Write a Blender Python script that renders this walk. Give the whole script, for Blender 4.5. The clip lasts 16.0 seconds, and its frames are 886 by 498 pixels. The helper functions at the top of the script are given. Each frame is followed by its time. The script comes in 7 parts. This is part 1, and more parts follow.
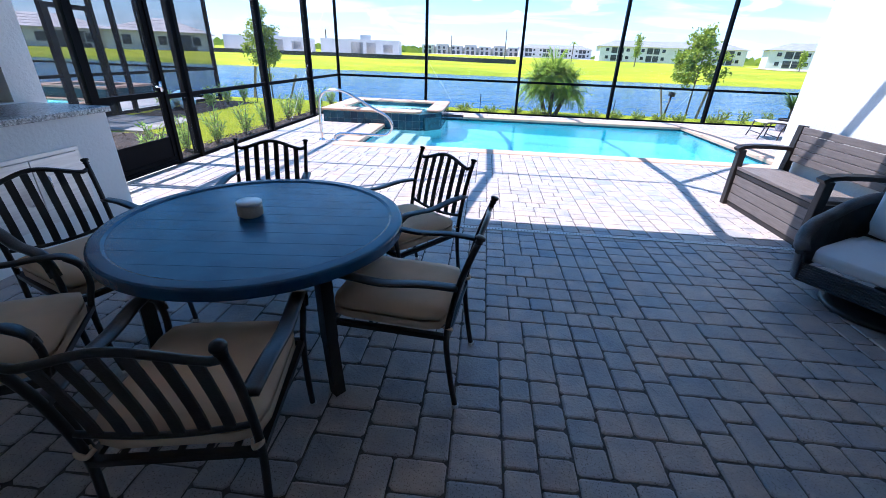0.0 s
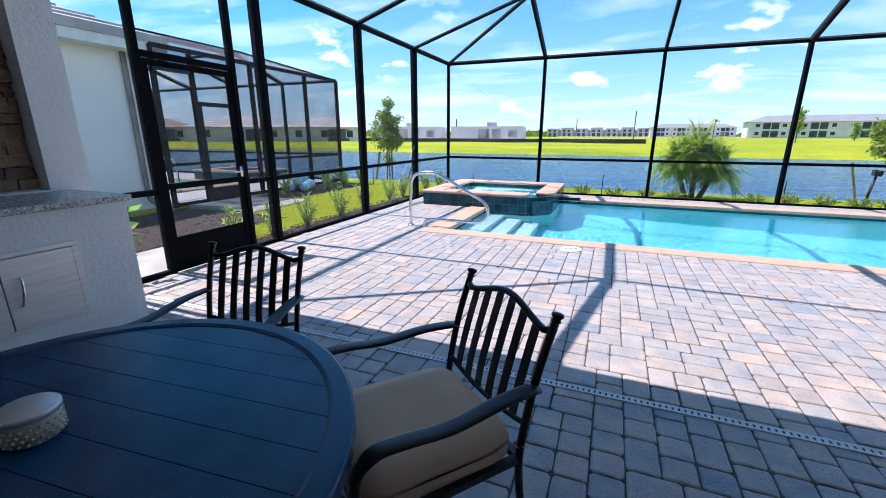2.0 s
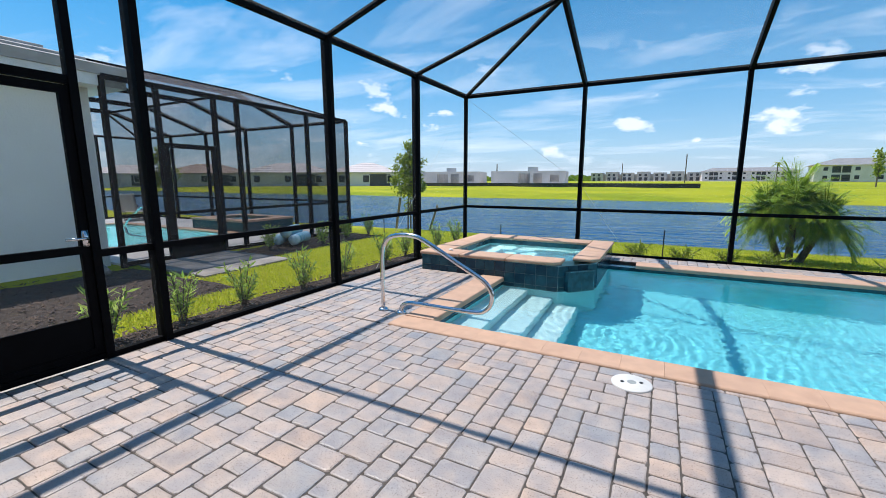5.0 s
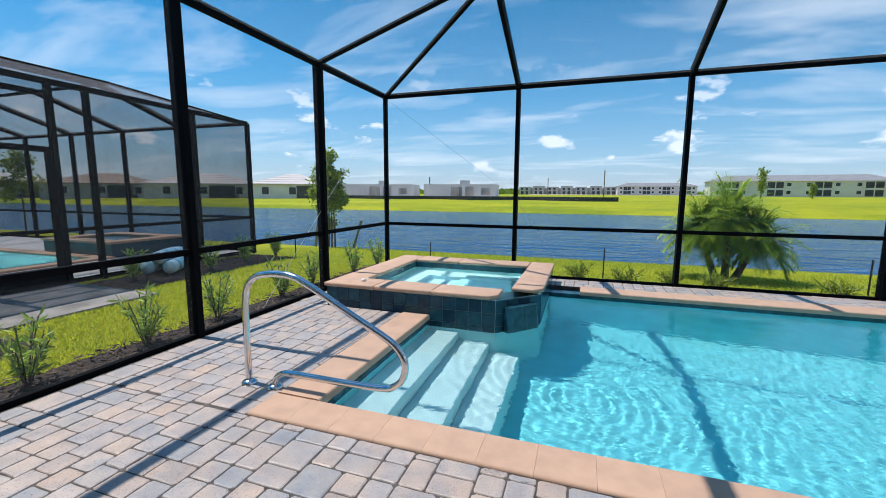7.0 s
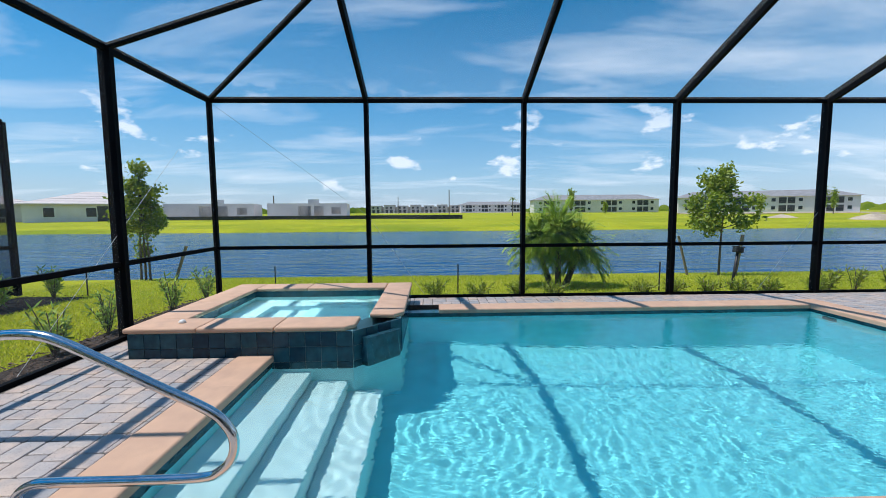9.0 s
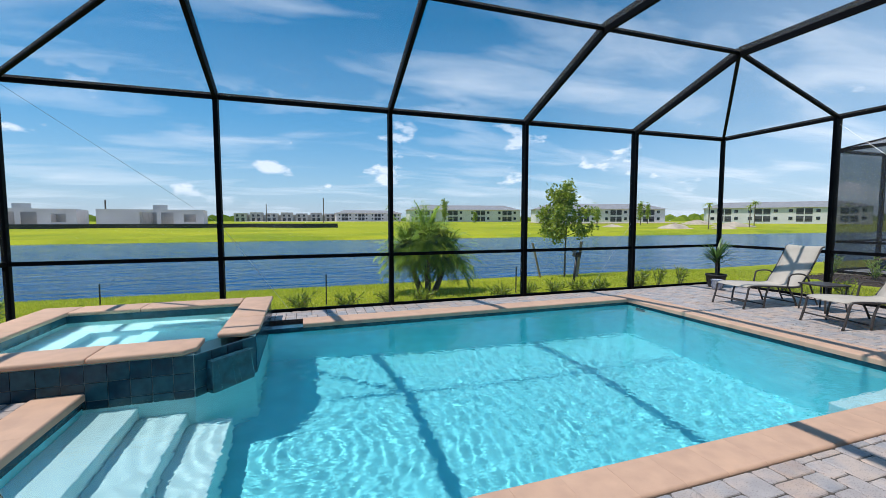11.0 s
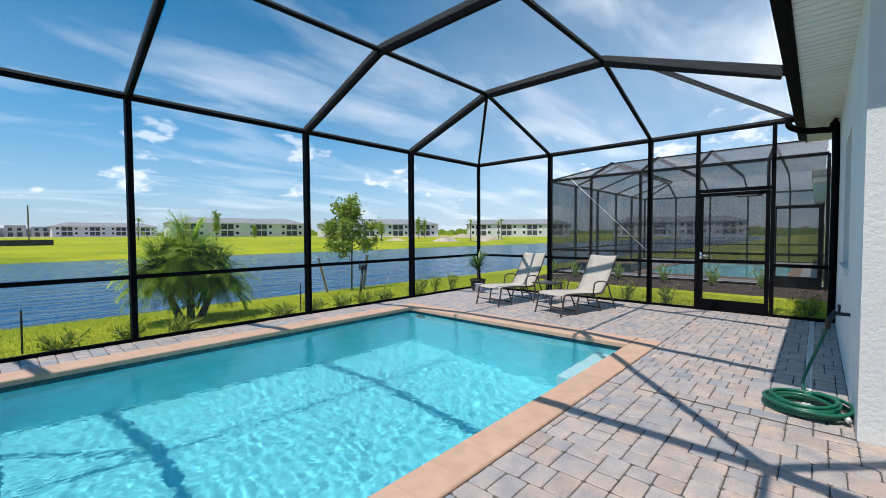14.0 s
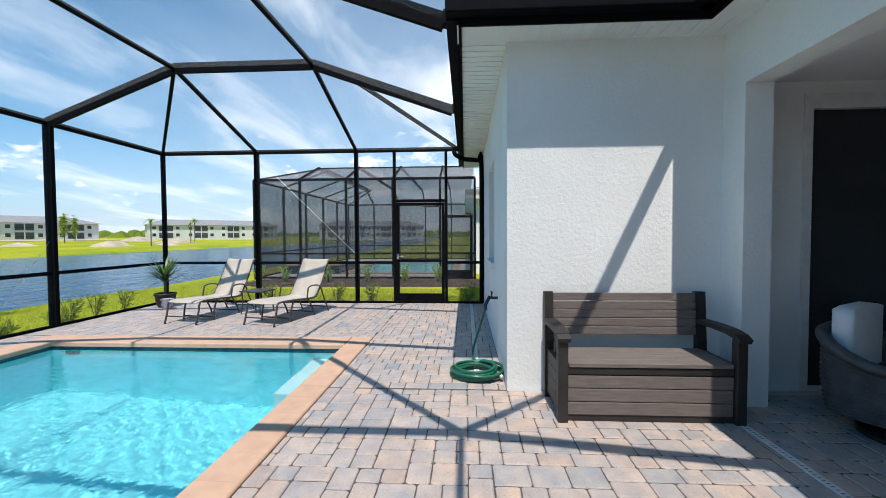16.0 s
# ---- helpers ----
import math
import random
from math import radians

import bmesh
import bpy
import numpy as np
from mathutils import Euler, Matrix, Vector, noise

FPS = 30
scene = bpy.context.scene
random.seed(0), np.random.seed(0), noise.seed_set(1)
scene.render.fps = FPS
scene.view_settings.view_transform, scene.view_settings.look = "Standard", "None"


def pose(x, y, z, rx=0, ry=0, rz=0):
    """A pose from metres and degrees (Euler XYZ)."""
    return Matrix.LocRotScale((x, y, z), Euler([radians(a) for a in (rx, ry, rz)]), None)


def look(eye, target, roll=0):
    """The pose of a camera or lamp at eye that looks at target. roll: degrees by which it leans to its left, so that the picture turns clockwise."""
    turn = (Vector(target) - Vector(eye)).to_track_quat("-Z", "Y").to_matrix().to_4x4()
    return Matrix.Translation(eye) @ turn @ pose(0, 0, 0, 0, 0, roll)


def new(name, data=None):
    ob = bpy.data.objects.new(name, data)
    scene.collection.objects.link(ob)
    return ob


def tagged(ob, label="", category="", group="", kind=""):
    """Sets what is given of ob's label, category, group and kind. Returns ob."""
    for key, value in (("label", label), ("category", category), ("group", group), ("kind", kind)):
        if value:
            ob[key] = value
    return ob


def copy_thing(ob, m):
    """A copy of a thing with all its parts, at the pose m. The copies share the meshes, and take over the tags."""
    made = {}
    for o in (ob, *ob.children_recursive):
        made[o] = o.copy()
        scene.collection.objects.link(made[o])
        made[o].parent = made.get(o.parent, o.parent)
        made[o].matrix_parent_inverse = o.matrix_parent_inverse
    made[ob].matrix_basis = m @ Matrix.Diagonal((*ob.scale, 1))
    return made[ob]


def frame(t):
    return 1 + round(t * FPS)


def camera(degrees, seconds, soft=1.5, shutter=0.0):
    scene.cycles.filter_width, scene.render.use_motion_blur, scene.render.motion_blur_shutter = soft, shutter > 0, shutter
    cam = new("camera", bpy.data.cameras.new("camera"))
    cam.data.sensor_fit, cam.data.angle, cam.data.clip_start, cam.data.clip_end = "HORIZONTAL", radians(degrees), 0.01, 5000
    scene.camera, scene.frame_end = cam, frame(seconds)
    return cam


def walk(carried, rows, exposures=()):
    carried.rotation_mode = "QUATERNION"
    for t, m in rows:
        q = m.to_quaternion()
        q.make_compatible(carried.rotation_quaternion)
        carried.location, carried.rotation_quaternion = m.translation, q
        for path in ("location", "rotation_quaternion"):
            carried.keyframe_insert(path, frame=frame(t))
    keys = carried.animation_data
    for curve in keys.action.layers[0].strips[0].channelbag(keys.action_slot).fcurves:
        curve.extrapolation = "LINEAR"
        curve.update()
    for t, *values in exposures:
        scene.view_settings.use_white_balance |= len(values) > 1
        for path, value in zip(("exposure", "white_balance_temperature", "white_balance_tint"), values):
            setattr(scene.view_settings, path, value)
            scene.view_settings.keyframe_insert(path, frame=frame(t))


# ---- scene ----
cam = camera(94.4, 16.0, soft=0.7)
PATH = [
    (0, (0.181, 0.374, 1.482), (0.032, 2.174, 0.622), 2.2),
    (0.5, (0.076, 0.665, 1.376), (-0.286, 2.464, 0.581), 0.9),
    (1, (0.09, 1.043, 1.378), (-0.394, 2.855, 0.684), 0.3),
    (1.5, (0.153, 1.43, 1.381), (-0.443, 3.24, 0.774), 0.0),
    (2, (0.248, 1.807, 1.394), (-0.476, 3.595, 0.864), 0.1),
    (2.5, (0.375, 2.188, 1.412), (-0.473, 3.939, 0.948), -0.0),
    (3, (0.392, 2.594, 1.418), (-0.556, 4.309, 1.014), -0.1),
    (5.5, (-0.162, 4.453, 1.412), (-1.06, 6.213, 1.098), -0.4),
    (6, (-0.227, 4.781, 1.419), (-1.051, 6.576, 1.11), 0.1),
    (6.5, (-0.276, 5.078, 1.407), (-1.023, 6.91, 1.114), 0.3),
    (7, (-0.366, 5.366, 1.421), (-1.003, 7.243, 1.154), 0.3),
    (7.5, (-0.394, 5.595, 1.448), (-0.888, 7.517, 1.205), 0.1),
    (8, (-0.417, 5.701, 1.468), (-0.739, 7.662, 1.245), -0.2),
    (8.5, (-0.445, 5.738, 1.458), (-0.575, 7.723, 1.254), -0.2),
    (9, (-0.448, 5.771, 1.403), (-0.393, 7.763, 1.226), -0.4),
    (9.5, (-0.417, 5.753, 1.423), (-0.192, 7.732, 1.245), -0.3),
    (9.7, (-0.404, 5.767, 1.414), (-0.12, 7.739, 1.239), -0.4),
    (11.8, (-0.26, 5.741, 1.394), (0.549, 7.566, 1.283), 0.3),
    (12, (-0.261, 5.725, 1.383), (0.586, 7.534, 1.276), 0.3),
    (12.5, (-0.256, 5.719, 1.381), (0.699, 7.473, 1.281), 0.1),
    (13, (-0.248, 5.719, 1.385), (0.84, 7.395, 1.291), -0.1),
    (13.5, (-0.228, 5.771, 1.373), (1.035, 7.32, 1.291), -0.3),
    (14, (-0.16, 5.88, 1.387), (1.316, 7.228, 1.317), -0.3),
    (14.5, (-0.087, 5.987, 1.413), (1.593, 7.071, 1.347), -0.4),
    (15, (-0.071, 6.07, 1.43), (1.772, 6.842, 1.368), -0.4),
    (15.5, (-0.029, 6.061, 1.412), (1.92, 6.507, 1.353), -0.4),
    (16, (-0.024, 6.037, 1.41), (1.972, 6.145, 1.345), -0.3),
]
EXPOSURES = [(0.0, 1.08, 5600, 20), (1.0, 0.92, 5600, 20), (2.0, 0.62, 5950, 18), (3.0, 0.38, 6300, 16), (5.5, 0.08, 6400, 12), (7.0, -0.02, 6350, 11), (9.0, -0.10, 6280, 11), (12.0, -0.10, 6280, 11), (14.0, -0.02, 6400, 11), (16.0, 0.18, 6600, 11)]
walk(cam, [(t, look(eye, target, roll)) for t, eye, target, roll in PATH], EXPOSURES)

# ---- world and sun ----
SUN_LEAN = 0.455  # run of a shadow towards +x for each metre of height
SUN_ELEV = math.atan(1 / SUN_LEAN)
world = bpy.data.worlds.new("sky")
scene.world = world
world.use_nodes = True


def make_sky():
    nt = world.node_tree
    nt.nodes.clear()
    n = nt.nodes.new
    link = nt.links.new
    sky = n("ShaderNodeTexSky")
    sky.sky_type = "NISHITA"
    sky.sun_disc = False
    sky.sun_elevation = SUN_ELEV
    sky.sun_rotation = radians(-90)
    sky.air_density = 1.0
    sky.dust_density = 0.25
    sky.ozone_density = 2.0
    tc = n("ShaderNodeTexCoord")
    sep = n("ShaderNodeSeparateXYZ")
    link(tc.outputs["Generated"], sep.inputs[0])
    # project the dome on a flat cloud deck
    zc = n("ShaderNodeMath"); zc.operation = "MAXIMUM"; zc.inputs[1].default_value = 0.02
    link(sep.outputs[2], zc.inputs[0])
    za = n("ShaderNodeMath"); za.operation = "ADD"; za.inputs[1].default_value = 0.12
    link(zc.outputs[0], za.inputs[0])
    dx = n("ShaderNodeMath"); dx.operation = "DIVIDE"
    dy = n("ShaderNodeMath"); dy.operation = "DIVIDE"
    link(sep.outputs[0], dx.inputs[0]); link(za.outputs[0], dx.inputs[1])
    link(sep.outputs[1], dy.inputs[0]); link(za.outputs[0], dy.inputs[1])
    comb = n("ShaderNodeCombineXYZ")
    link(dx.outputs[0], comb.inputs[0]); link(dy.outputs[0], comb.inputs[1])
    mp = n("ShaderNodeMapping")
    mp.inputs["Rotation"].default_value = (0, 0, radians(-12))
    mp.inputs["Scale"].default_value = (0.8, 1.9, 1)
    link(comb.outputs[0], mp.inputs[0])
    cir = n("ShaderNodeTexNoise")
    cir.inputs["Scale"].default_value = 0.9; cir.inputs["Detail"].default_value = 7; cir.inputs["Roughness"].default_value = 0.55
    cir.inputs["Distortion"].default_value = 0.5
    link(mp.outputs[0], cir.inputs["Vector"])
    cr = n("ShaderNodeValToRGB")
    cr.color_ramp.elements[0].position = 0.49; cr.color_ramp.elements[0].color = (0, 0, 0, 1)
    cr.color_ramp.elements[1].position = 0.78; cr.color_ramp.elements[1].color = (0.7, 0.7, 0.7, 1)
    link(cir.outputs["Fac"], cr.inputs[0])
    # small heaps low over the horizon
    mp2 = n("ShaderNodeMapping")
    mp2.inputs["Scale"].default_value = (7, 7, 15)
    link(tc.outputs["Generated"], mp2.inputs[0])
    cum = n("ShaderNodeTexNoise")
    cum.inputs["Scale"].default_value = 1.0; cum.inputs["Detail"].default_value = 8; cum.inputs["Roughness"].default_value = 0.55
    link(mp2.outputs[0], cum.inputs["Vector"])
    cr2 = n("ShaderNodeValToRGB")
    cr2.color_ramp.elements[0].position = 0.58; cr2.color_ramp.elements[0].color = (0, 0, 0, 1)
    cr2.color_ramp.elements[1].position = 0.635; cr2.color_ramp.elements[1].color = (0.9, 0.9, 0.9, 1)
    link(cum.outputs["Fac"], cr2.inputs[0])
    band = n("ShaderNodeValToRGB")
    e = band.color_ramp.elements
    e[0].position = 0.03; e[0].color = (0, 0, 0, 1)
    e[1].position = 0.30; e[1].color = (0, 0, 0, 1)
    k = e.new(0.07); k.color = (1, 1, 1, 1)
    k = e.new(0.17); k.color = (0.9, 0.9, 0.9, 1)
    link(sep.outputs[2], band.inputs[0])
    cmul = n("ShaderNodeMath"); cmul.operation = "MULTIPLY"
    link(cr2.outputs[0], cmul.inputs[0]); link(band.outputs[0], cmul.inputs[1])
    # thin haze towards the horizon
    haze = n("ShaderNodeValToRGB")
    e = haze.color_ramp.elements
    e[0].position = 0.0; e[0].color = (0.75, 0.75, 0.75, 1)
    e[1].position = 0.42; e[1].color = (0.0, 0.0, 0.0, 1)
    link(sep.outputs[2], haze.inputs[0])
    mx = n("ShaderNodeMath"); mx.operation = "MAXIMUM"
    link(cr.outputs[0], mx.inputs[0]); link(cmul.outputs[0], mx.inputs[1])
    # a thin veil of high cloud in the east
    veil = n("ShaderNodeMapRange")
    veil.inputs["From Min"].default_value = 0.52; veil.inputs["From Max"].default_value = 0.95
    veil.inputs["To Min"].default_value = 0.0; veil.inputs["To Max"].default_value = 0.62
    link(sep.outputs[0], veil.inputs["Value"])
    vn = n("ShaderNodeMath"); vn.operation = "MULTIPLY"
    link(veil.outputs[0], vn.inputs[0]); link(cir.outputs["Fac"], vn.inputs[1])
    va = n("ShaderNodeMath"); va.operation = "ADD"; va.use_clamp = True
    link(mx.outputs[0], va.inputs[0]); link(vn.outputs[0], va.inputs[1])
    hz = n("ShaderNodeMixRGB")
    hz.inputs[2].default_value = (3.6, 5.5, 8.1, 1)
    mix = n("ShaderNodeMixRGB")
    mix.inputs[2].default_value = (9.0, 9.9, 10.9, 1)
    hs = n("ShaderNodeHueSaturation"); hs.inputs["Hue"].default_value = 0.488; hs.inputs["Saturation"].default_value = 1.72; hs.inputs["Value"].default_value = 1.16
    link(sky.outputs[0], hs.inputs["Color"])
    link(haze.outputs[0], hz.inputs[0]); link(hs.outputs[0], hz.inputs[1])
    link(va.outputs[0], mix.inputs[0]); link(hz.outputs[0], mix.inputs[1])
    bg = n("ShaderNodeBackground")
    bg.inputs["Strength"].default_value = 0.112
    out = n("ShaderNodeOutputWorld")
    link(mix.outputs[0], bg.inputs[0]); link(bg.outputs[0], out.inputs[0])


make_sky()
sun_data = bpy.data.lights.new("sun", "SUN")
sun_data.energy = 5.0
sun_data.angle = radians(0.53)
sun_data.color = (1.0, 0.95, 0.88)
sun_data.cycles.is_caustics_light = True
sun = new("sun", sun_data)
sun.matrix_world = look((-SUN_LEAN * 30, 0, 30), (0, 0, 0))

# ---- materials ----
MATS = {}


def nodes_of(name):
    m = bpy.data.materials.new(name)
    m.use_nodes = True
    nt = m.node_tree
    bsdf = nt.nodes["Principled BSDF"]
    MATS[name] = m
    return m, nt, bsdf


def surface(name, color, rough=0.6, leafy=0.0, metal=0.0, scale=8.0, vary=0.12, bump=0.15, bump_scale=60.0, rand="", ramp=None, spec=0.5, tint2=None, stretch=(1, 1, 1), dist=0.01):
    """A surface with broad stains, fine grain and relief; rand picks a tone by piece."""
    m, nt, b = nodes_of(name)
    n, link = nt.nodes.new, nt.links.new
    tc = n("ShaderNodeTexCoord")
    mp = n("ShaderNodeMapping")
    mp.inputs["Scale"].default_value = stretch
    link(tc.outputs["Object"], mp.inputs[0])
    big = n("ShaderNodeTexNoise")
    big.inputs["Scale"].default_value = scale; big.inputs["Detail"].default_value = 5
    fine = n("ShaderNodeTexNoise")
    fine.inputs["Scale"].default_value = bump_scale; fine.inputs["Detail"].default_value = 6
    link(mp.outputs[0], big.inputs["Vector"]); link(mp.outputs[0], fine.inputs["Vector"])
    base = None
    if rand:
        if rand == "object":
            src = n("ShaderNodeObjectInfo").outputs["Random"]
        else:
            src = n("ShaderNodeNewGeometry").outputs["Random Per Island"]
        rp = n("ShaderNodeValToRGB")
        rp.color_ramp.interpolation = "LINEAR"
        els = rp.color_ramp.elements
        while len(els) < len(ramp):
            els.new(0.5)
        for i, c in enumerate(ramp):
            els[i].position = i / max(1, len(ramp) - 1)
            els[i].color = (*c, 1)
        link(src, rp.inputs[0])
        base = rp.outputs[0]
        # shift the grain from piece to piece
        add = n("ShaderNodeVectorMath"); add.operation = "ADD"
        sc = n("ShaderNodeVectorMath"); sc.operation = "SCALE"; sc.inputs[0].default_value = (37, 91, 53)
        link(src, sc.inputs["Scale"])
        link(mp.outputs[0], add.inputs[0]); link(sc.outputs[0], add.inputs[1])
        link(add.outputs[0], big.inputs["Vector"]); link(add.outputs[0], fine.inputs["Vector"])
    mix = n("ShaderNodeMixRGB")
    lo = tint2 or tuple(c * (1 - 2.2 * vary) for c in color)
    hi = tuple(min(1, c * (1 + 1.2 * vary)) for c in color)
    cr = n("ShaderNodeValToRGB")
    cr.color_ramp.elements[0].position = 0.3; cr.color_ramp.elements[0].color = (*lo, 1)
    cr.color_ramp.elements[1].position = 0.7; cr.color_ramp.elements[1].color = (*hi, 1)
    link(big.outputs["Fac"], cr.inputs[0])
    if base is None:
        mix.blend_type = "MULTIPLY"
        mix.inputs[0].default_value = 0.35
        link(cr.outputs[0], mix.inputs[1])
        gr = n("ShaderNodeValToRGB")
        gr.color_ramp.elements[0].position = 0.35; gr.color_ramp.elements[0].color = (1 - 2 * vary,) * 3 + (1,)
        gr.color_ramp.elements[1].position = 0.65
        link(fine.outputs["Fac"], gr.inputs[0]); link(gr.outputs[0], mix.inputs[2])
    else:
        mix.blend_type = "MULTIPLY"
        mix.inputs[0].default_value = 0.8
        gr = n("ShaderNodeValToRGB")
        gr.color_ramp.elements[0].position = 0.3; gr.color_ramp.elements[0].color = (1 - 2.5 * vary, 1 - 2.5 * vary, 1 - 2.2 * vary, 1)
        gr.color_ramp.elements[1].position = 0.7
        link(big.outputs["Fac"], gr.inputs[0])
        link(base, mix.inputs[1]); link(gr.outputs[0], mix.inputs[2])
    link(mix.outputs[0], b.inputs["Base Color"])
    rr = n("ShaderNodeMapRange")
    rr.inputs["To Min"].default_value = max(0.02, rough - 0.1); rr.inputs["To Max"].default_value = min(1, rough + 0.1)
    link(fine.outputs["Fac"], rr.inputs["Value"]); link(rr.outputs[0], b.inputs["Roughness"])
    b.inputs["Metallic"].default_value = metal
    b.inputs["Specular IOR Level"].default_value = spec
    if leafy:
        # thin leaves let light through
        tl = n("ShaderNodeBsdfTranslucent")
        link(mix.outputs[0], tl.inputs["Color"])
        ms = n("ShaderNodeMixShader")
        ms.inputs[0].default_value = leafy
        link(b.outputs[0], ms.inputs[1]); link(tl.outputs[0], ms.inputs[2])
        link(ms.outputs[0], nt.nodes["Material Output"].inputs[0])
    if bump:
        bp = n("ShaderNodeBump")
        bp.inputs["Strength"].default_value = bump; bp.inputs["Distance"].default_value = dist
        link(fine.outputs["Fac"], bp.inputs["Height"]); link(bp.outputs[0], b.inputs["Normal"])
    return m


PAVER_TONES = [(0.47, 0.42, 0.395), (0.54, 0.465, 0.415), (0.43, 0.41, 0.40), (0.58, 0.47, 0.39), (0.50, 0.44, 0.405), (0.375, 0.38, 0.385), (0.55, 0.48, 0.435), (0.51, 0.41, 0.345), (0.48, 0.44, 0.415)]


def paver_material(name, rand):
    """Tumbled concrete: a tone for each stone, clouded with a second tone, pitted."""
    m = surface(name, (0.4, 0.35, 0.3), 0.46, vary=0.1, scale=9, bump=0.4, bump_scale=70, rand=rand, ramp=PAVER_TONES, dist=0.006)
    nt = m.node_tree
    n, link = nt.nodes.new, nt.links.new
    b = nt.nodes["Principled BSDF"]
    was = b.inputs["Base Color"].links[0].from_socket
    tc = n("ShaderNodeNewGeometry")
    cloud = n("ShaderNodeTexNoise"); cloud.inputs["Scale"].default_value = 5.5; cloud.inputs["Detail"].default_value = 3
    link(tc.outputs["Position"], cloud.inputs["Vector"])
    cr = n("ShaderNodeValToRGB")
    cr.color_ramp.elements[0].position = 0.40; cr.color_ramp.elements[0].color = (0.84, 0.87, 0.92, 1)
    cr.color_ramp.elements[1].position = 0.62; cr.color_ramp.elements[1].color = (1.10, 1.02, 0.95, 1)
    link(cloud.outputs["Fac"], cr.inputs[0])
    mul = n("ShaderNodeMixRGB"); mul.blend_type = "MULTIPLY"; mul.inputs[0].default_value = 0.9
    link(was, mul.inputs[1]); link(cr.outputs[0], mul.inputs[2])
    pits = n("ShaderNodeTexNoise"); pits.inputs["Scale"].default_value = 150; pits.inputs["Detail"].default_value = 2
    link(tc.outputs["Position"], pits.inputs["Vector"])
    pr = n("ShaderNodeValToRGB")
    pr.color_ramp.elements[0].position = 0.32; pr.color_ramp.elements[0].color = (0.42, 0.40, 0.39, 1)
    pr.color_ramp.elements[1].position = 0.42; pr.color_ramp.elements[1].color = (1, 1, 1, 1)
    link(pits.outputs["Fac"], pr.inputs[0])
    mu2 = n("ShaderNodeMixRGB"); mu2.blend_type = "MULTIPLY"; mu2.inputs[0].default_value = 1.0
    link(mul.outputs[0], mu2.inputs[1]); link(pr.outputs[0], mu2.inputs[2])
    link(mu2.outputs[0], b.inputs["Base Color"])
    return m


paver_one = paver_material("concrete paver", "object")
paver_many = paver_material("concrete pavers", "island")
COPING_TONES = [(0.60, 0.385, 0.262), (0.615, 0.395, 0.27), (0.585, 0.375, 0.258), (0.605, 0.386, 0.262)]
coping_mat = surface("terracotta coping", (0.56, 0.37, 0.26), 0.75, vary=0.08, scale=7, bump=0.4, bump_scale=120, rand="object", ramp=COPING_TONES, dist=0.003)
sand_mat = surface("joint sand", (0.11, 0.095, 0.083), 0.95, scale=20, vary=0.2, bump=0.5, bump_scale=200)
stucco = surface("white stucco", (0.79, 0.805, 0.785), 0.85, scale=1.2, vary=0.03, bump=0.38, bump_scale=34, dist=0.016)
soffit_mat = surface("white vinyl soffit", (0.74, 0.77, 0.74), 0.6, scale=2, vary=0.03, bump=0.05)
bronze = surface("dark bronze aluminium", (0.0055, 0.006, 0.0075), 0.6, metal=0.0, scale=5, vary=0.12, bump=0.05, bump_scale=200, spec=0.04)
bronze_sun = surface("black painted iron", (0.018, 0.017, 0.017), 0.34, metal=0.0, scale=12, vary=0.15, bump=0.12, bump_scale=160)
tile_mat = surface("glazed blue tile", (0.02, 0.09, 0.13), 0.22, vary=0.25, scale=14, bump=0.08, bump_scale=40, rand="object", ramp=[(0.012, 0.045, 0.075), (0.02, 0.085, 0.125), (0.035, 0.12, 0.155), (0.015, 0.06, 0.085)], spec=0.22)
tile_flat = surface("dark blue tile band", (0.02, 0.085, 0.12), 0.18, vary=0.2, scale=12, bump=0.05)
grout = surface("pale grout", (0.34, 0.38, 0.38), 0.9, scale=20, vary=0.1)
plaster = surface("aqua pool plaster", (0.285, 0.83, 0.90), 0.75, scale=5, vary=0.05, bump=0.2, bump_scale=60)
spa_plaster = surface("pale aqua plaster", (0.55, 0.84, 0.86), 0.7, scale=3, vary=0.04, bump=0.1, bump_scale=90)
step_white = surface("white pool plaster", (0.86, 0.93, 0.92), 0.7, scale=3, vary=0.03, bump=0.1, bump_scale=90)
chrome = surface("polished stainless steel", (0.72, 0.72, 0.73), 0.14, metal=1.0, scale=9, vary=0.04, bump=0.0)
steel = surface("brushed stainless steel", (0.74, 0.73, 0.70), 0.42, metal=0.55, scale=4, vary=0.06, bump=0.06, bump_scale=140, stretch=(1, 1, 14))
granite = surface("speckled pale granite", (0.56, 0.56, 0.54), 0.22, scale=70, vary=0.35, bump=0.04, bump_scale=160)
cushion_mat = surface("beige outdoor fabric", (0.80, 0.58, 0.39), 0.95, scale=3, vary=0.07, bump=0.45, bump_scale=420, dist=0.002)
grey_cushion = surface("pale grey outdoor fabric", (0.64, 0.67, 0.69), 0.95, scale=3, vary=0.05, bump=0.4, bump_scale=420, dist=0.002)
table_mat = surface("slate painted aluminium", (0.012, 0.075, 0.165), 0.24, metal=0.0, scale=6, vary=0.1, bump=0.1, bump_scale=220, spec=0.38)
resin = surface("taupe wood-grain resin", (0.17, 0.143, 0.130), 0.6, scale=5, vary=0.12, bump=0.35, bump_scale=40, stretch=(12, 1, 12), dist=0.004)
resin_dark = surface("dark brown resin", (0.026, 0.022, 0.021), 0.55, scale=6, vary=0.12, bump=0.15, bump_scale=90)
wicker = surface("grey woven wicker", (0.065, 0.07, 0.078), 0.6, scale=10, vary=0.2, bump=0.3, bump_scale=120)
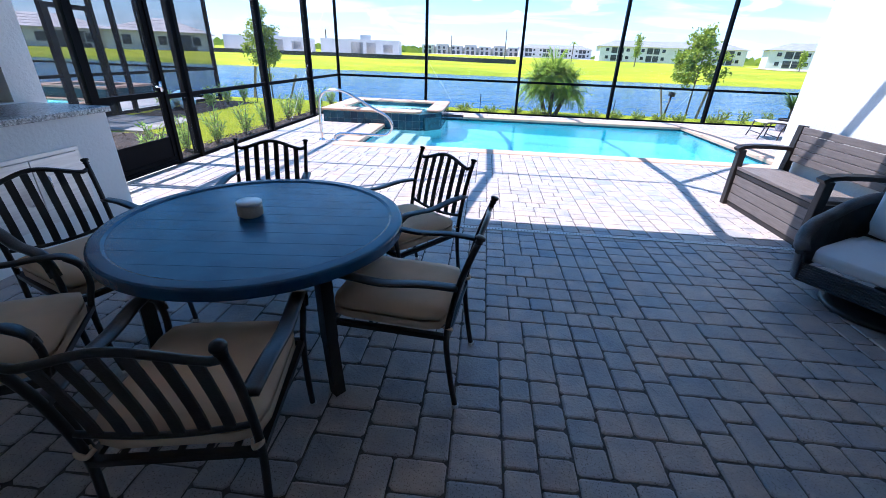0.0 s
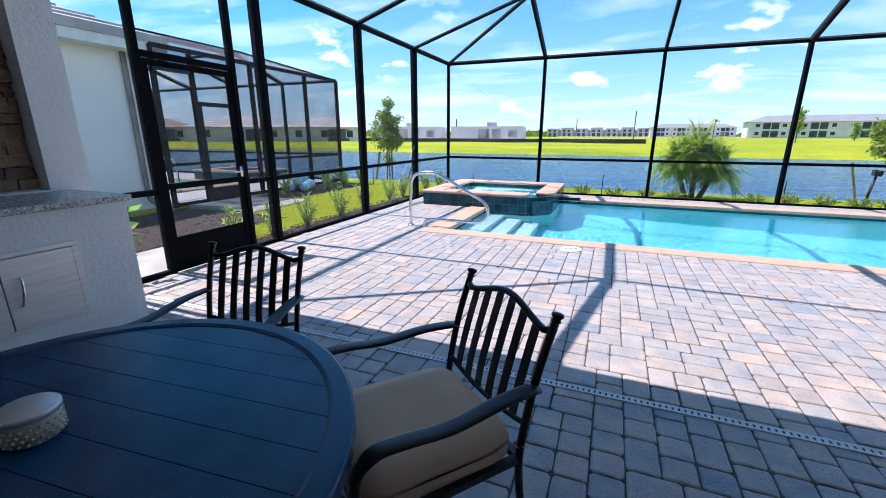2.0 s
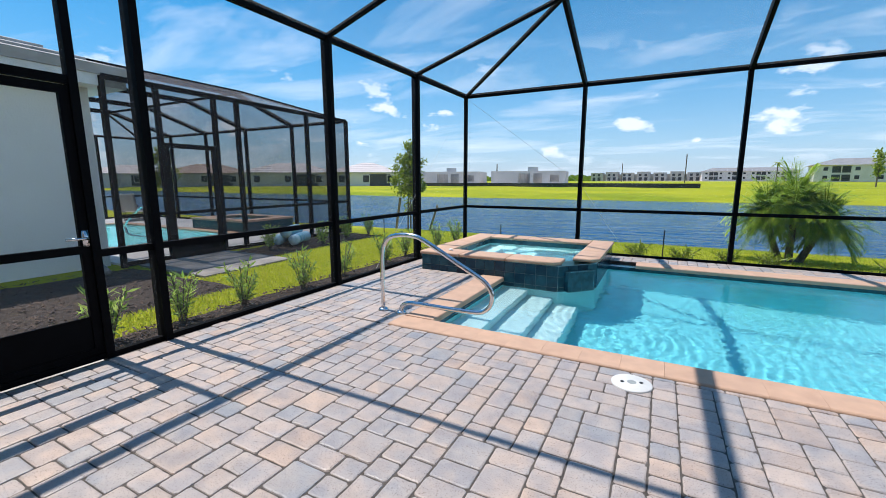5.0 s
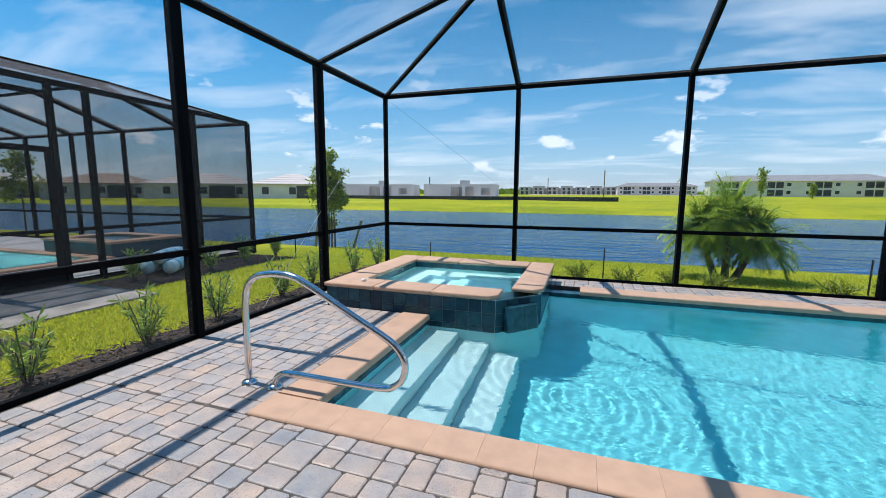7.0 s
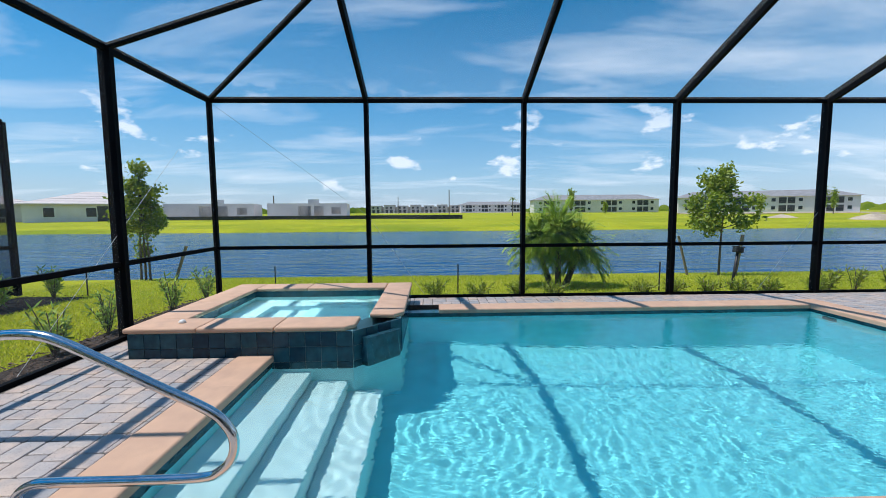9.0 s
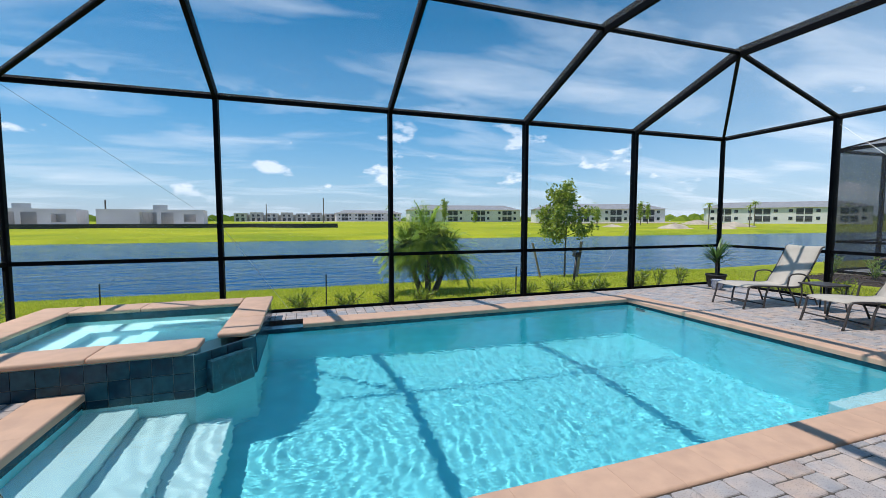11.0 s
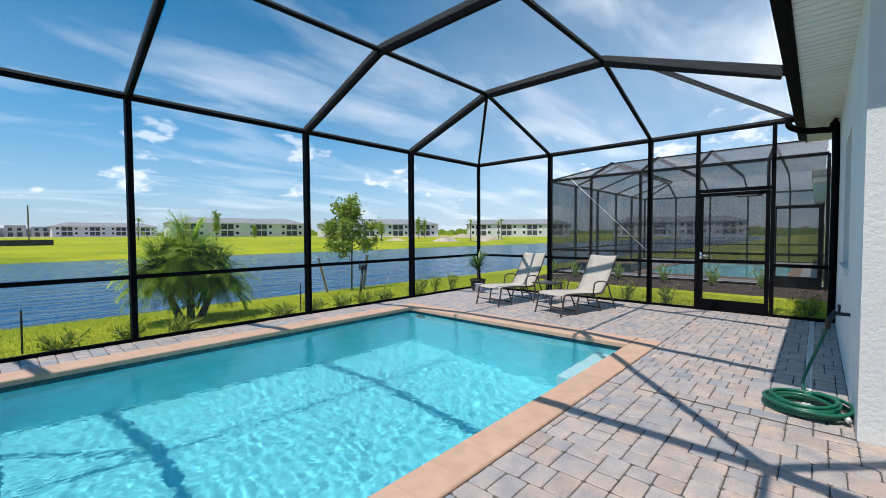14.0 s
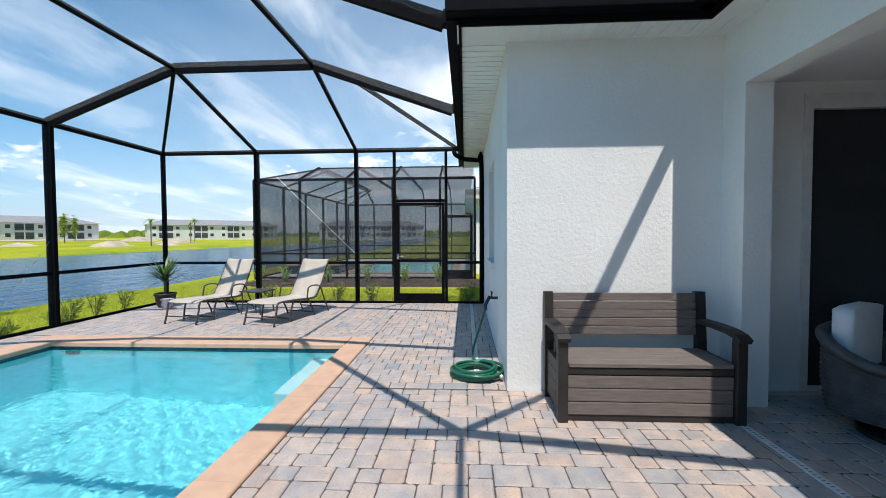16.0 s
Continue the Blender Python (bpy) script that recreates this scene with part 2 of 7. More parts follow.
sling = surface("beige mesh sling", (0.50, 0.45, 0.38), 0.9, scale=5, vary=0.05, bump=0.3, bump_scale=380, dist=0.002)
lounge_frame = surface("bronze lounger frame", (0.06, 0.05, 0.045), 0.4, metal=0.0, scale=8, vary=0.1)
grass_mat = surface("lawn", (0.30, 0.325, 0.016), 0.95, scale=0.9, vary=0.25, bump=0.9, bump_scale=60, tint2=(0.33, 0.34, 0.022), dist=0.03, spec=0.08)


def patchy(m, scale, lo, hi):
    """Broad patches of drier and greener growth."""
    nt = m.node_tree
    n, link = nt.nodes.new, nt.links.new
    b = nt.nodes["Principled BSDF"]
    was = b.inputs["Base Color"].links[0].from_socket
    geo = n("ShaderNodeNewGeometry")
    mp = n("ShaderNodeMapping"); mp.inputs["Scale"].default_value = (0.35, 1.0, 1.0)
    link(geo.outputs["Position"], mp.inputs[0])
    no = n("ShaderNodeTexNoise"); no.inputs["Scale"].default_value = scale; no.inputs["Detail"].default_value = 6
    no.inputs["Roughness"].default_value = 0.65
    link(mp.outputs[0], no.inputs["Vector"])
    cr = n("ShaderNodeValToRGB")
    cr.color_ramp.elements[0].position = 0.38; cr.color_ramp.elements[0].color = (*lo, 1)
    cr.color_ramp.elements[1].position = 0.60; cr.color_ramp.elements[1].color = (*hi, 1)
    link(no.outputs["Fac"], cr.inputs[0])
    mul = n("ShaderNodeMixRGB"); mul.blend_type = "MULTIPLY"; mul.inputs[0].default_value = 1.0
    link(was, mul.inputs[1]); link(cr.outputs[0], mul.inputs[2])
    link(mul.outputs[0], b.inputs["Base Color"])


patchy(grass_mat, 0.16, (0.64, 0.77, 0.85), (1.12, 1.08, 1.0))
blade_mat = surface("grass blades", (0.16, 0.26, 0.03), 0.8, leafy=0.5, rand="island", ramp=[(0.52, 0.60, 0.035), (0.64, 0.66, 0.05), (0.72, 0.70, 0.10), (0.44, 0.54, 0.025)], vary=0.1, scale=4, bump=0)
mulch_mat = surface("dark bark mulch", (0.055, 0.037, 0.027), 0.95, scale=25, vary=0.35, bump=1.0, bump_scale=70, dist=0.03)
chip_mat = surface("bark chips", (0.07, 0.045, 0.03), 0.95, rand="island", ramp=[(0.03, 0.02, 0.015), (0.09, 0.055, 0.035), (0.15, 0.10, 0.07), (0.05, 0.032, 0.022)], vary=0.2, scale=30)
leaf_mat = surface("green leaves", (0.06, 0.13, 0.02), 0.5, leafy=0.42, rand="island", ramp=[(0.15, 0.25, 0.02), (0.28, 0.37, 0.03), (0.46, 0.52, 0.05), (0.20, 0.30, 0.025)], vary=0.1, scale=20, bump=0)
palm_mat = surface("palm leaflets", (0.06, 0.14, 0.03), 0.45, leafy=0.36, rand="island", ramp=[(0.16, 0.33, 0.03), (0.32, 0.48, 0.04), (0.54, 0.64, 0.08), (0.22, 0.40, 0.04)], vary=0.1, scale=10, bump=0)
shrub_mat = surface("shrub leaves", (0.09, 0.17, 0.03), 0.55, leafy=0.68, rand="island", ramp=[(0.208, 0.364, 0.065), (0.338, 0.494, 0.104), (0.494, 0.6, 0.156), (0.26, 0.416, 0.078)], vary=0.1, scale=20, bump=0)
bark_mat = surface("grey bark", (0.16, 0.125, 0.095), 0.9, scale=14, vary=0.25, bump=0.8, bump_scale=50)
wood_stake = surface("weathered timber", (0.27, 0.22, 0.17), 0.85, scale=9, vary=0.15, bump=0.3, bump_scale=60)
roof_tile = surface("grey concrete roof tile", (0.42, 0.40, 0.38), 0.85, scale=3, vary=0.1, bump=0.3, bump_scale=60)
roof_pale = surface("pale pinkish roof tile", (0.60, 0.54, 0.52), 0.85, scale=3, vary=0.08, bump=0.3, bump_scale=60)
roof_brown = surface("brown concrete roof tile", (0.34, 0.25, 0.20), 0.85, scale=3, vary=0.1, bump=0.3, bump_scale=60)
far_wall = surface("pale rendered wall", (0.70, 0.67, 0.655), 0.9, scale=0.4, vary=0.06, bump=0)
far_grey = surface("grey block wall", (0.52, 0.50, 0.47), 0.9, scale=0.5, vary=0.1, bump=0)
far_roof = surface("grey shingle roof", (0.26, 0.26, 0.27), 0.9, scale=0.8, vary=0.08, bump=0)
dark_glass = surface("dark window glass", (0.02, 0.025, 0.03), 0.08, scale=1, vary=0.1, bump=0)
black_plastic = surface("black plastic", (0.015, 0.015, 0.016), 0.5, scale=8, vary=0.1)
white_plastic = surface("white plastic", (0.72, 0.72, 0.70), 0.5, scale=8, vary=0.05)
cane_leaf = surface("cane plant leaves", (0.07, 0.16, 0.03), 0.4, leafy=0.35, rand="island", ramp=[(0.04, 0.10, 0.02), (0.09, 0.19, 0.035), (0.15, 0.26, 0.05)], vary=0.1, scale=10, bump=0)
skimmer_teal = surface("teal skimmer plastic", (0.02, 0.22, 0.26), 0.5, scale=6, vary=0.06, bump=0)
green_hose = surface("green rubber hose", (0.012, 0.13, 0.075), 0.35, scale=8, vary=0.12, bump=0.05)
pad_mat = surface("pale concrete", (0.43, 0.39, 0.355), 0.9, scale=3, vary=0.12, bump=0.3, bump_scale=50)
# for the neighbour's door slab: shade on it put into a darker grey
slab_mat = surface("shade-darkened concrete", (0.25, 0.23, 0.21), 0.9, scale=3, vary=0.2, bump=0.3, bump_scale=50)
soil_mat = surface("sandy soil", (0.50, 0.41, 0.31), 0.95, scale=0.5, vary=0.15, bump=0.4, bump_scale=8)
stone_mat = surface("brown ledge stone", (0.27, 0.18, 0.11), 0.9, vary=0.18, scale=12, bump=0.9, bump_scale=45, rand="object", ramp=[(0.16, 0.10, 0.065), (0.30, 0.19, 0.11), (0.36, 0.25, 0.16), (0.20, 0.14, 0.105), (0.26, 0.15, 0.09)], dist=0.02)
ceramic = surface("painted ceramic", (0.62, 0.60, 0.55), 0.25, scale=16, vary=0.3, tint2=(0.08, 0.13, 0.35), bump=0)
candle_mat = surface("cream embossed ceramic", (0.62, 0.56, 0.45), 0.5, scale=10, vary=0.06, bump=0.2, bump_scale=80)
ceiling_mat = surface("painted lanai ceiling", (0.86, 0.86, 0.85), 0.85, scale=1.5, vary=0.03, bump=0.3, bump_scale=60)
# shade of far recesses as a dark colour; no rooms lie behind
shadow_dark = surface("opening shade", (0.07, 0.072, 0.078), 0.9, scale=1, vary=0.1, bump=0)
towel_mat = surface("blue patterned float", (0.06, 0.36, 0.50), 0.7, scale=2.0, vary=0.1, tint2=(0.8, 0.88, 0.9), bump=0.1, stretch=(0.4, 7, 0.4))


def screen_material(name, cover, tone):
    """Woven insect screen: mostly see-through, a part of it threads."""
    m, nt, b = nodes_of(name)
    n, link = nt.nodes.new, nt.links.new
    out = nt.nodes["Material Output"]
    nt.nodes.remove(b)
    dif = n("ShaderNodeBsdfDiffuse"); dif.inputs[0].default_value = (*tone, 1)
    trl = n("ShaderNodeBsdfTranslucent"); trl.inputs[0].default_value = (*tone, 1)
    thr = n("ShaderNodeMixShader"); thr.inputs[0].default_value = 0.35
    link(dif.outputs[0], thr.inputs[1]); link(trl.outputs[0], thr.inputs[2])
    tra = n("ShaderNodeBsdfTransparent")
    mix = n("ShaderNodeMixShader")
    tc = n("ShaderNodeTexCoord")
    no = n("ShaderNodeTexNoise"); no.inputs["Scale"].default_value = 1.3; no.inputs["Detail"].default_value = 3
    link(tc.outputs["Object"], no.inputs["Vector"])
    mr = n("ShaderNodeMapRange")
    mr.inputs["To Min"].default_value = cover * 0.8; mr.inputs["To Max"].default_value = cover * 1.2
    link(no.outputs["Fac"], mr.inputs["Value"]); link(mr.outputs[0], mix.inputs[0])
    link(tra.outputs[0], mix.inputs[1]); link(thr.outputs[0], mix.inputs[2])
    link(mix.outputs[0], out.inputs[0])
    return m


screen_near = screen_material("fine insect screen", 0.055, (0.40, 0.42, 0.45))
# same screen overhead; its milky sunlit haze is put into tone and cover
screen_roof = screen_material("haze-toned roof screen", 0.14, (0.50, 0.51, 0.53))
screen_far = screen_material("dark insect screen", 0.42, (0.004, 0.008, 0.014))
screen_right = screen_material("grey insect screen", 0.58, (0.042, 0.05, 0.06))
# sloping neighbour panels: grazing sunlight put into a paler, denser thread tone
screen_slope_lit = screen_material("sun-toned slope screen", 0.52, (0.22, 0.21, 0.225))


def water_material(name, tint, ripple, scale, lake=False):
    m, nt, b = nodes_of(name)
    n, link = nt.nodes.new, nt.links.new
    out = nt.nodes["Material Output"]
    tc = n("ShaderNodeTexCoord")
    mp = n("ShaderNodeMapping")
    link(tc.outputs["Object"], mp.inputs[0])
    w1 = n("ShaderNodeTexNoise"); w1.inputs["Scale"].default_value = scale; w1.inputs["Detail"].default_value = 1.5 if not lake else 4
    w1.inputs["Distortion"].default_value = 0.9
    w2 = n("ShaderNodeTexNoise"); w2.inputs["Scale"].default_value = scale * 0.22; w2.inputs["Detail"].default_value = 2
    mp.inputs["Scale"].default_value = (0.75, 1.5, 1) if not lake else (0.35, 1.0, 1)
    mp.inputs["Rotation"].default_value = (0, 0, radians(25 if not lake else 4))
    link(mp.outputs[0], w1.inputs["Vector"]); link(mp.outputs[0], w2.inputs["Vector"])
    add = n("ShaderNodeMath"); add.operation = "MULTIPLY_ADD"; add.inputs[1].default_value = 0.9
    link(w2.outputs["Fac"], add.inputs[0]); link(w1.outputs["Fac"], add.inputs[2])
    bp = n("ShaderNodeBump"); bp.inputs["Strength"].default_value = ripple; bp.inputs["Distance"].default_value = 0.25 if lake else 0.035
    link(add.outputs[0], bp.inputs["Height"])
    if lake:
        b.inputs["Base Color"].default_value = (*tint, 1)
        b.inputs["Roughness"].default_value = 0.12
        b.inputs["IOR"].default_value = 1.11
        link(bp.outputs[0], b.inputs["Normal"])
        return m
    nt.nodes.remove(b)
    ref = n("ShaderNodeBsdfRefraction"); ref.inputs["IOR"].default_value = 1.33; ref.inputs["Roughness"].default_value = 0.0
    ref.inputs["Color"].default_value = (*tint, 1)
    glo = n("ShaderNodeBsdfGlossy"); glo.inputs["Roughness"].default_value = 0.02
    fre = n("ShaderNodeFresnel"); fre.inputs["IOR"].default_value = 1.33
    mix = n("ShaderNodeMixShader")
    for s in (ref, glo, fre):
        link(bp.outputs[0], s.inputs["Normal"])
    link(fre.outputs[0], mix.inputs[0]); link(ref.outputs[0], mix.inputs[1]); link(glo.outputs[0], mix.inputs[2])
    link(mix.outputs[0], out.inputs[0])
    return m


pool_water = water_material("pool water", (0.84, 0.985, 0.995), 0.10, 12.0)
lake_water = water_material("lake water", (0.014, 0.075, 0.18), 0.9, 1.3, lake=True)

# ---- building helpers ----
def quad_box(bm, x0, x1, y0, y1, z0, z1, bevel=0.0):
    """A box, with rounded edges if bevel is given."""
    vs = [bm.verts.new((x, y, z)) for z in (z0, z1) for x, y in ((x0, y0), (x1, y0), (x1, y1), (x0, y1))]
    fs = [bm.faces.new([vs[i] for i in f]) for f in ((3, 2, 1, 0), (4, 5, 6, 7), (0, 1, 5, 4), (1, 2, 6, 5), (2, 3, 7, 6), (3, 0, 4, 7))]
    if bevel:
        es = list({e for f in fs for e in f.edges})
        bmesh.ops.bevel(bm, geom=es, offset=bevel, segments=2, profile=0.5, affect="EDGES")


def bar(bm, p0, p1, w, h, up=(0, 0, 1)):
    """A rectangular section run from p0 to p1; w across, h along up."""
    a, b = Vector(p0), Vector(p1)
    d = (b - a).normalized()
    side = d.cross(Vector(up))
    if side.length < 1e-4:
        side = d.cross(Vector((0, 1, 0)))
    side.normalize()
    u = side.cross(d).normalized()
    vs = []
    for p in (a, b):
        for sx, sy in ((-1, -1), (1, -1), (1, 1), (-1, 1)):
            vs.append(bm.verts.new(p + side * (sx * w / 2) + u * (sy * h / 2)))
    for f in ((3, 2, 1, 0), (4, 5, 6, 7), (0, 1, 5, 4), (1, 2, 6, 5), (2, 3, 7, 6), (3, 0, 4, 7)):
        bm.faces.new([vs[i] for i in f])


def tube(bm, pts, r, seg=8, flat=1.0, cap=True, radii=None):
    """A round section swept along pts; flat squeezes it along its second axis."""
    pts = [Vector(p) for p in pts]
    rings = []
    side = None
    for i, p in enumerate(pts):
        d = (pts[min(i + 1, len(pts) - 1)] - pts[max(i - 1, 0)]).normalized()
        if side is None:
            ref = Vector((0, 0, 1)) if abs(d.z) < 0.9 else Vector((1, 0, 0))
            side = d.cross(ref).normalized()
        side = (side - d * side.dot(d)).normalized()
        u = d.cross(side)
        rr = radii[i] if radii else r
        rings.append([bm.verts.new(p + side * (math.cos(2 * math.pi * k / seg) * rr) + u * (math.sin(2 * math.pi * k / seg) * rr * flat)) for k in range(seg)])
    for a, b in zip(rings, rings[1:]):
        for k in range(seg):
            bm.faces.new((a[k], a[(k + 1) % seg], b[(k + 1) % seg], b[k]))
    if cap:
        bm.faces.new(rings[0][::-1])
        bm.faces.new(rings[-1])


def smooth_path(pts, n=6):
    """Points of a smooth curve through pts."""
    ps = [Vector(p) for p in pts]
    out = []
    for i in range(len(ps) - 1):
        p0, p1, p2, p3 = ps[max(i - 1, 0)], ps[i], ps[i + 1], ps[min(i + 2, len(ps) - 1)]
        for k in range(n):
            t = k / n
            out.append(0.5 * ((2 * p1) + (p2 - p0) * t + (2 * p0 - 5 * p1 + 4 * p2 - p3) * t * t + (3 * p1 - p0 - 3 * p2 + p3) * t ** 3))
    out.append(ps[-1])
    return out


def lathe(bm, profile, seg=24, centre=(0, 0)):
    """A turned shape from (radius, height) pairs."""
    rings = []
    for r, z in profile:
        rings.append([bm.verts.new((centre[0] + r * math.cos(2 * math.pi * k / seg), centre[1] + r * math.sin(2 * math.pi * k / seg), z)) for k in range(seg)])
    for a, b in zip(rings, rings[1:]):
        for k in range(seg):
            bm.faces.new((a[k], a[(k + 1) % seg], b[(k + 1) % seg], b[k]))
    bm.faces.new(rings[0][::-1])
    bm.faces.new(rings[-1])


def prism(bm, outline, z0, z1, bevel=0.0):
    """An upright prism over a plan outline, given anticlockwise."""
    lo = [bm.verts.new((x, y, z0)) for x, y in outline]
    hi = [bm.verts.new((x, y, z1)) for x, y in outline]
    fs = [bm.faces.new(lo[::-1]), bm.faces.new(hi)]
    for i in range(len(outline)):
        j = (i + 1) % len(outline)
        fs.append(bm.faces.new((lo[i], lo[j], hi[j], hi[i])))
    if bevel:
        bmesh.ops.bevel(bm, geom=list({e for f in fs for e in f.edges}), offset=bevel, segments=2, profile=0.5, affect="EDGES")


def mesh_of(name, bm, material, smooth=False):
    me = bpy.data.meshes.new(name)
    bm.normal_update()
    bm.to_mesh(me)
    bm.free()
    me.materials.append(material)
    if smooth:
        for p in me.polygons:
            p.use_smooth = True
    return me


def part(name, bm, material, parent, label="", smooth=False):
    ob = new(name, mesh_of(name, bm, material, smooth))
    ob.parent = parent
    if label:
        ob["label"] = label
    return ob


def solid(name, bm, material, label, category, kind="", smooth=False):
    ob = new(name, mesh_of(name, bm, material, smooth))
    return tagged(ob, label, category, kind=kind)


def thing(name, label, category, group="", m=None, kind=""):
    ob = new(name)
    ob.empty_display_size = 0.1
    if m is not None:
        ob.matrix_world = m
    return tagged(ob, label, category, group, kind)


def quick(name, material, parent, boxes, bevel=0.0, label=""):
    bm = bmesh.new()
    for b in boxes:
        quad_box(bm, *b, bevel)
    return part(name, bm, material, parent, label)


def beam(name, p0, p1, w, h, parent, material=bronze, label=""):
    bm = bmesh.new()
    bar(bm, p0, p1, w, h)
    return part(name, bm, material, parent, label)


def panel(bm, pts):
    bm.faces.new([bm.verts.new(p) for p in pts])


def joined(name, verts, faces, material, label="", category="", kind="", parent=None):
    me = bpy.data.meshes.new(name)
    me.from_pydata(verts, [], faces)
    me.materials.append(material)
    ob = new(name, me)
    ob.parent = parent
    return tagged(ob, label, category, kind=kind)
# ---- the house: walls, ceiling, roof ----
WX, WY = 3.69, 5.66      # outer corner of the wing
EAVE_L, EAVE_Y, EAVE_X = 4.09, 6.06, 3.37
TOP = 3.12


def wall(name, boxes, label, material=stucco, category="wall"):
    bm = bmesh.new()
    for b in boxes:
        quad_box(bm, *b)
    return solid(name, bm, material, label, category, "structure")


# wing wall facing the pool, with a window opening
wall("wall_wing_north", [(WX + 0.2, 5.30, WY - 0.2, WY, -0.2, TOP), (5.30, 6.42, WY - 0.2, WY, -0.2, 1.05), (5.30, 6.42, WY - 0.2, WY, 2.40, TOP), (6.42, 10.4, WY - 0.2, WY, -0.2, TOP)], "white textured stucco wall with a recessed window")
wall("wall_wing_west", [(WX, WX + 0.2, 3.80, WY, -0.2, TOP)], "white textured stucco wall behind the storage bench")
wall("wall_wing_east", [(10.2, 10.4, -2.0, WY - 0.2, -0.2, TOP)], "white stucco side wall of the house")
wall("wall_front_jamb", [(3.41, WX + 0.2, 3.58, 3.80, -0.2, 2.62)], "white stucco pier beside the covered patio opening")
wall("wall_front_header", [(-3.92, WX + 0.2, 3.58, 3.80, 2.62, TOP)], "white stucco beam over the covered patio opening")
wall("wall_east", [(3.80, 4.00, 3.05, 3.58, -0.2, 2.9), (3.80, 4.00, 0.6, 3.05, 2.64, 2.9), (3.80, 4.00, -2.0, 0.6, -0.2, 2.9)], "white stucco wall with a sliding door in the covered patio")
wall("wall_south", [(-3.92, 4.00, -2.2, -2.0, -0.2, 2.9)], "plain white stucco rear wall of the covered patio")
wall("wall_west", [(-3.92, -3.66, 3.57, 3.84, -0.2, TOP), (-3.92, -3.66, -2.0, 1.6, -0.2, 2.9), (-3.92, -3.66, 1.6, 3.57, -0.2, 1.0), (-3.92, -3.66, 1.6, 3.57, 2.45, 2.9), (-3.92, -3.84, 1.6, 3.57, 1.0, 2.45)], "white stucco side wall with a stone-lined niche")
bm = bmesh.new()
quad_box(bm, -3.92, 4.0, -2.2, 3.58, 2.75, 2.9)
solid("ceiling", bm, ceiling_mat, "flat white painted ceiling of the covered patio", "ceiling", "structure")


def soffit():
    bm = bmesh.new()
    quad_box(bm, -3.92, EAVE_X, 3.80, EAVE_L, TOP, TOP + 0.02)
    quad_box(bm, EAVE_X, WX, 3.80, EAVE_Y, TOP, TOP + 0.02)
    quad_box(bm, WX, 10.4, WY, EAVE_Y, TOP, TOP + 0.02)
    # ribs of the vinyl boards
    for i in range(60):
        x = -3.8 + i * 0.115
        if x < EAVE_X - 0.05:
            quad_box(bm, x, x + 0.014, 3.80, EAVE_L, TOP - 0.007, TOP)
    for i in range(20):
        y = 3.9 + i * 0.115
        quad_box(bm, EAVE_X, WX, y, y + 0.014, TOP - 0.007, TOP)
    for i in range(58):
        x = WX + 0.05 + i * 0.115
        quad_box(bm, x, x + 0.014, WY, EAVE_Y, TOP - 0.007, TOP)
    return solid("soffit", bm, soffit_mat, "white ribbed vinyl soffit under the eaves", "soffit", "structure")


soffit()


def gutters():
    g = thing("gutter", "dark bronze gutter and fascia along the eaves", "gutter", kind="structure")
    runs = [((-3.92, EAVE_L), (EAVE_X - 0.03, EAVE_L)), ((EAVE_X, EAVE_L), (EAVE_X, EAVE_Y)), ((EAVE_X, EAVE_Y), (10.4, EAVE_Y))]
    for (xa, ya), (xb, yb) in runs:
        bm = bmesh.new()
        if ya == yb:
            quad_box(bm, xa, xb, ya, ya + 0.025, TOP - 0.02, TOP + 0.18)
            quad_box(bm, xa, xb, ya + 0.025, ya + 0.13, TOP + 0.04, TOP + 0.16, 0.012)
        else:
            quad_box(bm, xa - 0.025, xa, ya, yb, TOP - 0.02, TOP + 0.18)
            quad_box(bm, xa - 0.13, xa - 0.025, ya + 0.025, yb + 0.13, TOP + 0.04, TOP + 0.16, 0.012)
        part("gutter_run", bm, bronze, g)
    bm = bmesh.new()
    tube(bm, smooth_path([(8.15, 6.24, 3.16), (8.15, 6.23, 3.02), (8.2, 6.05, 2.93), (8.2, 5.78, 2.9), (8.2, 5.71, 2.8), (8.2, 5.71, 0.05)], 5), 0.045, 8)
    part("downpipe", bm, bronze, g, "black curved downpipe", True)


gutters()


def hip_roof():
    bm = bmesh.new()
    z0 = TOP + 0.2
    a = [bm.verts.new(p) for p in ((-3.92, EAVE_L, z0), (EAVE_X, EAVE_L, z0), (EAVE_X, EAVE_Y, z0), (10.5, EAVE_Y, z0), (10.5, -3, z0 + 1.2), (6.86, -0.3, z0 + 2.2), (6.86, 1.9, z0 + 1.75), (-3.92, -3, z0 + 2.6))]
    bm.faces.new((a[0], a[1], a[5], a[7]))
    bm.faces.new((a[1], a[2], a[6], a[5]))
    bm.faces.new((a[2], a[3], a[6]))
    bm.faces.new((a[3], a[4], a[5], a[6]))
    bm.faces.new((a[4], a[7], a[5]))
    solid("roof", bm, roof_tile, "grey concrete tile hip roof", "roof", "structure")


hip_roof()


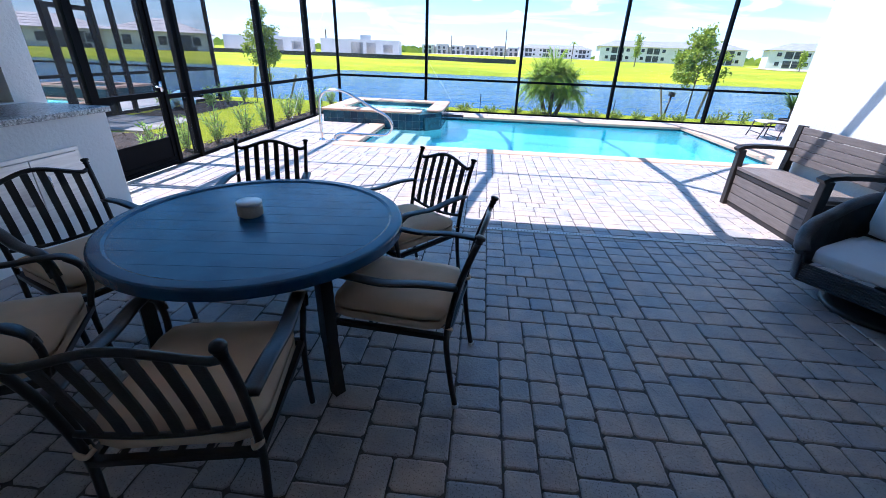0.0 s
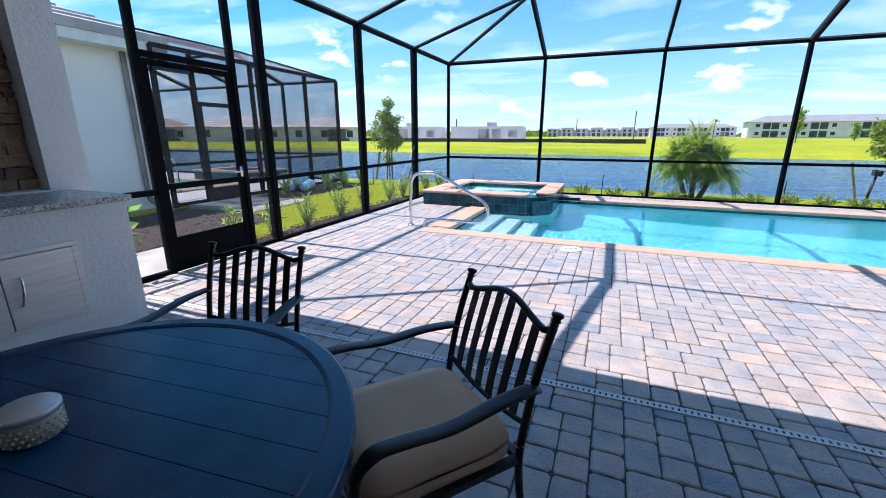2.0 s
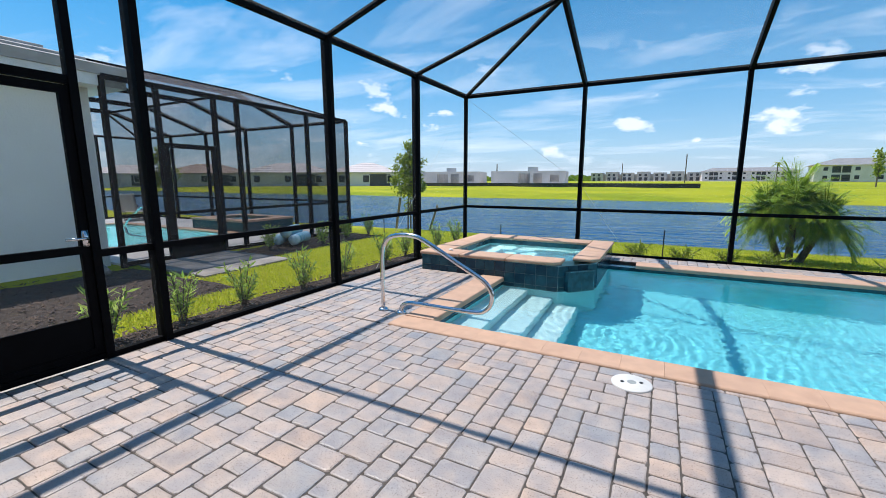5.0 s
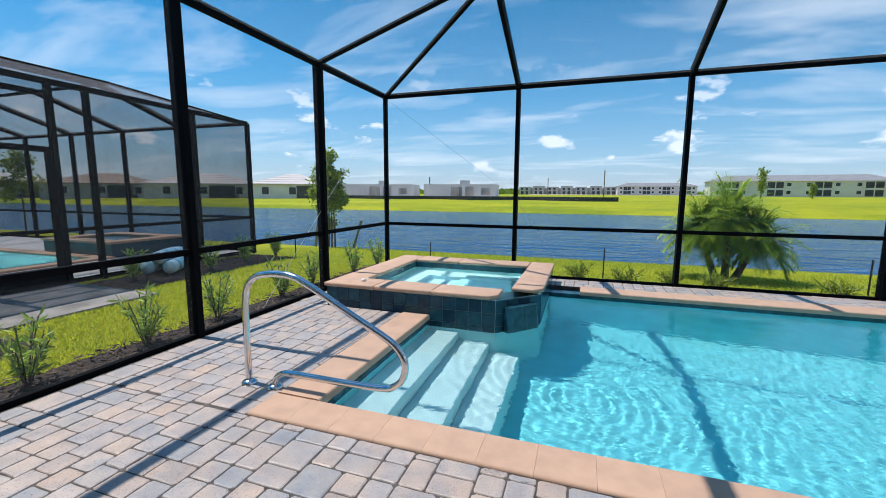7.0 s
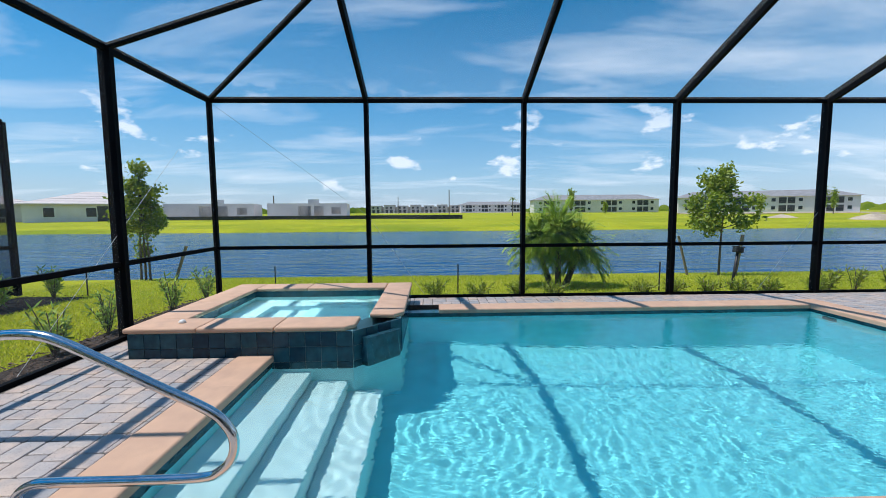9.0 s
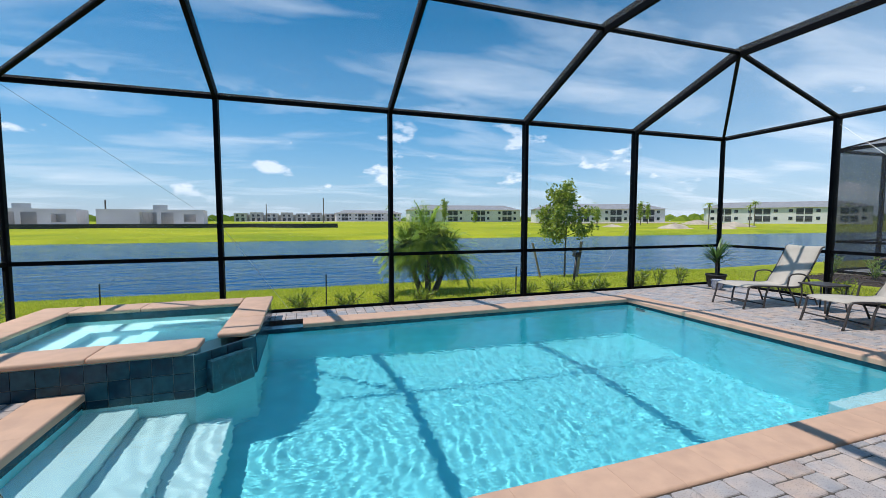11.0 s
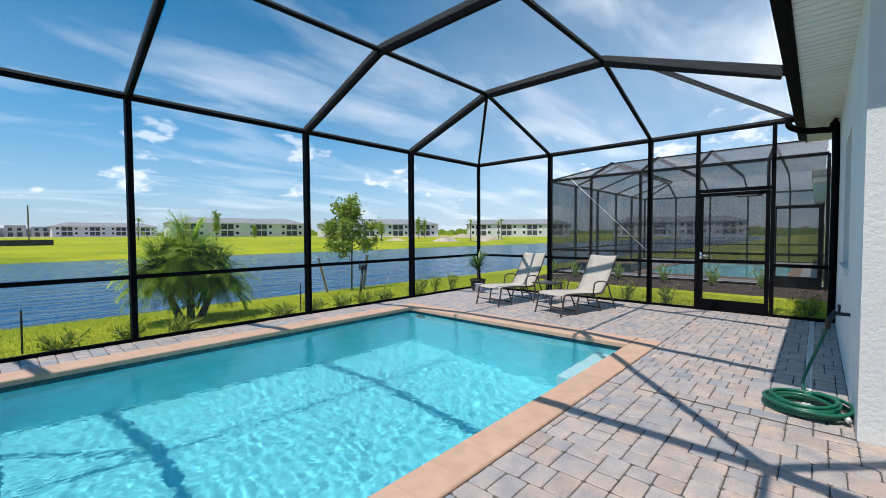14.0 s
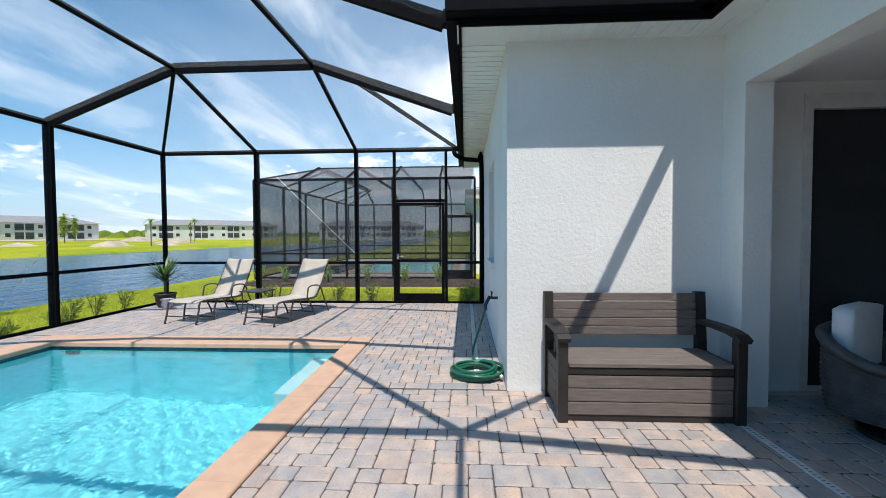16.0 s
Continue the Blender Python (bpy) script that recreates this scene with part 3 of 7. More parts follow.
def window_unit(name, x0, x1, z0, z1, y):
    w = thing(name, "white framed sash window recessed in stucco", "window", kind="structure")
    quick("window_frame", white_plastic, w, [(x0, x1, y - 0.14, y - 0.09, z0, z0 + 0.05), (x0, x1, y - 0.14, y - 0.09, z1 - 0.05, z1), (x0, x0 + 0.05, y - 0.14, y - 0.09, z0 + 0.05, z1 - 0.05), (x1 - 0.05, x1, y - 0.14, y - 0.09, z0 + 0.05, z1 - 0.05), (x0 + 0.05, x1 - 0.05, y - 0.135, y - 0.085, (z0 + z1) / 2 - 0.025, (z0 + z1) / 2 + 0.025)])
    quick("pane", dark_glass, w, [(x0 + 0.05, x1 - 0.05, y - 0.125, y - 0.115, z0 + 0.05, (z0 + z1) / 2 - 0.025)])
    quick("pane", dark_glass, w, [(x0 + 0.05, x1 - 0.05, y - 0.125, y - 0.115, (z0 + z1) / 2 + 0.025, z1 - 0.05)])
    quick("window_sill", stucco, w, [(x0 - 0.04, x1 + 0.04, y, y + 0.035, z0 - 0.07, z0 - 0.003)])


bm = bmesh.new()
quad_box(bm, WX + 0.02, 8.4, -2.2, WY - 0.02, -0.16, -0.006)
solid("house_slab", bm, far_grey, "plain grey concrete floor slab inside the house", "slab", "structure")
window_unit("window_1", 5.30, 6.42, 1.05, 2.40, WY)


def sliding_door():
    d = thing("door_1", "closed dark glass sliding door with a pale frame", "sliding door", kind="structure")
    x = 3.80
    quick("door_frame", white_plastic, d, [(x - 0.02, x + 0.1, 0.6, 3.05, 2.51, 2.64), (x - 0.02, x + 0.1, 2.98, 3.05, 0.0, 2.51), (x - 0.02, x + 0.1, 0.6, 0.67, 0.0, 2.51), (x + 0.0, x + 0.08, 1.80, 1.86, 0.03, 2.51), (x - 0.02, x + 0.1, 0.67, 2.98, 0.0, 0.03)])
    quick("pane", dark_glass, d, [(x + 0.045, x + 0.055, 1.86, 2.98, 0.03, 2.51)])
    quick("pane", dark_glass, d, [(x + 0.045, x + 0.055, 0.67, 1.80, 0.03, 2.51)])


sliding_door()

# ---- outdoor kitchen along the side wall ----
def kitchen():
    k = thing("outdoor_kitchen", "white stucco outdoor kitchen island with granite top", "kitchen counter")
    quick("body", stucco, k, [(-3.655, -2.97, -0.4, 3.67, 0.0, 0.945)])
    bm = bmesh.new()
    quad_box(bm, -3.655, -2.935, -0.43, 3.70, 0.947, 0.99, 0.008)
    part("countertop", bm, granite, k, "pale speckled granite slab")
    fr = bmesh.new()
    y0, y1, z0, z1 = 2.515, 3.315, 0.23, 0.735
    for b in ((y0, y1, z1 - 0.03, z1), (y0, y1, z0, z0 + 0.03), (y0, y0 + 0.03, z0 + 0.03, z1 - 0.03), (y1 - 0.03, y1, z0 + 0.03, z1 - 0.03)):
        quad_box(fr, -2.97, -2.955, *b, 0.003)
    part("door_frame", fr, steel, k, "stainless steel surround")
    ym = (y0 + y1) / 2
    for a, b, hy in ((y0 + 0.033, ym - 0.003, ym - 0.07), (ym + 0.003, y1 - 0.033, ym + 0.07)):
        d = quick("access_door", steel, k, [(-2.968, -2.948, a, b, z0 + 0.033, z1 - 0.033)], 0.003, "brushed steel door")
        bm = bmesh.new()
        tube(bm, [(-2.942 + 0.028 * abs(math.sin(t)), hy + 0.012 * math.cos(t * 1.0), 0.49 + 0.085 * math.cos(t)) for t in [i * math.pi / 14 for i in range(15)]], 0.008, 8)
        part("handle", bm, chrome, d, "curved steel handle", True)


kitchen()


def stone_niche():
    s = thing("stone_veneer", "stacked brown ledge stone lining the niche", "stone cladding")
    rnd = random.Random(5)
    meshes = {}
    z = 1.0
    while z < 2.42:
        h = min(rnd.choice((0.05, 0.07, 0.085, 0.11)), 2.445 - z)
        y = 1.605
        while y < 3.56:
            w = rnd.choice((0.12, 0.18, 0.26, 0.34))
            if y + w > 3.52:
                w = 3.565 - y
            d = rnd.choice((0.03, 0.045, 0.06))
            key = (round(w, 3), round(h, 3), d)
            if key not in meshes:
                bm = bmesh.new()
                quad_box(bm, 0, d, 0.003, w - 0.003, 0.002, h - 0.003)
                for v in bm.verts:
                    if v.co.x > 0.01:
                        v.co += Vector((rnd.uniform(-0.009, 0.009), rnd.uniform(-0.006, 0.006), rnd.uniform(-0.006, 0.006)))
                meshes[key] = mesh_of("stone", bm, stone_mat)
            ob = new("stone", meshes[key])
            ob.location = (-3.838, y, z)
            ob.parent = s
            y += w
        z += h


stone_niche()

# ---- screen enclosure ----
CX0, CX1, CY1 = -3.945, 8.53, 12.53
BX = [-3.945, -1.475, 1.062, 3.576, 6.09, 8.53]
LY = [12.53, 10.46, 8.31, 6.07]
RY = [12.53, 10.46, 8.315]
ZT, ZR, RAIL = 3.2, 3.98, 0.85
KN, KF = 10.46, 8.31          # break lines of the roof over the pool
KL = 6.07                     # break line over the deck by the covered patio


def enclosure():
    e = thing("screen_enclosure", "dark bronze aluminium pool enclosure with insect screens", "pool enclosure")
    for x in BX:
        deep = 0.07 if x in (CX0, CX1) else 0.13
        quick("post", bronze, e, [(x - 0.032, x + 0.032, CY1 - deep / 2, CY1 + deep / 2, -0.03, ZT)])
    for y in LY[1:]:
        quick("post", bronze, e, [(CX0 - 0.065, CX0 + 0.065, y - 0.032, y + 0.032, -0.03, ZT)])
    for y in RY[1:]:
        quick("post", bronze, e, [(CX1 - 0.065, CX1 + 0.065, y - 0.032, y + 0.032, -0.03, ZT)])
    for x, y in ((CX0, 5.63), (CX0, 4.555), (CX0, 3.90), (CX1, 7.51), (CX1, 6.43), (CX1, 5.71)):
        quick("post", bronze, e, [(x - 0.04, x + 0.04, y - 0.028, y + 0.028, -0.03, ZT)])
    # eave, chair and sole rails between posts
    runs = [((a, CY1), (b, CY1)) for a, b in zip(BX, BX[1:])]
    ly = [12.53, 10.46, 8.31, 6.07, 5.63, 4.555, 3.90]
    runs += [((CX0, a), (CX0, b)) for a, b in zip(ly, ly[1:])]
    ry = [12.53, 10.46, 8.315, 7.51, 6.43, 5.71]
    runs += [((CX1, a), (CX1, b)) for a, b in zip(ry, ry[1:])]
    for (xa, ya), (xb, yb) in runs:
        beam("eave_rail", (xa, ya, ZT), (xb, yb, ZT), 0.055, 0.085, e)
        door = (xa in (CX0, CX1) and {ya, yb} in ({5.63, 4.555}, {7.51, 6.43}))
        if not door:
            beam("chair_rail", (xa, ya, RAIL), (xb, yb, RAIL), 0.05, 0.055, e)
            beam("sole_rail", (xa, ya, 0.0), (xb, yb, 0.0), 0.06, 0.07, e)
        else:
            beam("door_header", (xa, ya, 2.14), (xb, yb, 2.14), 0.05, 0.06, e)
    # roof beams
    W, H = 0.055, 0.15
    def line(*pts, w=W, h=H, name="roof_beam"):
        for p, q in zip(pts, pts[1:]):
            beam(name, p, q, w, h, e)
    line((BX[1], CY1, ZT), (BX[1], KN, ZR), (BX[1], KL, ZR), (BX[1], EAVE_L + 0.15, ZT + 0.05))
    line((BX[2], CY1, ZT), (BX[2], KN, ZR), (BX[2], KL, ZR), (BX[2], EAVE_L + 0.15, ZT + 0.05))
    line((BX[3], CY1, ZT), (BX[3], KN, ZR), (BX[3], KF, ZR), (BX[3], EAVE_Y + 0.15, ZT + 0.05))
    line((BX[4], CY1, ZT), (BX[4], KN, ZR), (BX[4], KF, ZR), (BX[4], EAVE_Y + 0.15, ZT + 0.05))
    s = dict(w=0.05, h=0.055, name="purlin")
    line((BX[1], KN, ZR), (BX[2], KN, ZR), (BX[3], KN, ZR), (BX[4], KN, ZR), **s)
    line((BX[1], KF, ZR), (BX[2], KF, ZR), (BX[3], KF, ZR), (BX[4], KF, ZR), **s)
    line((BX[1], KL, ZR), (BX[2], KL, ZR), **s)
    # hips and side rafters
    line((CX0, CY1, ZT), (BX[1], KN, ZR), **s)
    line((CX0, KN, ZT), (BX[1], KN, ZR), **s)
    line((CX0, KF, ZT), (BX[1], KF, ZR), **s)
    line((CX0, KL, ZT), (BX[1], KL, ZR), **s)
    line((CX1, CY1, ZT), (BX[4], KN, ZR), **s)
    line((CX1, KN, ZT), (BX[4], KN, ZR), **s)
    line((CX1, KF, ZT), (BX[4], KF, ZR), **s)
    line((CX1, EAVE_Y + 0.12, ZT), (BX[4], 7.75, ZR - 0.2), **s)
    line((CX0, EAVE_L + 0.15, ZT), (BX[1], KL, ZR), **s)
    # valley round the wing
    line((BX[3], KF, ZR), (BX[2], KL, ZR), w=0.055, h=0.1, name="valley_beam")
    line((BX[2], KL, ZR), (EAVE_X - 0.13, EAVE_L + 0.13, ZT), w=0.055, h=0.1, name="valley_beam")
    # feet of the beams at the gutter
    for x, y in ((BX[1], EAVE_L), (BX[2], EAVE_L), (BX[3], EAVE_Y), (BX[4], EAVE_Y)):
        quick("beam_bracket", bronze, e, [(x - 0.05, x + 0.05, y + 0.03, y + 0.16, ZT + 0.02, ZT + 0.14)])
    # screens, bay by bay
    def sheet(*pts):
        bm = bmesh.new()
        panel(bm, pts)
        # roof panels get the screen with haze in its tone
        sloped = max(p[2] for p in pts) > ZT + 0.01 or min(p[2] for p in pts) > ZT - 0.3
        part("screen_panel", bm, screen_roof if sloped else screen_near, e)
    for (xa, ya), (xb, yb) in runs:
        door = (xa in (CX0, CX1) and {ya, yb} in ({5.63, 4.555}, {7.51, 6.43}))
        if not door:
            sheet((xa, ya, 0.03), (xb, yb, 0.03), (xb, yb, RAIL), (xa, ya, RAIL))
        sheet((xa, ya, 2.14 if door else RAIL), (xb, yb, 2.14 if door else RAIL), (xb, yb, ZT), (xa, ya, ZT))
    B = BX
    for i in range(1, 4):
        sheet((B[i], CY1, ZT), (B[i + 1], CY1, ZT), (B[i + 1], KN, ZR), (B[i], KN, ZR))
        sheet((B[i], KN, ZR), (B[i + 1], KN, ZR), (B[i + 1], KF, ZR), (B[i], KF, ZR))
    sheet((B[3], KF, ZR), (B[4], KF, ZR), (B[4], EAVE_Y + .15, ZT), (B[3], EAVE_Y + .15, ZT))
    sheet((B[1], KF, ZR), (B[2], KF, ZR), (B[2], KL, ZR), (B[1], KL, ZR))
    sheet((B[1], KL, ZR), (B[2], KL, ZR), (B[2], EAVE_L + .15, ZT), (B[1], EAVE_L + .15, ZT))
    sheet((B[2], KF, ZR), (B[3], KF, ZR), (B[2], KL, ZR))
    sheet((B[3], KF, ZR), (B[3], EAVE_Y + .15, ZT), (EAVE_X - .13, EAVE_L + .13, ZT), (B[2], KL, ZR))
    sheet((B[2], KL, ZR), (EAVE_X - .13, EAVE_L + .15, ZT), (B[2], EAVE_L + .15, ZT))
    sheet((CX0, CY1, ZT), (B[1], CY1, ZT), (B[1], KN, ZR))
    sheet((CX0, CY1, ZT), (B[1], KN, ZR), (CX0, KN, ZT))
    for a, b in ((KN, KF), (KF, KL)):
        sheet((CX0, a, ZT), (B[1], a, ZR), (B[1], b, ZR), (CX0, b, ZT))
    sheet((CX0, KL, ZT), (B[1], KL, ZR), (B[1], EAVE_L + .15, ZT), (CX0, EAVE_L + .15, ZT))
    sheet((CX1, CY1, ZT), (B[4], KN, ZR), (B[4], CY1, ZT))
    sheet((CX1, CY1, ZT), (CX1, KN, ZT), (B[4], KN, ZR))
    sheet((CX1, KN, ZT), (CX1, KF, ZT), (B[4], KF, ZR), (B[4], KN, ZR))
    sheet((CX1, KF, ZT), (CX1, EAVE_Y + .15, ZT), (B[4], EAVE_Y + .15, ZT), (B[4], KF, ZR))
    # bracing cables
    def cable(p, q):
        bm = bmesh.new()
        tube(bm, [p, q], 0.0022, 5)
        part("bracing_cable", bm, steel, e, "thin steel bracing cable")
    cable((CX0 + 0.03, CY1, ZT - 0.05), (BX[1], CY1, 1.35))
    cable((BX[1], CY1, 1.35), (BX[1] + 0.9, CY1, 0.05))
    cable((CX0, KF + 0.9, 0.05), (CX0, KN + 1.2, ZT - 0.9))
    cable((BX[4], CY1, 1.4), (BX[4] - 1.0, CY1, 0.05))
    cable((CX1, KN, ZT - 0.1), (CX1, KF, 1.0))


enclosure()


def screen_door(name, x, y0, y1, hinge, inward, kick):
    """A screen door in a side wall; y0 and y1 are its edges."""
    d = thing(name, "dark bronze aluminium screen door with kick plate, closed", "screen door")
    quick("door_frame", bronze, d, [(x - 0.02, x + 0.02, y0, y0 + 0.06, 0.05, 2.10), (x - 0.02, x + 0.02, y1 - 0.06, y1, 0.05, 2.10), (x - 0.02, x + 0.02, y0 + 0.06, y1 - 0.06, 2.04, 2.10), (x - 0.02, x + 0.02, y0 + 0.06, y1 - 0.06, 0.86, 0.92), (x - 0.02, x + 0.02, y0 + 0.06, y1 - 0.06, 0.05, 0.10), (x - 0.03, x + 0.03, y0, y1, 0.0, 0.045)])
    quick("kick_plate", bronze, d, [(x - 0.01, x + 0.01, y0 + 0.06, y1 - 0.06, 0.10, kick)])
    bm = bmesh.new()
    panel(bm, ((x, y0 + .06, kick), (x, y1 - .06, kick), (x, y1 - .06, .86), (x, y0 + .06, .86)))
    panel(bm, ((x, y0 + .06, .92), (x, y1 - .06, .92), (x, y1 - .06, 2.04), (x, y0 + .06, 2.04)))
    part("screen_panel", bm, screen_near, d)
    hy = y1 - 0.03 if hinge < 0 else y0 + 0.03
    bm = bmesh.new()
    tube(bm, [(x + inward * 0.02, hy, 0.98), (x + inward * 0.07, hy, 0.98), (x + inward * 0.07, hy + hinge * 0.13, 0.985)], 0.011, 8)
    quad_box(bm, x + inward * 0.03 - 0.012, x + inward * 0.03 + 0.012, hy - 0.02, hy + 0.02, 0.92, 1.04)
    part("handle", bm, chrome, d, "chrome lever handle", True)
    bm = bmesh.new()
    tube(bm, [(x + inward * 0.05, y0 + 0.1, 2.0 + 0.02), (x + inward * 0.05, y0 + 0.45, 2.02)], 0.018, 8)
    part("door_closer", bm, black_plastic, d, "black tube closer")


screen_door("screen_door", CX0, 4.59, 5.60, -1, 1, 0.36)
screen_door("screen_door", CX1, 6.465, 7.475, -1, -1, 0.2)

# ---- pool ----
PX0, PX1, PY0, PY1 = -2.04, 5.18, 7.60, 11.62
WATER, FLOOR = -0.085, -1.25
DEEP = -2.12


def pool_bed(x):
    """Height of the pool floor, which falls away from the steps."""
    return WATER - 1.29 - 0.135 * x


SX0, SX1, SY0, SY1, SZ = -3.42, -0.80, 9.77, 12.22, 0.30
SCX, SCY = -1.24, 10.24       # cut corner of the spa


def pool():
    p = thing("pool", "aqua plastered swimming pool with blue waterline tile", "swimming pool", kind="structure")
    bm = bmesh.new()
    quad_box(bm, PX0 - 0.2, PX1 + 0.2, PY0 - 0.2, PY1 + 0.2, -0.1, 0.0)
    for v in bm.verts:
        v.co.z += pool_bed(v.co.x)
    part("pool_floor", bm, plaster, p)
    for b in ((PX0 - 0.2, PX0, PY0 - 0.2, SY0 + 0.3), (PX1, PX1 + 0.2, PY0 - 0.2, PY1 + 0.2), (PX0, PX1, PY0 - 0.2, PY0), (SX1 - 0.2, PX1, PY1, PY1 + 0.2)):
        quick("pool_wall", plaster, p, [(*b, DEEP, -0.17)])
        quick("waterline_tile", tile_flat, p, [(*b, -0.17, -0.045)])
    x = PX0
    for i, (w, z) in enumerate(((0.38, -0.30), (0.36, -0.54), (0.34, -0.78))):
        quick("step", step_white, p, [(x, x + w, PY0, SY0 + 0.02, FLOOR, z)], 0.012, "white plastered pool step")
        x += w
    quick("corner_seat", step_white, p, [(4.05, PX1, PY0, PY0 + 0.42, DEEP, -0.42)], 0.02, "white plastered corner seat")
    bm = bmesh.new()
    zd = pool_bed(4.35) - 0.01
    lathe(bm, [(0.09, zd), (0.11, zd + 0.018), (0.10, zd + 0.03), (0.02, zd + 0.034)], 20, (4.35, 8.95))
    part("drain_cover", bm, plaster, p, "white round drain cover", True)
    for ob in p.children:
        ob.cycles.is_caustics_receiver = True
    quick("skimmer_mouth", skimmer_teal, p, [(PX1 - 0.008, PX1 - 0.002, 11.22, 11.42, -0.42, -0.2)], 0.0, "teal recessed fitting under water")
    return p


pool()


def rippled(name, x0, x1, y0, y1, z, step, sources, swell, seed, label):
    """A water sheet with rings spreading from where water falls, and small crossing waves."""
    rnd = random.Random(seed)
    waves = []
    for k in range(20):
        a, L = rnd.uniform(0, 6.283), rnd.uniform(0.065, 0.23)
        waves.append((math.cos(a) * 6.283 / L, math.sin(a) * 6.283 / L, rnd.uniform(0, 6.283), swell * (L / 0.2) ** 1.3))
    nx, ny = int((x1 - x0) / step), int((y1 - y0) / step)
    gx, gy = np.meshgrid(np.linspace(x0, x1, nx + 1), np.linspace(y0, y1, ny + 1))
    h = np.zeros_like(gx)
    for kx, ky, ph, am in waves:
        # waves come in groups: each fades in and out over the sheet
        group = 0.5 + 0.5 * np.sin(gx * kx * 0.09 + gy * ky * 0.13 + ph * 2)
        h += am * group * np.sin(gx * kx + gy * ky + ph + 0.7 * np.sin(gx * 1.9 + ph) + 0.7 * np.sin(gy * 2.3 - ph))
    for sx, sy, L, am, reach in sources:
        d = np.hypot(gx - sx, gy - sy)
        h += am * np.exp(-d / reach) * np.sin(6.283 * d / L + 1.1 * np.sin(gx * 3 + gy * 2) + 0.8 * np.sin(gx * 5.1 - gy * 6.3)) * np.minimum(1, d / 0.15)
    co = np.stack((gx, gy, z + h), axis=-1).reshape(-1, 3)
    faces = [(j * (nx + 1) + i, j * (nx + 1) + i + 1, (j + 1) * (nx + 1) + i + 1, (j + 1) * (nx + 1) + i) for j in range(ny) for i in range(nx)]
    me = bpy.data.meshes.new(name)
    me.from_pydata(co.tolist(), [], faces)
    me.materials.append(pool_water)
    for f in me.polygons:
        f.use_smooth = True
    ob = tagged(new(name, me), label, "water", kind="structure")
    ob.cycles.is_caustics_caster = True
    return ob


rippled("water", PX0 - 0.05, PX1 + 0.05, PY0 - 0.05, PY1 + 0.05, WATER, 0.016, [(-0.70, 9.55, 0.12, 0.0007, 1.5), (0.3, 8.75, 0.105, 0.0004, 0.9), (3.4, 10.5, 0.11, 0.0005, 1.1)], 0.00025, 17, "clear rippled pool water")


def spa():
    s = thing("spa", "raised spa with dark blue tile walls and terracotta coping", "hot tub")
    outer = [(SX0, SY0), (SCX, SY0), (SX1, SCY), (SX1, SY1), (SX0, SY1)]
    t = 0.2
    inner = [(SX0 + t + .15, SY0 + t + .15), (SCX - 0.02, SY0 + t + .15), (SX1 - t - .12, SCY + 0.06), (SX1 - t - .12, SY1 - t - .15), (SX0 + t + .15, SY1 - t - .15)]
    bm = bmesh.new()
    for zs, ring in ((FLOOR - 0.25, outer), (SZ - 0.055, outer), (SZ - 0.055, inner), (-0.35, inner)):
        for x, y in ring:
            bm.verts.new((x, y, zs))
    bm.verts.ensure_lookup_table()
    V = bm.verts
    for k in range(3):
        for i in range(5):
            if k == 1 and i == 1:
                continue
            j = (i + 1) % 5
            bm.faces.new((V[k * 5 + i], V[k * 5 + j], V[k * 5 + 5 + j], V[k * 5 + 5 + i]))
    bm.faces.new([V[15 + i] for i in range(5)])
    part("shell", bm, spa_plaster, s, "pale aqua plastered spa shell")
    quick("bench_seat", spa_plaster, s, [(inner[0][0] + 0.0, -1.3, inner[0][1], inner[0][1] + 0.42, -0.35, -0.12), (inner[0][0], inner[0][0] + 0.4, inner[0][1] + .42, inner[4][1], -0.35, -0.12), (inner[0][0] + .4, inner[2][0], inner[4][1] - 0.4, inner[4][1], -0.35, -0.12)], 0.01, "pale plastered spa seat")
    iw = bmesh.new()
    for i in (0, 2, 3, 4):
        (xa, ya), (xb, yb) = inner[i], inner[(i + 1) % 5]
        d = Vector((yb - ya, xa - xb, 0)).normalized() * -0.004
        panel(iw, ((xa + d.x, ya + d.y, 0.08), (xb + d.x, yb + d.y, 0.08), (xb + d.x, yb + d.y, SZ - 0.05), (xa + d.x, ya + d.y, SZ - 0.05)))
    part("waterline_tile", iw, tile_flat, s)
    # outer tiles, each with its own edges
    tile = 0.152
    bm = bmesh.new()
    quad_box(bm, 0.003, tile - 0.003, -0.008, 0.002, 0.003, tile - 0.003, 0.0)
    tile_mesh = mesh_of("tile", bm, tile_mat)
    gb = bmesh.new()
    for (xa, ya), (xb, yb), zlo in (((SX0, SY0), (SCX, SY0), -0.2), ((SCX, SY0), (SX1, SCY), -0.2), ((SX1, SCY), (SX1, SY1), -0.2), ((SX0, SY1), (SX0, SY0), -0.05)):
        L = math.hypot(xb - xa, yb - ya)
        ang = math.atan2(yb - ya, xb - xa)
        nx, ny = math.sin(ang), -math.cos(ang)
        panel(gb, ((xa + nx * .003, ya + ny * .003, zlo), (xb + nx * .003, yb + ny * .003, zlo), (xb + nx * .003, yb + ny * .003, SZ - 0.06), (xa + nx * .003, ya + ny * .003, SZ - 0.06)))
        cnt = max(1, round(L / tile))
        for r in range(3):
            z = SZ - 0.058 - (r + 1) * tile
            if z < zlo - 0.12:
                continue
            for i in range(cnt):
                ob = new("tile", tile_mesh)
                ob.matrix_world = Matrix.Translation((xa + (xb - xa) * i / cnt + nx * .004, ya + (yb - ya) * i / cnt + ny * .004, z)) @ Matrix.Rotation(ang, 4, "Z") @ Matrix.Diagonal((L / cnt / tile, 1, 1, 1))
                ob.parent = s
    part("grout", gb, grout, s)
    # coping slabs
    o = 0.035
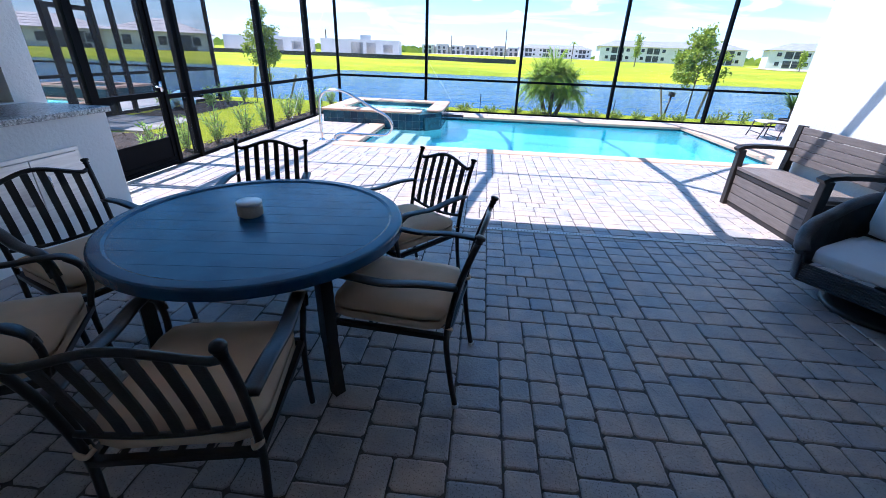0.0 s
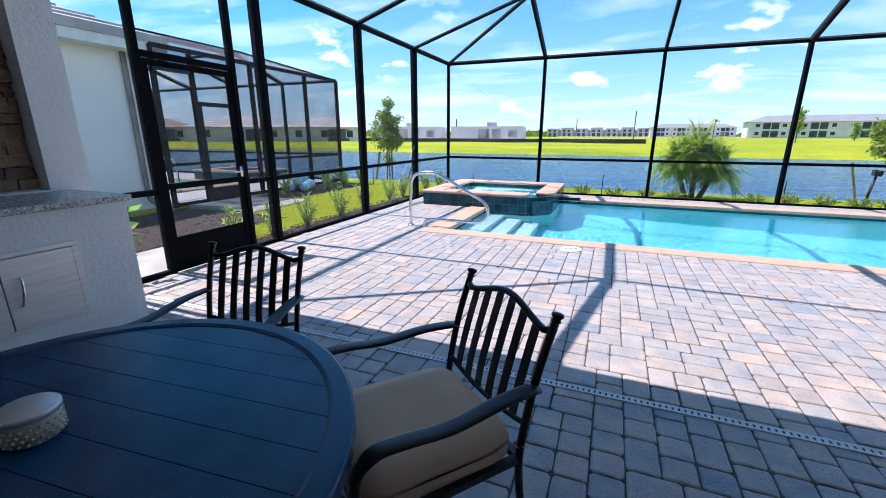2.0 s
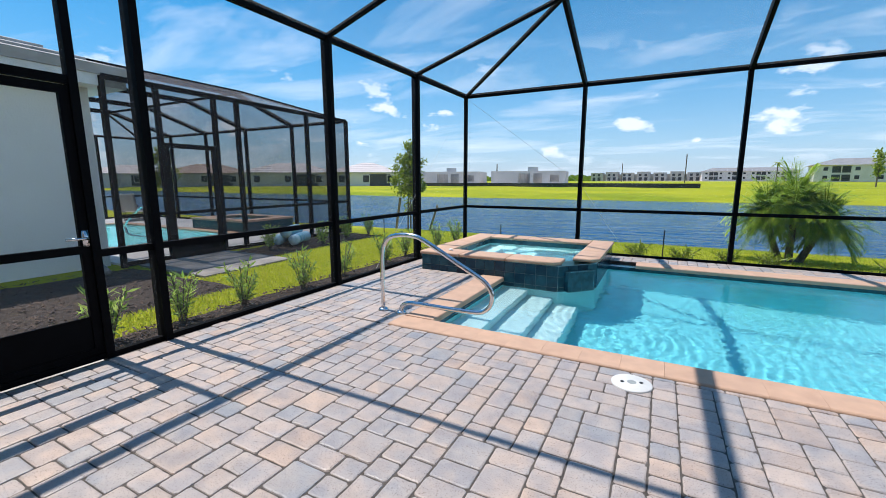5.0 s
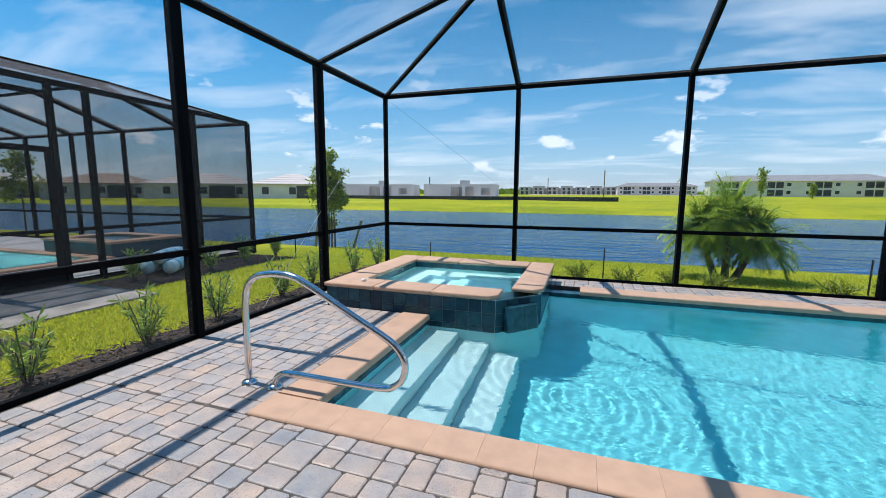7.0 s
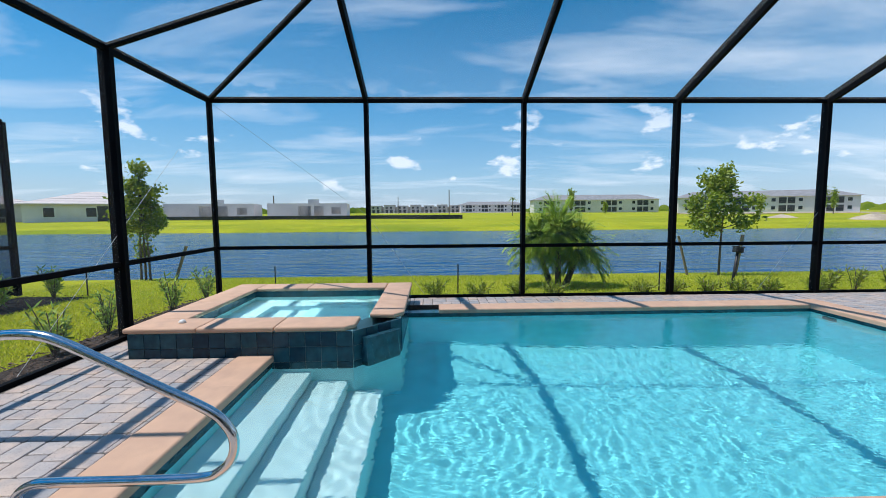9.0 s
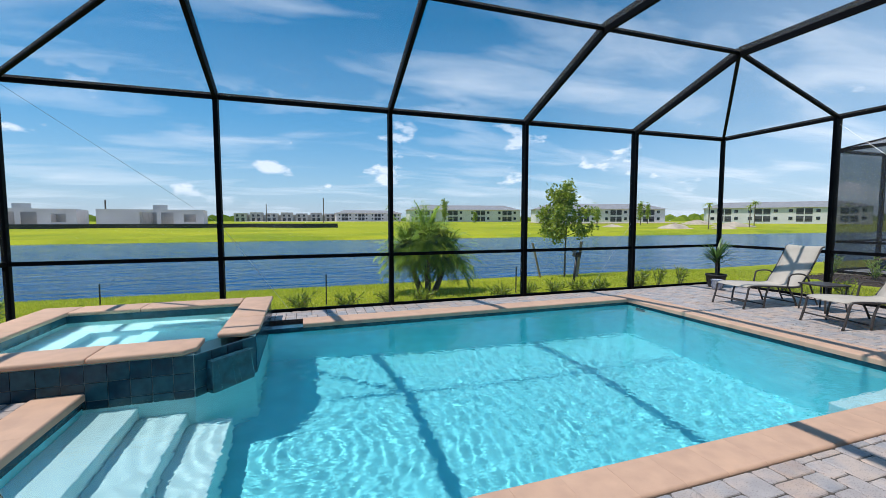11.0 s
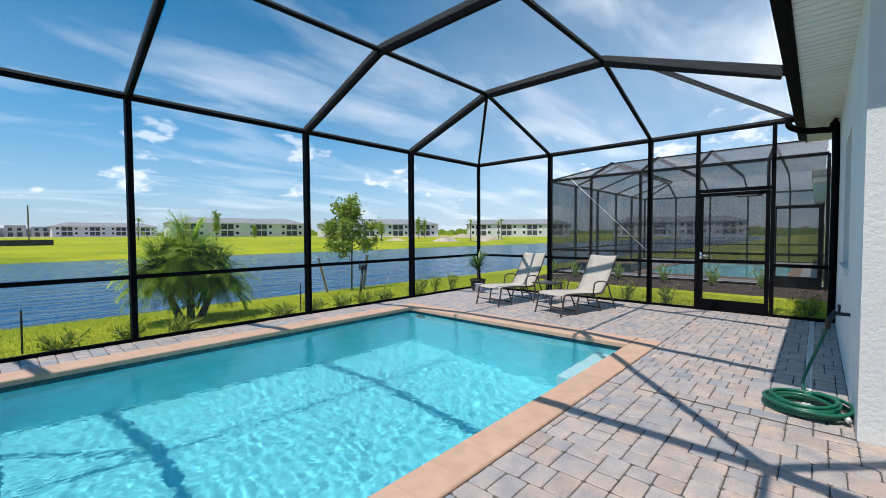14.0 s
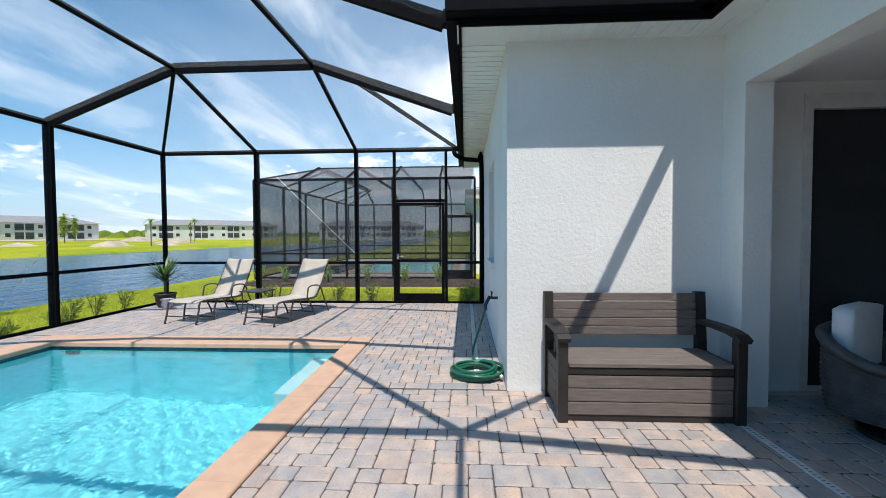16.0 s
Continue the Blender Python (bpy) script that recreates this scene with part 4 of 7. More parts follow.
    def slab(pts):
        bm = bmesh.new()
        prism(bm, pts, SZ - 0.05, SZ, 0.016)
        part("coping", bm, coping_mat, s, "", True)
    xs = [SX0 - o, -2.75, -2.0, SCX + 0.02]
    for a, b in zip(xs, xs[1:]):
        last = b == xs[-1]
        slab([(a + .002, SY0 - o), (b - (0.09 if last else .002), SY0 - o), (b, SY0 + (0.06 if last else -o)), (b if last else b - .002, SY0 + .37), (a + .002, SY0 + .37)] if last else [(a + .002, SY0 - o), (b - .002, SY0 - o), (b - .002, SY0 + .37), (a + .002, SY0 + .37)])
    ys = [SCY - 0.03, 10.95, SY1 + o]
    for a, b in zip(ys, ys[1:]):
        if a == ys[0]:
            slab([(SX1 - .34, a + 0.03), (SX1 - 0.07, a), (SX1 + o, a + 0.12), (SX1 + o, b - .002), (SX1 - .34, b - .002)])
        else:
            slab([(SX1 - .34, a + .002), (SX1 + o, a + .002), (SX1 + o, b), (SX1 - .34, b)])
    ys = [SY0 + .374, 11.0, SY1 + o]
    for a, b in zip(ys, ys[1:]):
        slab([(SX0 - o, a), (SX0 + .37, a), (SX0 + .37, b - .004), (SX0 - o, b - .004)])
    xs = [SX0 + .374, -2.3, SX1 - .344]
    for a, b in zip(xs, xs[1:]):
        slab([(a, SY1 - .36), (b - .004, SY1 - .36), (b - .004, SY1 + o), (a, SY1 + o)])
    # spillway over the cut corner
    d = Vector((SCY - SY0, -(SX1 - SCX), 0)).normalized()
    a, b = Vector((SCX, SY0, 0)).lerp(Vector((SX1, SCY, 0)), 0.16), Vector((SCX, SY0, 0)).lerp(Vector((SX1, SCY, 0)), 0.84)
    bm = bmesh.new()
    prism(bm, [(a + d * 0.10)[:2], (b + d * 0.10)[:2], (b - d * 0.22)[:2], (a - d * 0.22)[:2]], -0.2, 0.165, 0.006)
    part("spillway", bm, tile_flat, s, "dark blue tiled spillway block")
    bm = bmesh.new()
    for k in (0.1, 0.42, 0.55, 0.9):
        p = a.lerp(b, k) + d * 0.103
        q = p + d * 0.05
        tube(bm, smooth_path([(p.x, p.y, 0.168), (p.x + d.x * .012, p.y + d.y * .012, 0.14), (q.x, q.y, WATER)], 4), 0.004, 5)
    ob = part("water_stream", bm, pool_water, s, "thin stream of falling water", True)
    bm = bmesh.new()
    lathe(bm, [(0.035, SZ), (0.035, SZ + 0.012), (0.022, SZ + 0.03), (0.005, SZ + 0.034)], 14, (SX0 + 0.42, SY0 + 0.18))
    part("air_button", bm, white_plastic, s, "small white air button", True)
    return inner


spa_inner = spa()
bm = bmesh.new()
panel(bm, [(x, y, 0.185) for x, y in spa_inner])
w = solid("spa_water", bm, pool_water, "clear still spa water", "water", "structure")
w.visible_shadow = False


def pool_coping():
    c = thing("pool_coping", "terracotta bullnose coping round the pool edge", "coping", kind="structure")
    def piece(name_w, depth):
        # rounded along both long edges
        r, zt, zb = 0.02, 0.012, -0.05
        prof = [(0.0, zb)] + [(r - r * math.cos(a), zt - r + r * math.sin(a)) for a in [k * math.pi / 8 for k in range(5)]]
        prof += [(depth - r + r * math.sin(a), zt - r + r * math.cos(a)) for a in [k * math.pi / 8 for k in range(5)]] + [(depth, zb)]
        bm = bmesh.new()
        g = 0.0006
        rows = [[bm.verts.new((x, y, z)) for y, z in prof] for x in (g, name_w - g)]
        for k in range(len(prof) - 1):
            bm.faces.new((rows[0][k], rows[1][k], rows[1][k + 1], rows[0][k + 1])).smooth = k not in (0, 5, 10)
        bm.faces.new([bm.verts.new((g, y, z)) for y, z in prof])
        bm.faces.new([bm.verts.new((name_w - g, y, z)) for y, z in reversed(prof)])
        bm.faces.ensure_lookup_table()
        bm.normal_update()
        if bm.faces[5].normal.z < 0:
            bmesh.ops.reverse_faces(bm, faces=bm.faces[:])
        return mesh_of("coping_brick", bm, coping_mat)
    wide = piece(0.31, 0.29)
    def run(x0, y0, x1, y1, depth, mesh, width):
        L = math.hypot(x1 - x0, y1 - y0)
        ang = math.atan2(y1 - y0, x1 - x0)
        cnt = max(1, round(L / width))
        for i in range(cnt):
            ob = new("coping_brick", mesh)
            ob.matrix_world = Matrix.Translation((x0 + (x1 - x0) * i / cnt, y0 + (y1 - y0) * i / cnt, 0)) @ Matrix.Rotation(ang, 4, "Z") @ Matrix.Diagonal((L / cnt / width, 1, 1, 1))
            ob.parent = c
    run(PX0 - .33, PY0 - .28, PX1 + .38, PY0 - .28, .29, wide, 0.31)
    long = piece(0.62, 0.35)
    run(PX0 + 0.02, PY0 + .012, PX0 + 0.02, SY0 - 0.01, .35, long, 0.62)
    run(PX1 - 0.02, PY1 + 0.33, PX1 - 0.02, PY0 + 0.012, .40, piece(0.618, 0.40), 0.618)
    run(PX1 - 0.024, PY1 + 0.33, SX1 + 0.45, PY1 + 0.33, .35, piece(0.617, 0.35), 0.617)


pool_coping()


def hand_rail():
    r = thing("pool_handrail", "polished stainless steel pool hand rail", "hand rail")
    y = 7.68
    pts = [(-2.69, 0.0), (-2.69, 0.35), (-2.68, 0.66), (-2.63, 0.78), (-2.54, 0.835), (-2.40, 0.855), (-2.27, 0.848), (-2.17, 0.815), (-2.03, 0.745), (-1.76, 0.60), (-1.52, 0.475), (-1.44, 0.40), (-1.405, 0.32), (-1.42, 0.23), (-1.48, 0.165), (-1.57, 0.135), (-1.85, 0.128), (-2.25, 0.128), (-2.37, 0.118), (-2.44, 0.07), (-2.455, 0.0)]
    bm = bmesh.new()
    tube(bm, smooth_path([(x, y, z) for x, z in pts], 4), 0.024, 14)
    part("tube", bm, chrome, r, "", True)
    for x in (-2.69, -2.455):
        bm = bmesh.new()
        lathe(bm, [(0.058, 0.0), (0.058, 0.006), (0.045, 0.022), (0.03, 0.028), (0.026, 0.03)], 20, (x, y))
        part("flange", bm, chrome, r, "", True)
    return r


own_rail = hand_rail()
copy_thing(own_rail, pose(-12.99, 16.98, -0.02, 0, 0, 180))


def skimmer_lid():
    s = thing("skimmer_lid", "round white plastic skimmer lid set in the paving", "skimmer lid")
    bm = bmesh.new()
    lathe(bm, [(0.135, -0.01), (0.135, 0.006), (0.128, 0.011), (0.115, 0.009), (0.11, 0.012), (0.02, 0.013)], 28, (-0.135, 7.115))
    part("lid", bm, white_plastic, s, "", True)
    for dx in (-0.06, 0.06):
        bm = bmesh.new()
        lathe(bm, [(0.014, 0.012), (0.014, 0.0145), (0.006, 0.015)], 10, (-0.135 + dx, 7.115 + dx * 0.3))
        part("finger_hole", bm, black_plastic, s)
    bm = bmesh.new()
    lathe(bm, [(0.03, 0.0125), (0.03, 0.0145), (0.01, 0.015)], 12, (-0.135, 7.115))
    part("badge", bm, grout, s)


skimmer_lid()


def channel_drain(x0, x1, y):
    d = thing("channel_drain", "narrow white slotted channel drain in the paving", "drain")
    quick("channel", black_plastic, d, [(x0, x1, y - 0.02, y + 0.02, -0.02, 0.0035)])
    bm = bmesh.new()
    quad_box(bm, x0, x1, y - 0.026, y - 0.012, -0.01, 0.006)
    quad_box(bm, x0, x1, y + 0.012, y + 0.026, -0.01, 0.006)
    k = int((x1 - x0) / 0.03)
    for i in range(k):
        a = x0 + i * 0.03
        quad_box(bm, a, a + 0.019, y - 0.012, y + 0.012, -0.01, 0.0055)
    part("grate", bm, white_plastic, d, "white slotted grate")


channel_drain(-3.85, 3.40, 4.0)
channel_drain(4.2, 8.4, 5.92)
# ---- dining set ----
def dining_chair(m):
    """Wrought chair, front towards +x."""
    c = thing("dining_chair", "black metal slatted dining armchair with beige seat cushion", "chair", "chairs round the table")
    iron = bronze_sun
    # back posts with finials
    for s in (-1, 1):
        bm = bmesh.new()
        pts = smooth_path([(-0.305, s * 0.235, 0.0), (-0.275, s * 0.235, 0.16), (-0.25, s * 0.238, 0.36), (-0.262, s * 0.24, 0.5), (-0.30, s * 0.242, 0.68), (-0.355, s * 0.245, 0.845)], 5)
        tube(bm, pts, 0.0135, 8)
        part("back_post", bm, iron, c, "", True)
        bm = bmesh.new()
        lathe(bm, [(0.008, 0.0), (0.017, 0.008), (0.013, 0.016), (0.021, 0.026), (0.018, 0.034), (0.006, 0.037)], 12)
        bmesh.ops.transform(bm, matrix=Matrix.Translation((-0.355, s * 0.245, 0.842)) @ Matrix.Rotation(-0.3, 4, "Y"), verts=bm.verts)
        part("finial", bm, iron, c, "", True)
        bm = bmesh.new()
        lathe(bm, [(0.017, 0.0), (0.017, 0.012), (0.014, 0.016)], 10, (-0.305, s * 0.235))
        part("foot_cap", bm, white_plastic, c, "small pale foot cap")
        # front leg, bowed
        bm = bmesh.new()
        tube(bm, smooth_path([(0.305, s * 0.25, 0.0), (0.285, s * 0.25, 0.13), (0.268, s * 0.252, 0.28), (0.272, s * 0.255, 0.40), (0.295, s * 0.262, 0.50), (0.285, s * 0.268, 0.585), (0.235, s * 0.27, 0.632)], 5), 0.0135, 8)
        part("leg", bm, iron, c, "", True)
        bm = bmesh.new()
        lathe(bm, [(0.017, 0.0), (0.017, 0.012), (0.014, 0.016)], 10, (0.305, s * 0.25))
        part("foot_cap", bm, white_plastic, c, "small pale foot cap")
        # armrest, a broad flat strap
        bm = bmesh.new()
        pts = smooth_path([(-0.29, s * 0.252, 0.645), (-0.15, s * 0.264, 0.648), (0.02, s * 0.272, 0.632), (0.15, s * 0.274, 0.642), (0.235, s * 0.272, 0.640), (0.285, s * 0.270, 0.60), (0.298, s * 0.266, 0.545)], 4)
        rows = []
        for i, p in enumerate(pts):
            d = (pts[min(i + 1, len(pts) - 1)] - pts[max(i - 1, 0)]).normalized()
            up = Vector((0, s * 0 + 1, 0)).cross(d)
            up = up if up.z > 0 or abs(up.z) < 0.2 else -up
            w = 0.027 if i < len(pts) - 6 else 0.022
            rows.append([bm.verts.new(p + Vector((0, o * w, 0)) + up * h) for o, h in ((-1, -0.004), (1, -0.004), (1, 0.004), (0.6, 0.008), (-0.6, 0.008), (-1, 0.004))])
        for a, b in zip(rows, rows[1:]):
            for k in range(6):
                bm.faces.new((a[k], a[(k + 1) % 6], b[(k + 1) % 6], b[k]))
        bm.faces.new(rows[0][::-1]); bm.faces.new(rows[-1])
        bmesh.ops.recalc_face_normals(bm, faces=bm.faces)
        part("armrest", bm, iron, c, "", True)
    # rails of the back
    def back_x(z):
        return -0.262 - 0.093 * max(0.0, (z - 0.5) / 0.345) ** 1.2
    def top_z(y):
        u = abs(y) / 0.24
        return 0.862 - 0.055 * u * u * (3 - 2 * u) + 0.012 * (u > 0.92)
    def low_z(y):
        u = abs(y) / 0.24
        return 0.515 - 0.028 * (1 - u * u)
    for name, fz, r in (("top_rail", top_z, 0.012), ("lower_rail", low_z, 0.010)):
        bm = bmesh.new()
        tube(bm, [(back_x(fz(y)), y, fz(y)) for y in [-0.24 + 0.48 * i / 16 for i in range(17)]], r, 8)
        part(name, bm, iron, c, "", True)
    for i in range(6):
        y = -0.175 + 0.07 * i
        bm = bmesh.new()
        zs = [low_z(y) + (top_z(y) - low_z(y)) * k / 5 for k in range(6)]
        for za, zb in zip(zs, zs[1:]):
            bar(bm, (back_x(za), y, za - 0.001), (back_x(zb), y, zb + 0.001), 0.034, 0.006, up=(1, 0, 0))
        part("slat", bm, iron, c)
    # seat frame and stretchers
    bm = bmesh.new()
    for p, q in (((-0.25, -0.235, 0.385), (0.27, -0.25, 0.385)), ((-0.25, 0.235, 0.385), (0.27, 0.25, 0.385)), ((0.27, -0.25, 0.385), (0.27, 0.25, 0.385)), ((-0.25, -0.235, 0.385), (-0.25, 0.235, 0.385))):
        bar(bm, p, q, 0.024, 0.024)
    for k in range(5):
        bar(bm, (-0.25, -0.16 + 0.08 * k, 0.385), (0.27, -0.16 + 0.08 * k, 0.385), 0.02, 0.006)
    part("seat_frame", bm, iron, c)
    bm = bmesh.new()
    quad_box(bm, -0.235, 0.285, -0.243, 0.243, 0.400, 0.500)
    bmesh.ops.subdivide_edges(bm, edges=bm.edges[:], cuts=5, use_grid_fill=True)
    for v in bm.verts:
        u, w = (v.co.x - 0.025) / 0.26, v.co.y / 0.243
        edge = max(abs(u), abs(w))
        if v.co.z > 0.45:
            v.co.z += 0.016 * (1 - u * u) * (1 - w * w) - 0.018 * max(0, edge - 0.8) / 0.2
        else:
            v.co.z += 0.012 * max(0, edge - 0.8) / 0.2
        if abs(u) > 0.97 and abs(w) > 0.97:
            v.co.x -= 0.02 * (1 if u > 0 else -1); v.co.y -= 0.02 * (1 if w > 0 else -1)
    part("seat_cushion", bm, cushion_mat, c, "beige seat cushion with soft edges", True)
    for s in (-1, 1):
        bm = bmesh.new()
        tube(bm, smooth_path([(-0.235, s * 0.23, 0.43), (-0.265, s * 0.25, 0.44), (-0.27, s * 0.225, 0.425), (-0.245, s * 0.215, 0.43)], 4), 0.009, 6, 0.5)
        part("cushion_tie", bm, cushion_mat, c, "beige fabric tie", True)
    c.matrix_world = m
    return c


def facing(x, y, fx, fy):
    return pose(x, y, 0, 0, 0, math.degrees(math.atan2(fy, fx)))


first_chair = dining_chair(facing(-0.127, 2.06, -0.99, 0.12))
for spot in ((-0.28, 2.885, -0.64, -0.77), (-1.28, 2.93, 0.2, -0.97), (-1.80, 2.12, 0.93, -0.36), (-0.69, 1.37, -0.2, 0.98), (-1.64, 1.43, 0.87, 0.49)):
    copy_thing(first_chair, facing(*spot))


def dining_table(cx, cy):
    t = thing("dining_table", "round slate painted metal patio table with planked top", "table")
    bm = bmesh.new()
    seg, R0, R1 = 96, 0.622, 0.69
    prof = [(R0, 0.696), (R0, 0.718), (R0 + 0.012, 0.724), (R1 - 0.012, 0.722), (R1 - 0.003, 0.718), (R1, 0.711), (R1, 0.672), (R1 - 0.012, 0.668), (R1 - 0.012, 0.69)]
    rings = [[bm.verts.new((r * math.cos(2 * math.pi * k / seg), r * math.sin(2 * math.pi * k / seg), z)) for k in range(seg)] for r, z in prof]
    for a, b in zip(rings, rings[1:] + rings[:1]):
        for k in range(seg):
            bm.faces.new((a[k], a[(k + 1) % seg], b[(k + 1) % seg], b[k]))
    bmesh.ops.recalc_face_normals(bm, faces=bm.faces)
    part("rim", bm, table_mat, t)
    cnt, R = 11, 0.6215
    w = 2 * R / cnt
    for i in range(cnt):
        y0, y1 = -R + i * w + 0.0012, -R + (i + 1) * w - 0.0012
        ys = [y0 + (y1 - y0) * k / 4 for k in range(5)]
        pts = [(math.sqrt(max(0, R * R - y * y)), y) for y in ys]
        pts += [(-x, y) for x, y in reversed(pts)]
        clean = []
        for p in pts:
            if not clean or math.hypot(p[0] - clean[-1][0], p[1] - clean[-1][1]) > 1e-3:
                clean.append(p)
        bm = bmesh.new()
        prism(bm, clean, 0.700, 0.7165)
        part("plank", bm, table_mat, t)
    for k in range(4):
        a = math.pi / 4 + k * math.pi / 2
        ca, sa = math.cos(a), math.sin(a)
        bm = bmesh.new()
        for (r0, z0), (r1, z1), w in (((0.585, 0.0), (0.555, 0.30), 0.052), ((0.555, 0.30), (0.545, 0.69), 0.056)):
            bar(bm, (r0 * ca, r0 * sa, z0), (r1 * ca, r1 * sa, z1), w, w, up=(ca, sa, 0))
        part("leg", bm, bronze_sun, t, "black square leg")
    bm = bmesh.new()
    for k in range(4):
        a, b = math.pi / 4 + k * math.pi / 2, math.pi / 4 + (k + 1) * math.pi / 2
        bar(bm, (0.53 * math.cos(a), 0.53 * math.sin(a), 0.67), (0.53 * math.cos(b), 0.53 * math.sin(b), 0.67), 0.03, 0.05)
    part("apron", bm, bronze_sun, t)
    t.matrix_world = pose(cx, cy, 0, 0, 0, 6)


dining_table(-0.87, 2.175)


def candle(x, y, z):
    c = thing("candle_jar", "cream embossed ceramic candle jar with lid on the table", "candle")
    bm = bmesh.new()
    lathe(bm, [(0.052, 0.0), (0.06, 0.006), (0.064, 0.04), (0.063, 0.068), (0.058, 0.072)], 28)
    part("jar", bm, candle_mat, c, "", True)
    stud = bmesh.new()
    for r in range(4):
        for k in range(22):
            a = 2 * math.pi * (k + 0.5 * (r % 2)) / 22
            p = Vector((0.0635 * math.cos(a), 0.0635 * math.sin(a), 0.013 + r * 0.014))
            bmesh.ops.create_icosphere(stud, subdivisions=1, radius=0.0045, matrix=Matrix.Translation(p))
    part("studs", stud, candle_mat, c)
    bm = bmesh.new()
    lathe(bm, [(0.062, 0.072), (0.067, 0.074), (0.067, 0.088), (0.063, 0.092), (0.01, 0.094)], 28)
    part("lid", bm, steel, c, "pale metal lid", True)
    c.matrix_world = pose(x, y, z) @ Matrix.Diagonal((0.9, 0.9, 0.85, 1))


candle(-0.94, 2.2, 0.7167)


# ---- storage bench ----
def storage_bench():
    b = thing("storage_bench", "taupe and dark brown resin storage bench against the wall", "bench")
    x0, x1, y0, y1 = 3.05, 3.66, 3.98, 5.345   # front, back, ends
    # front boards
    for i in range(3):
        z = 0.052 + i * 0.102
        quick("front_board", resin, b, [(x0 + 0.035, x0 + 0.06, y0 + 0.077, y1 - 0.077, z, z + 0.096)], 0.005)
    quick("base_rail", resin_dark, b, [(x0 + 0.045, x1 - 0.03, y0 + 0.06, y1 - 0.06, 0.0, 0.052)])
    quick("box", resin_dark, b, [(x0 + 0.062, x1 - 0.06, y0 + 0.09, y1 - 0.09, 0.052, 0.392)])
    quick("lid_rail", resin_dark, b, [(x0 + 0.03, x0 + 0.06, y0 + 0.077, y1 - 0.077, 0.360, 0.412)], 0.006)
    # lid with planked grain
    for i in range(4):
        xa = x0 + 0.02 + i * 0.116
        quick("lid_board", resin, b, [(xa, xa + 0.1155, y0 + 0.085, y1 - 0.085, 0.416, 0.447)], 0.004)
    for s, ya, yb in ((-1, y0, y0 + 0.075), (1, y1 - 0.075, y1)):
        # end frames: legs, armrest, boards
        quick("leg", resin_dark, b, [(x0, x0 + 0.075, ya, yb, 0.0, 0.63)], 0.008)
        bm = bmesh.new()
        bar(bm, (x1 - 0.07, (ya + yb) / 2, 0.0), (x1 - 0.06, (ya + yb) / 2, 0.5), 0.075, 0.07, up=(1, 0, 0))
        bar(bm, (x1 - 0.06, (ya + yb) / 2, 0.5), (x1 - 0.03, (ya + yb) / 2, 0.915), 0.075, 0.065, up=(1, 0, 0))
        part("back_leg", bm, resin_dark, b)
        bm = bmesh.new()
        pts = [(x0 - 0.025, 0.628), (x0 + 0.02, 0.655), (x0 + 0.12, 0.672), (x0 + 0.30, 0.676), (x1 - 0.075, 0.668)]
        for (xa, za), (xb, zb) in zip(pts, pts[1:]):
            bar(bm, (xa, (ya + yb) / 2, za), (xb, (ya + yb) / 2, zb), 0.095, 0.038)
        part("armrest", bm, resin_dark, b)
        for i in range(4):
            z = 0.055 + i * 0.094
            quick("side_board", resin_dark, b, [(x0 + 0.075, x1 - 0.1, ya + 0.018, yb - 0.018, z, z + 0.09)], 0.004)
    # back slats
    for i in range(5):
        z = 0.545 + i * 0.073
        xm = x1 - 0.05 + 0.02 * (z - 0.5) / 0.4
        quick("back_slat", resin, b, [(xm - 0.022, xm, y0 + 0.077, y1 - 0.077, z, z + 0.068)], 0.004)


storage_bench()


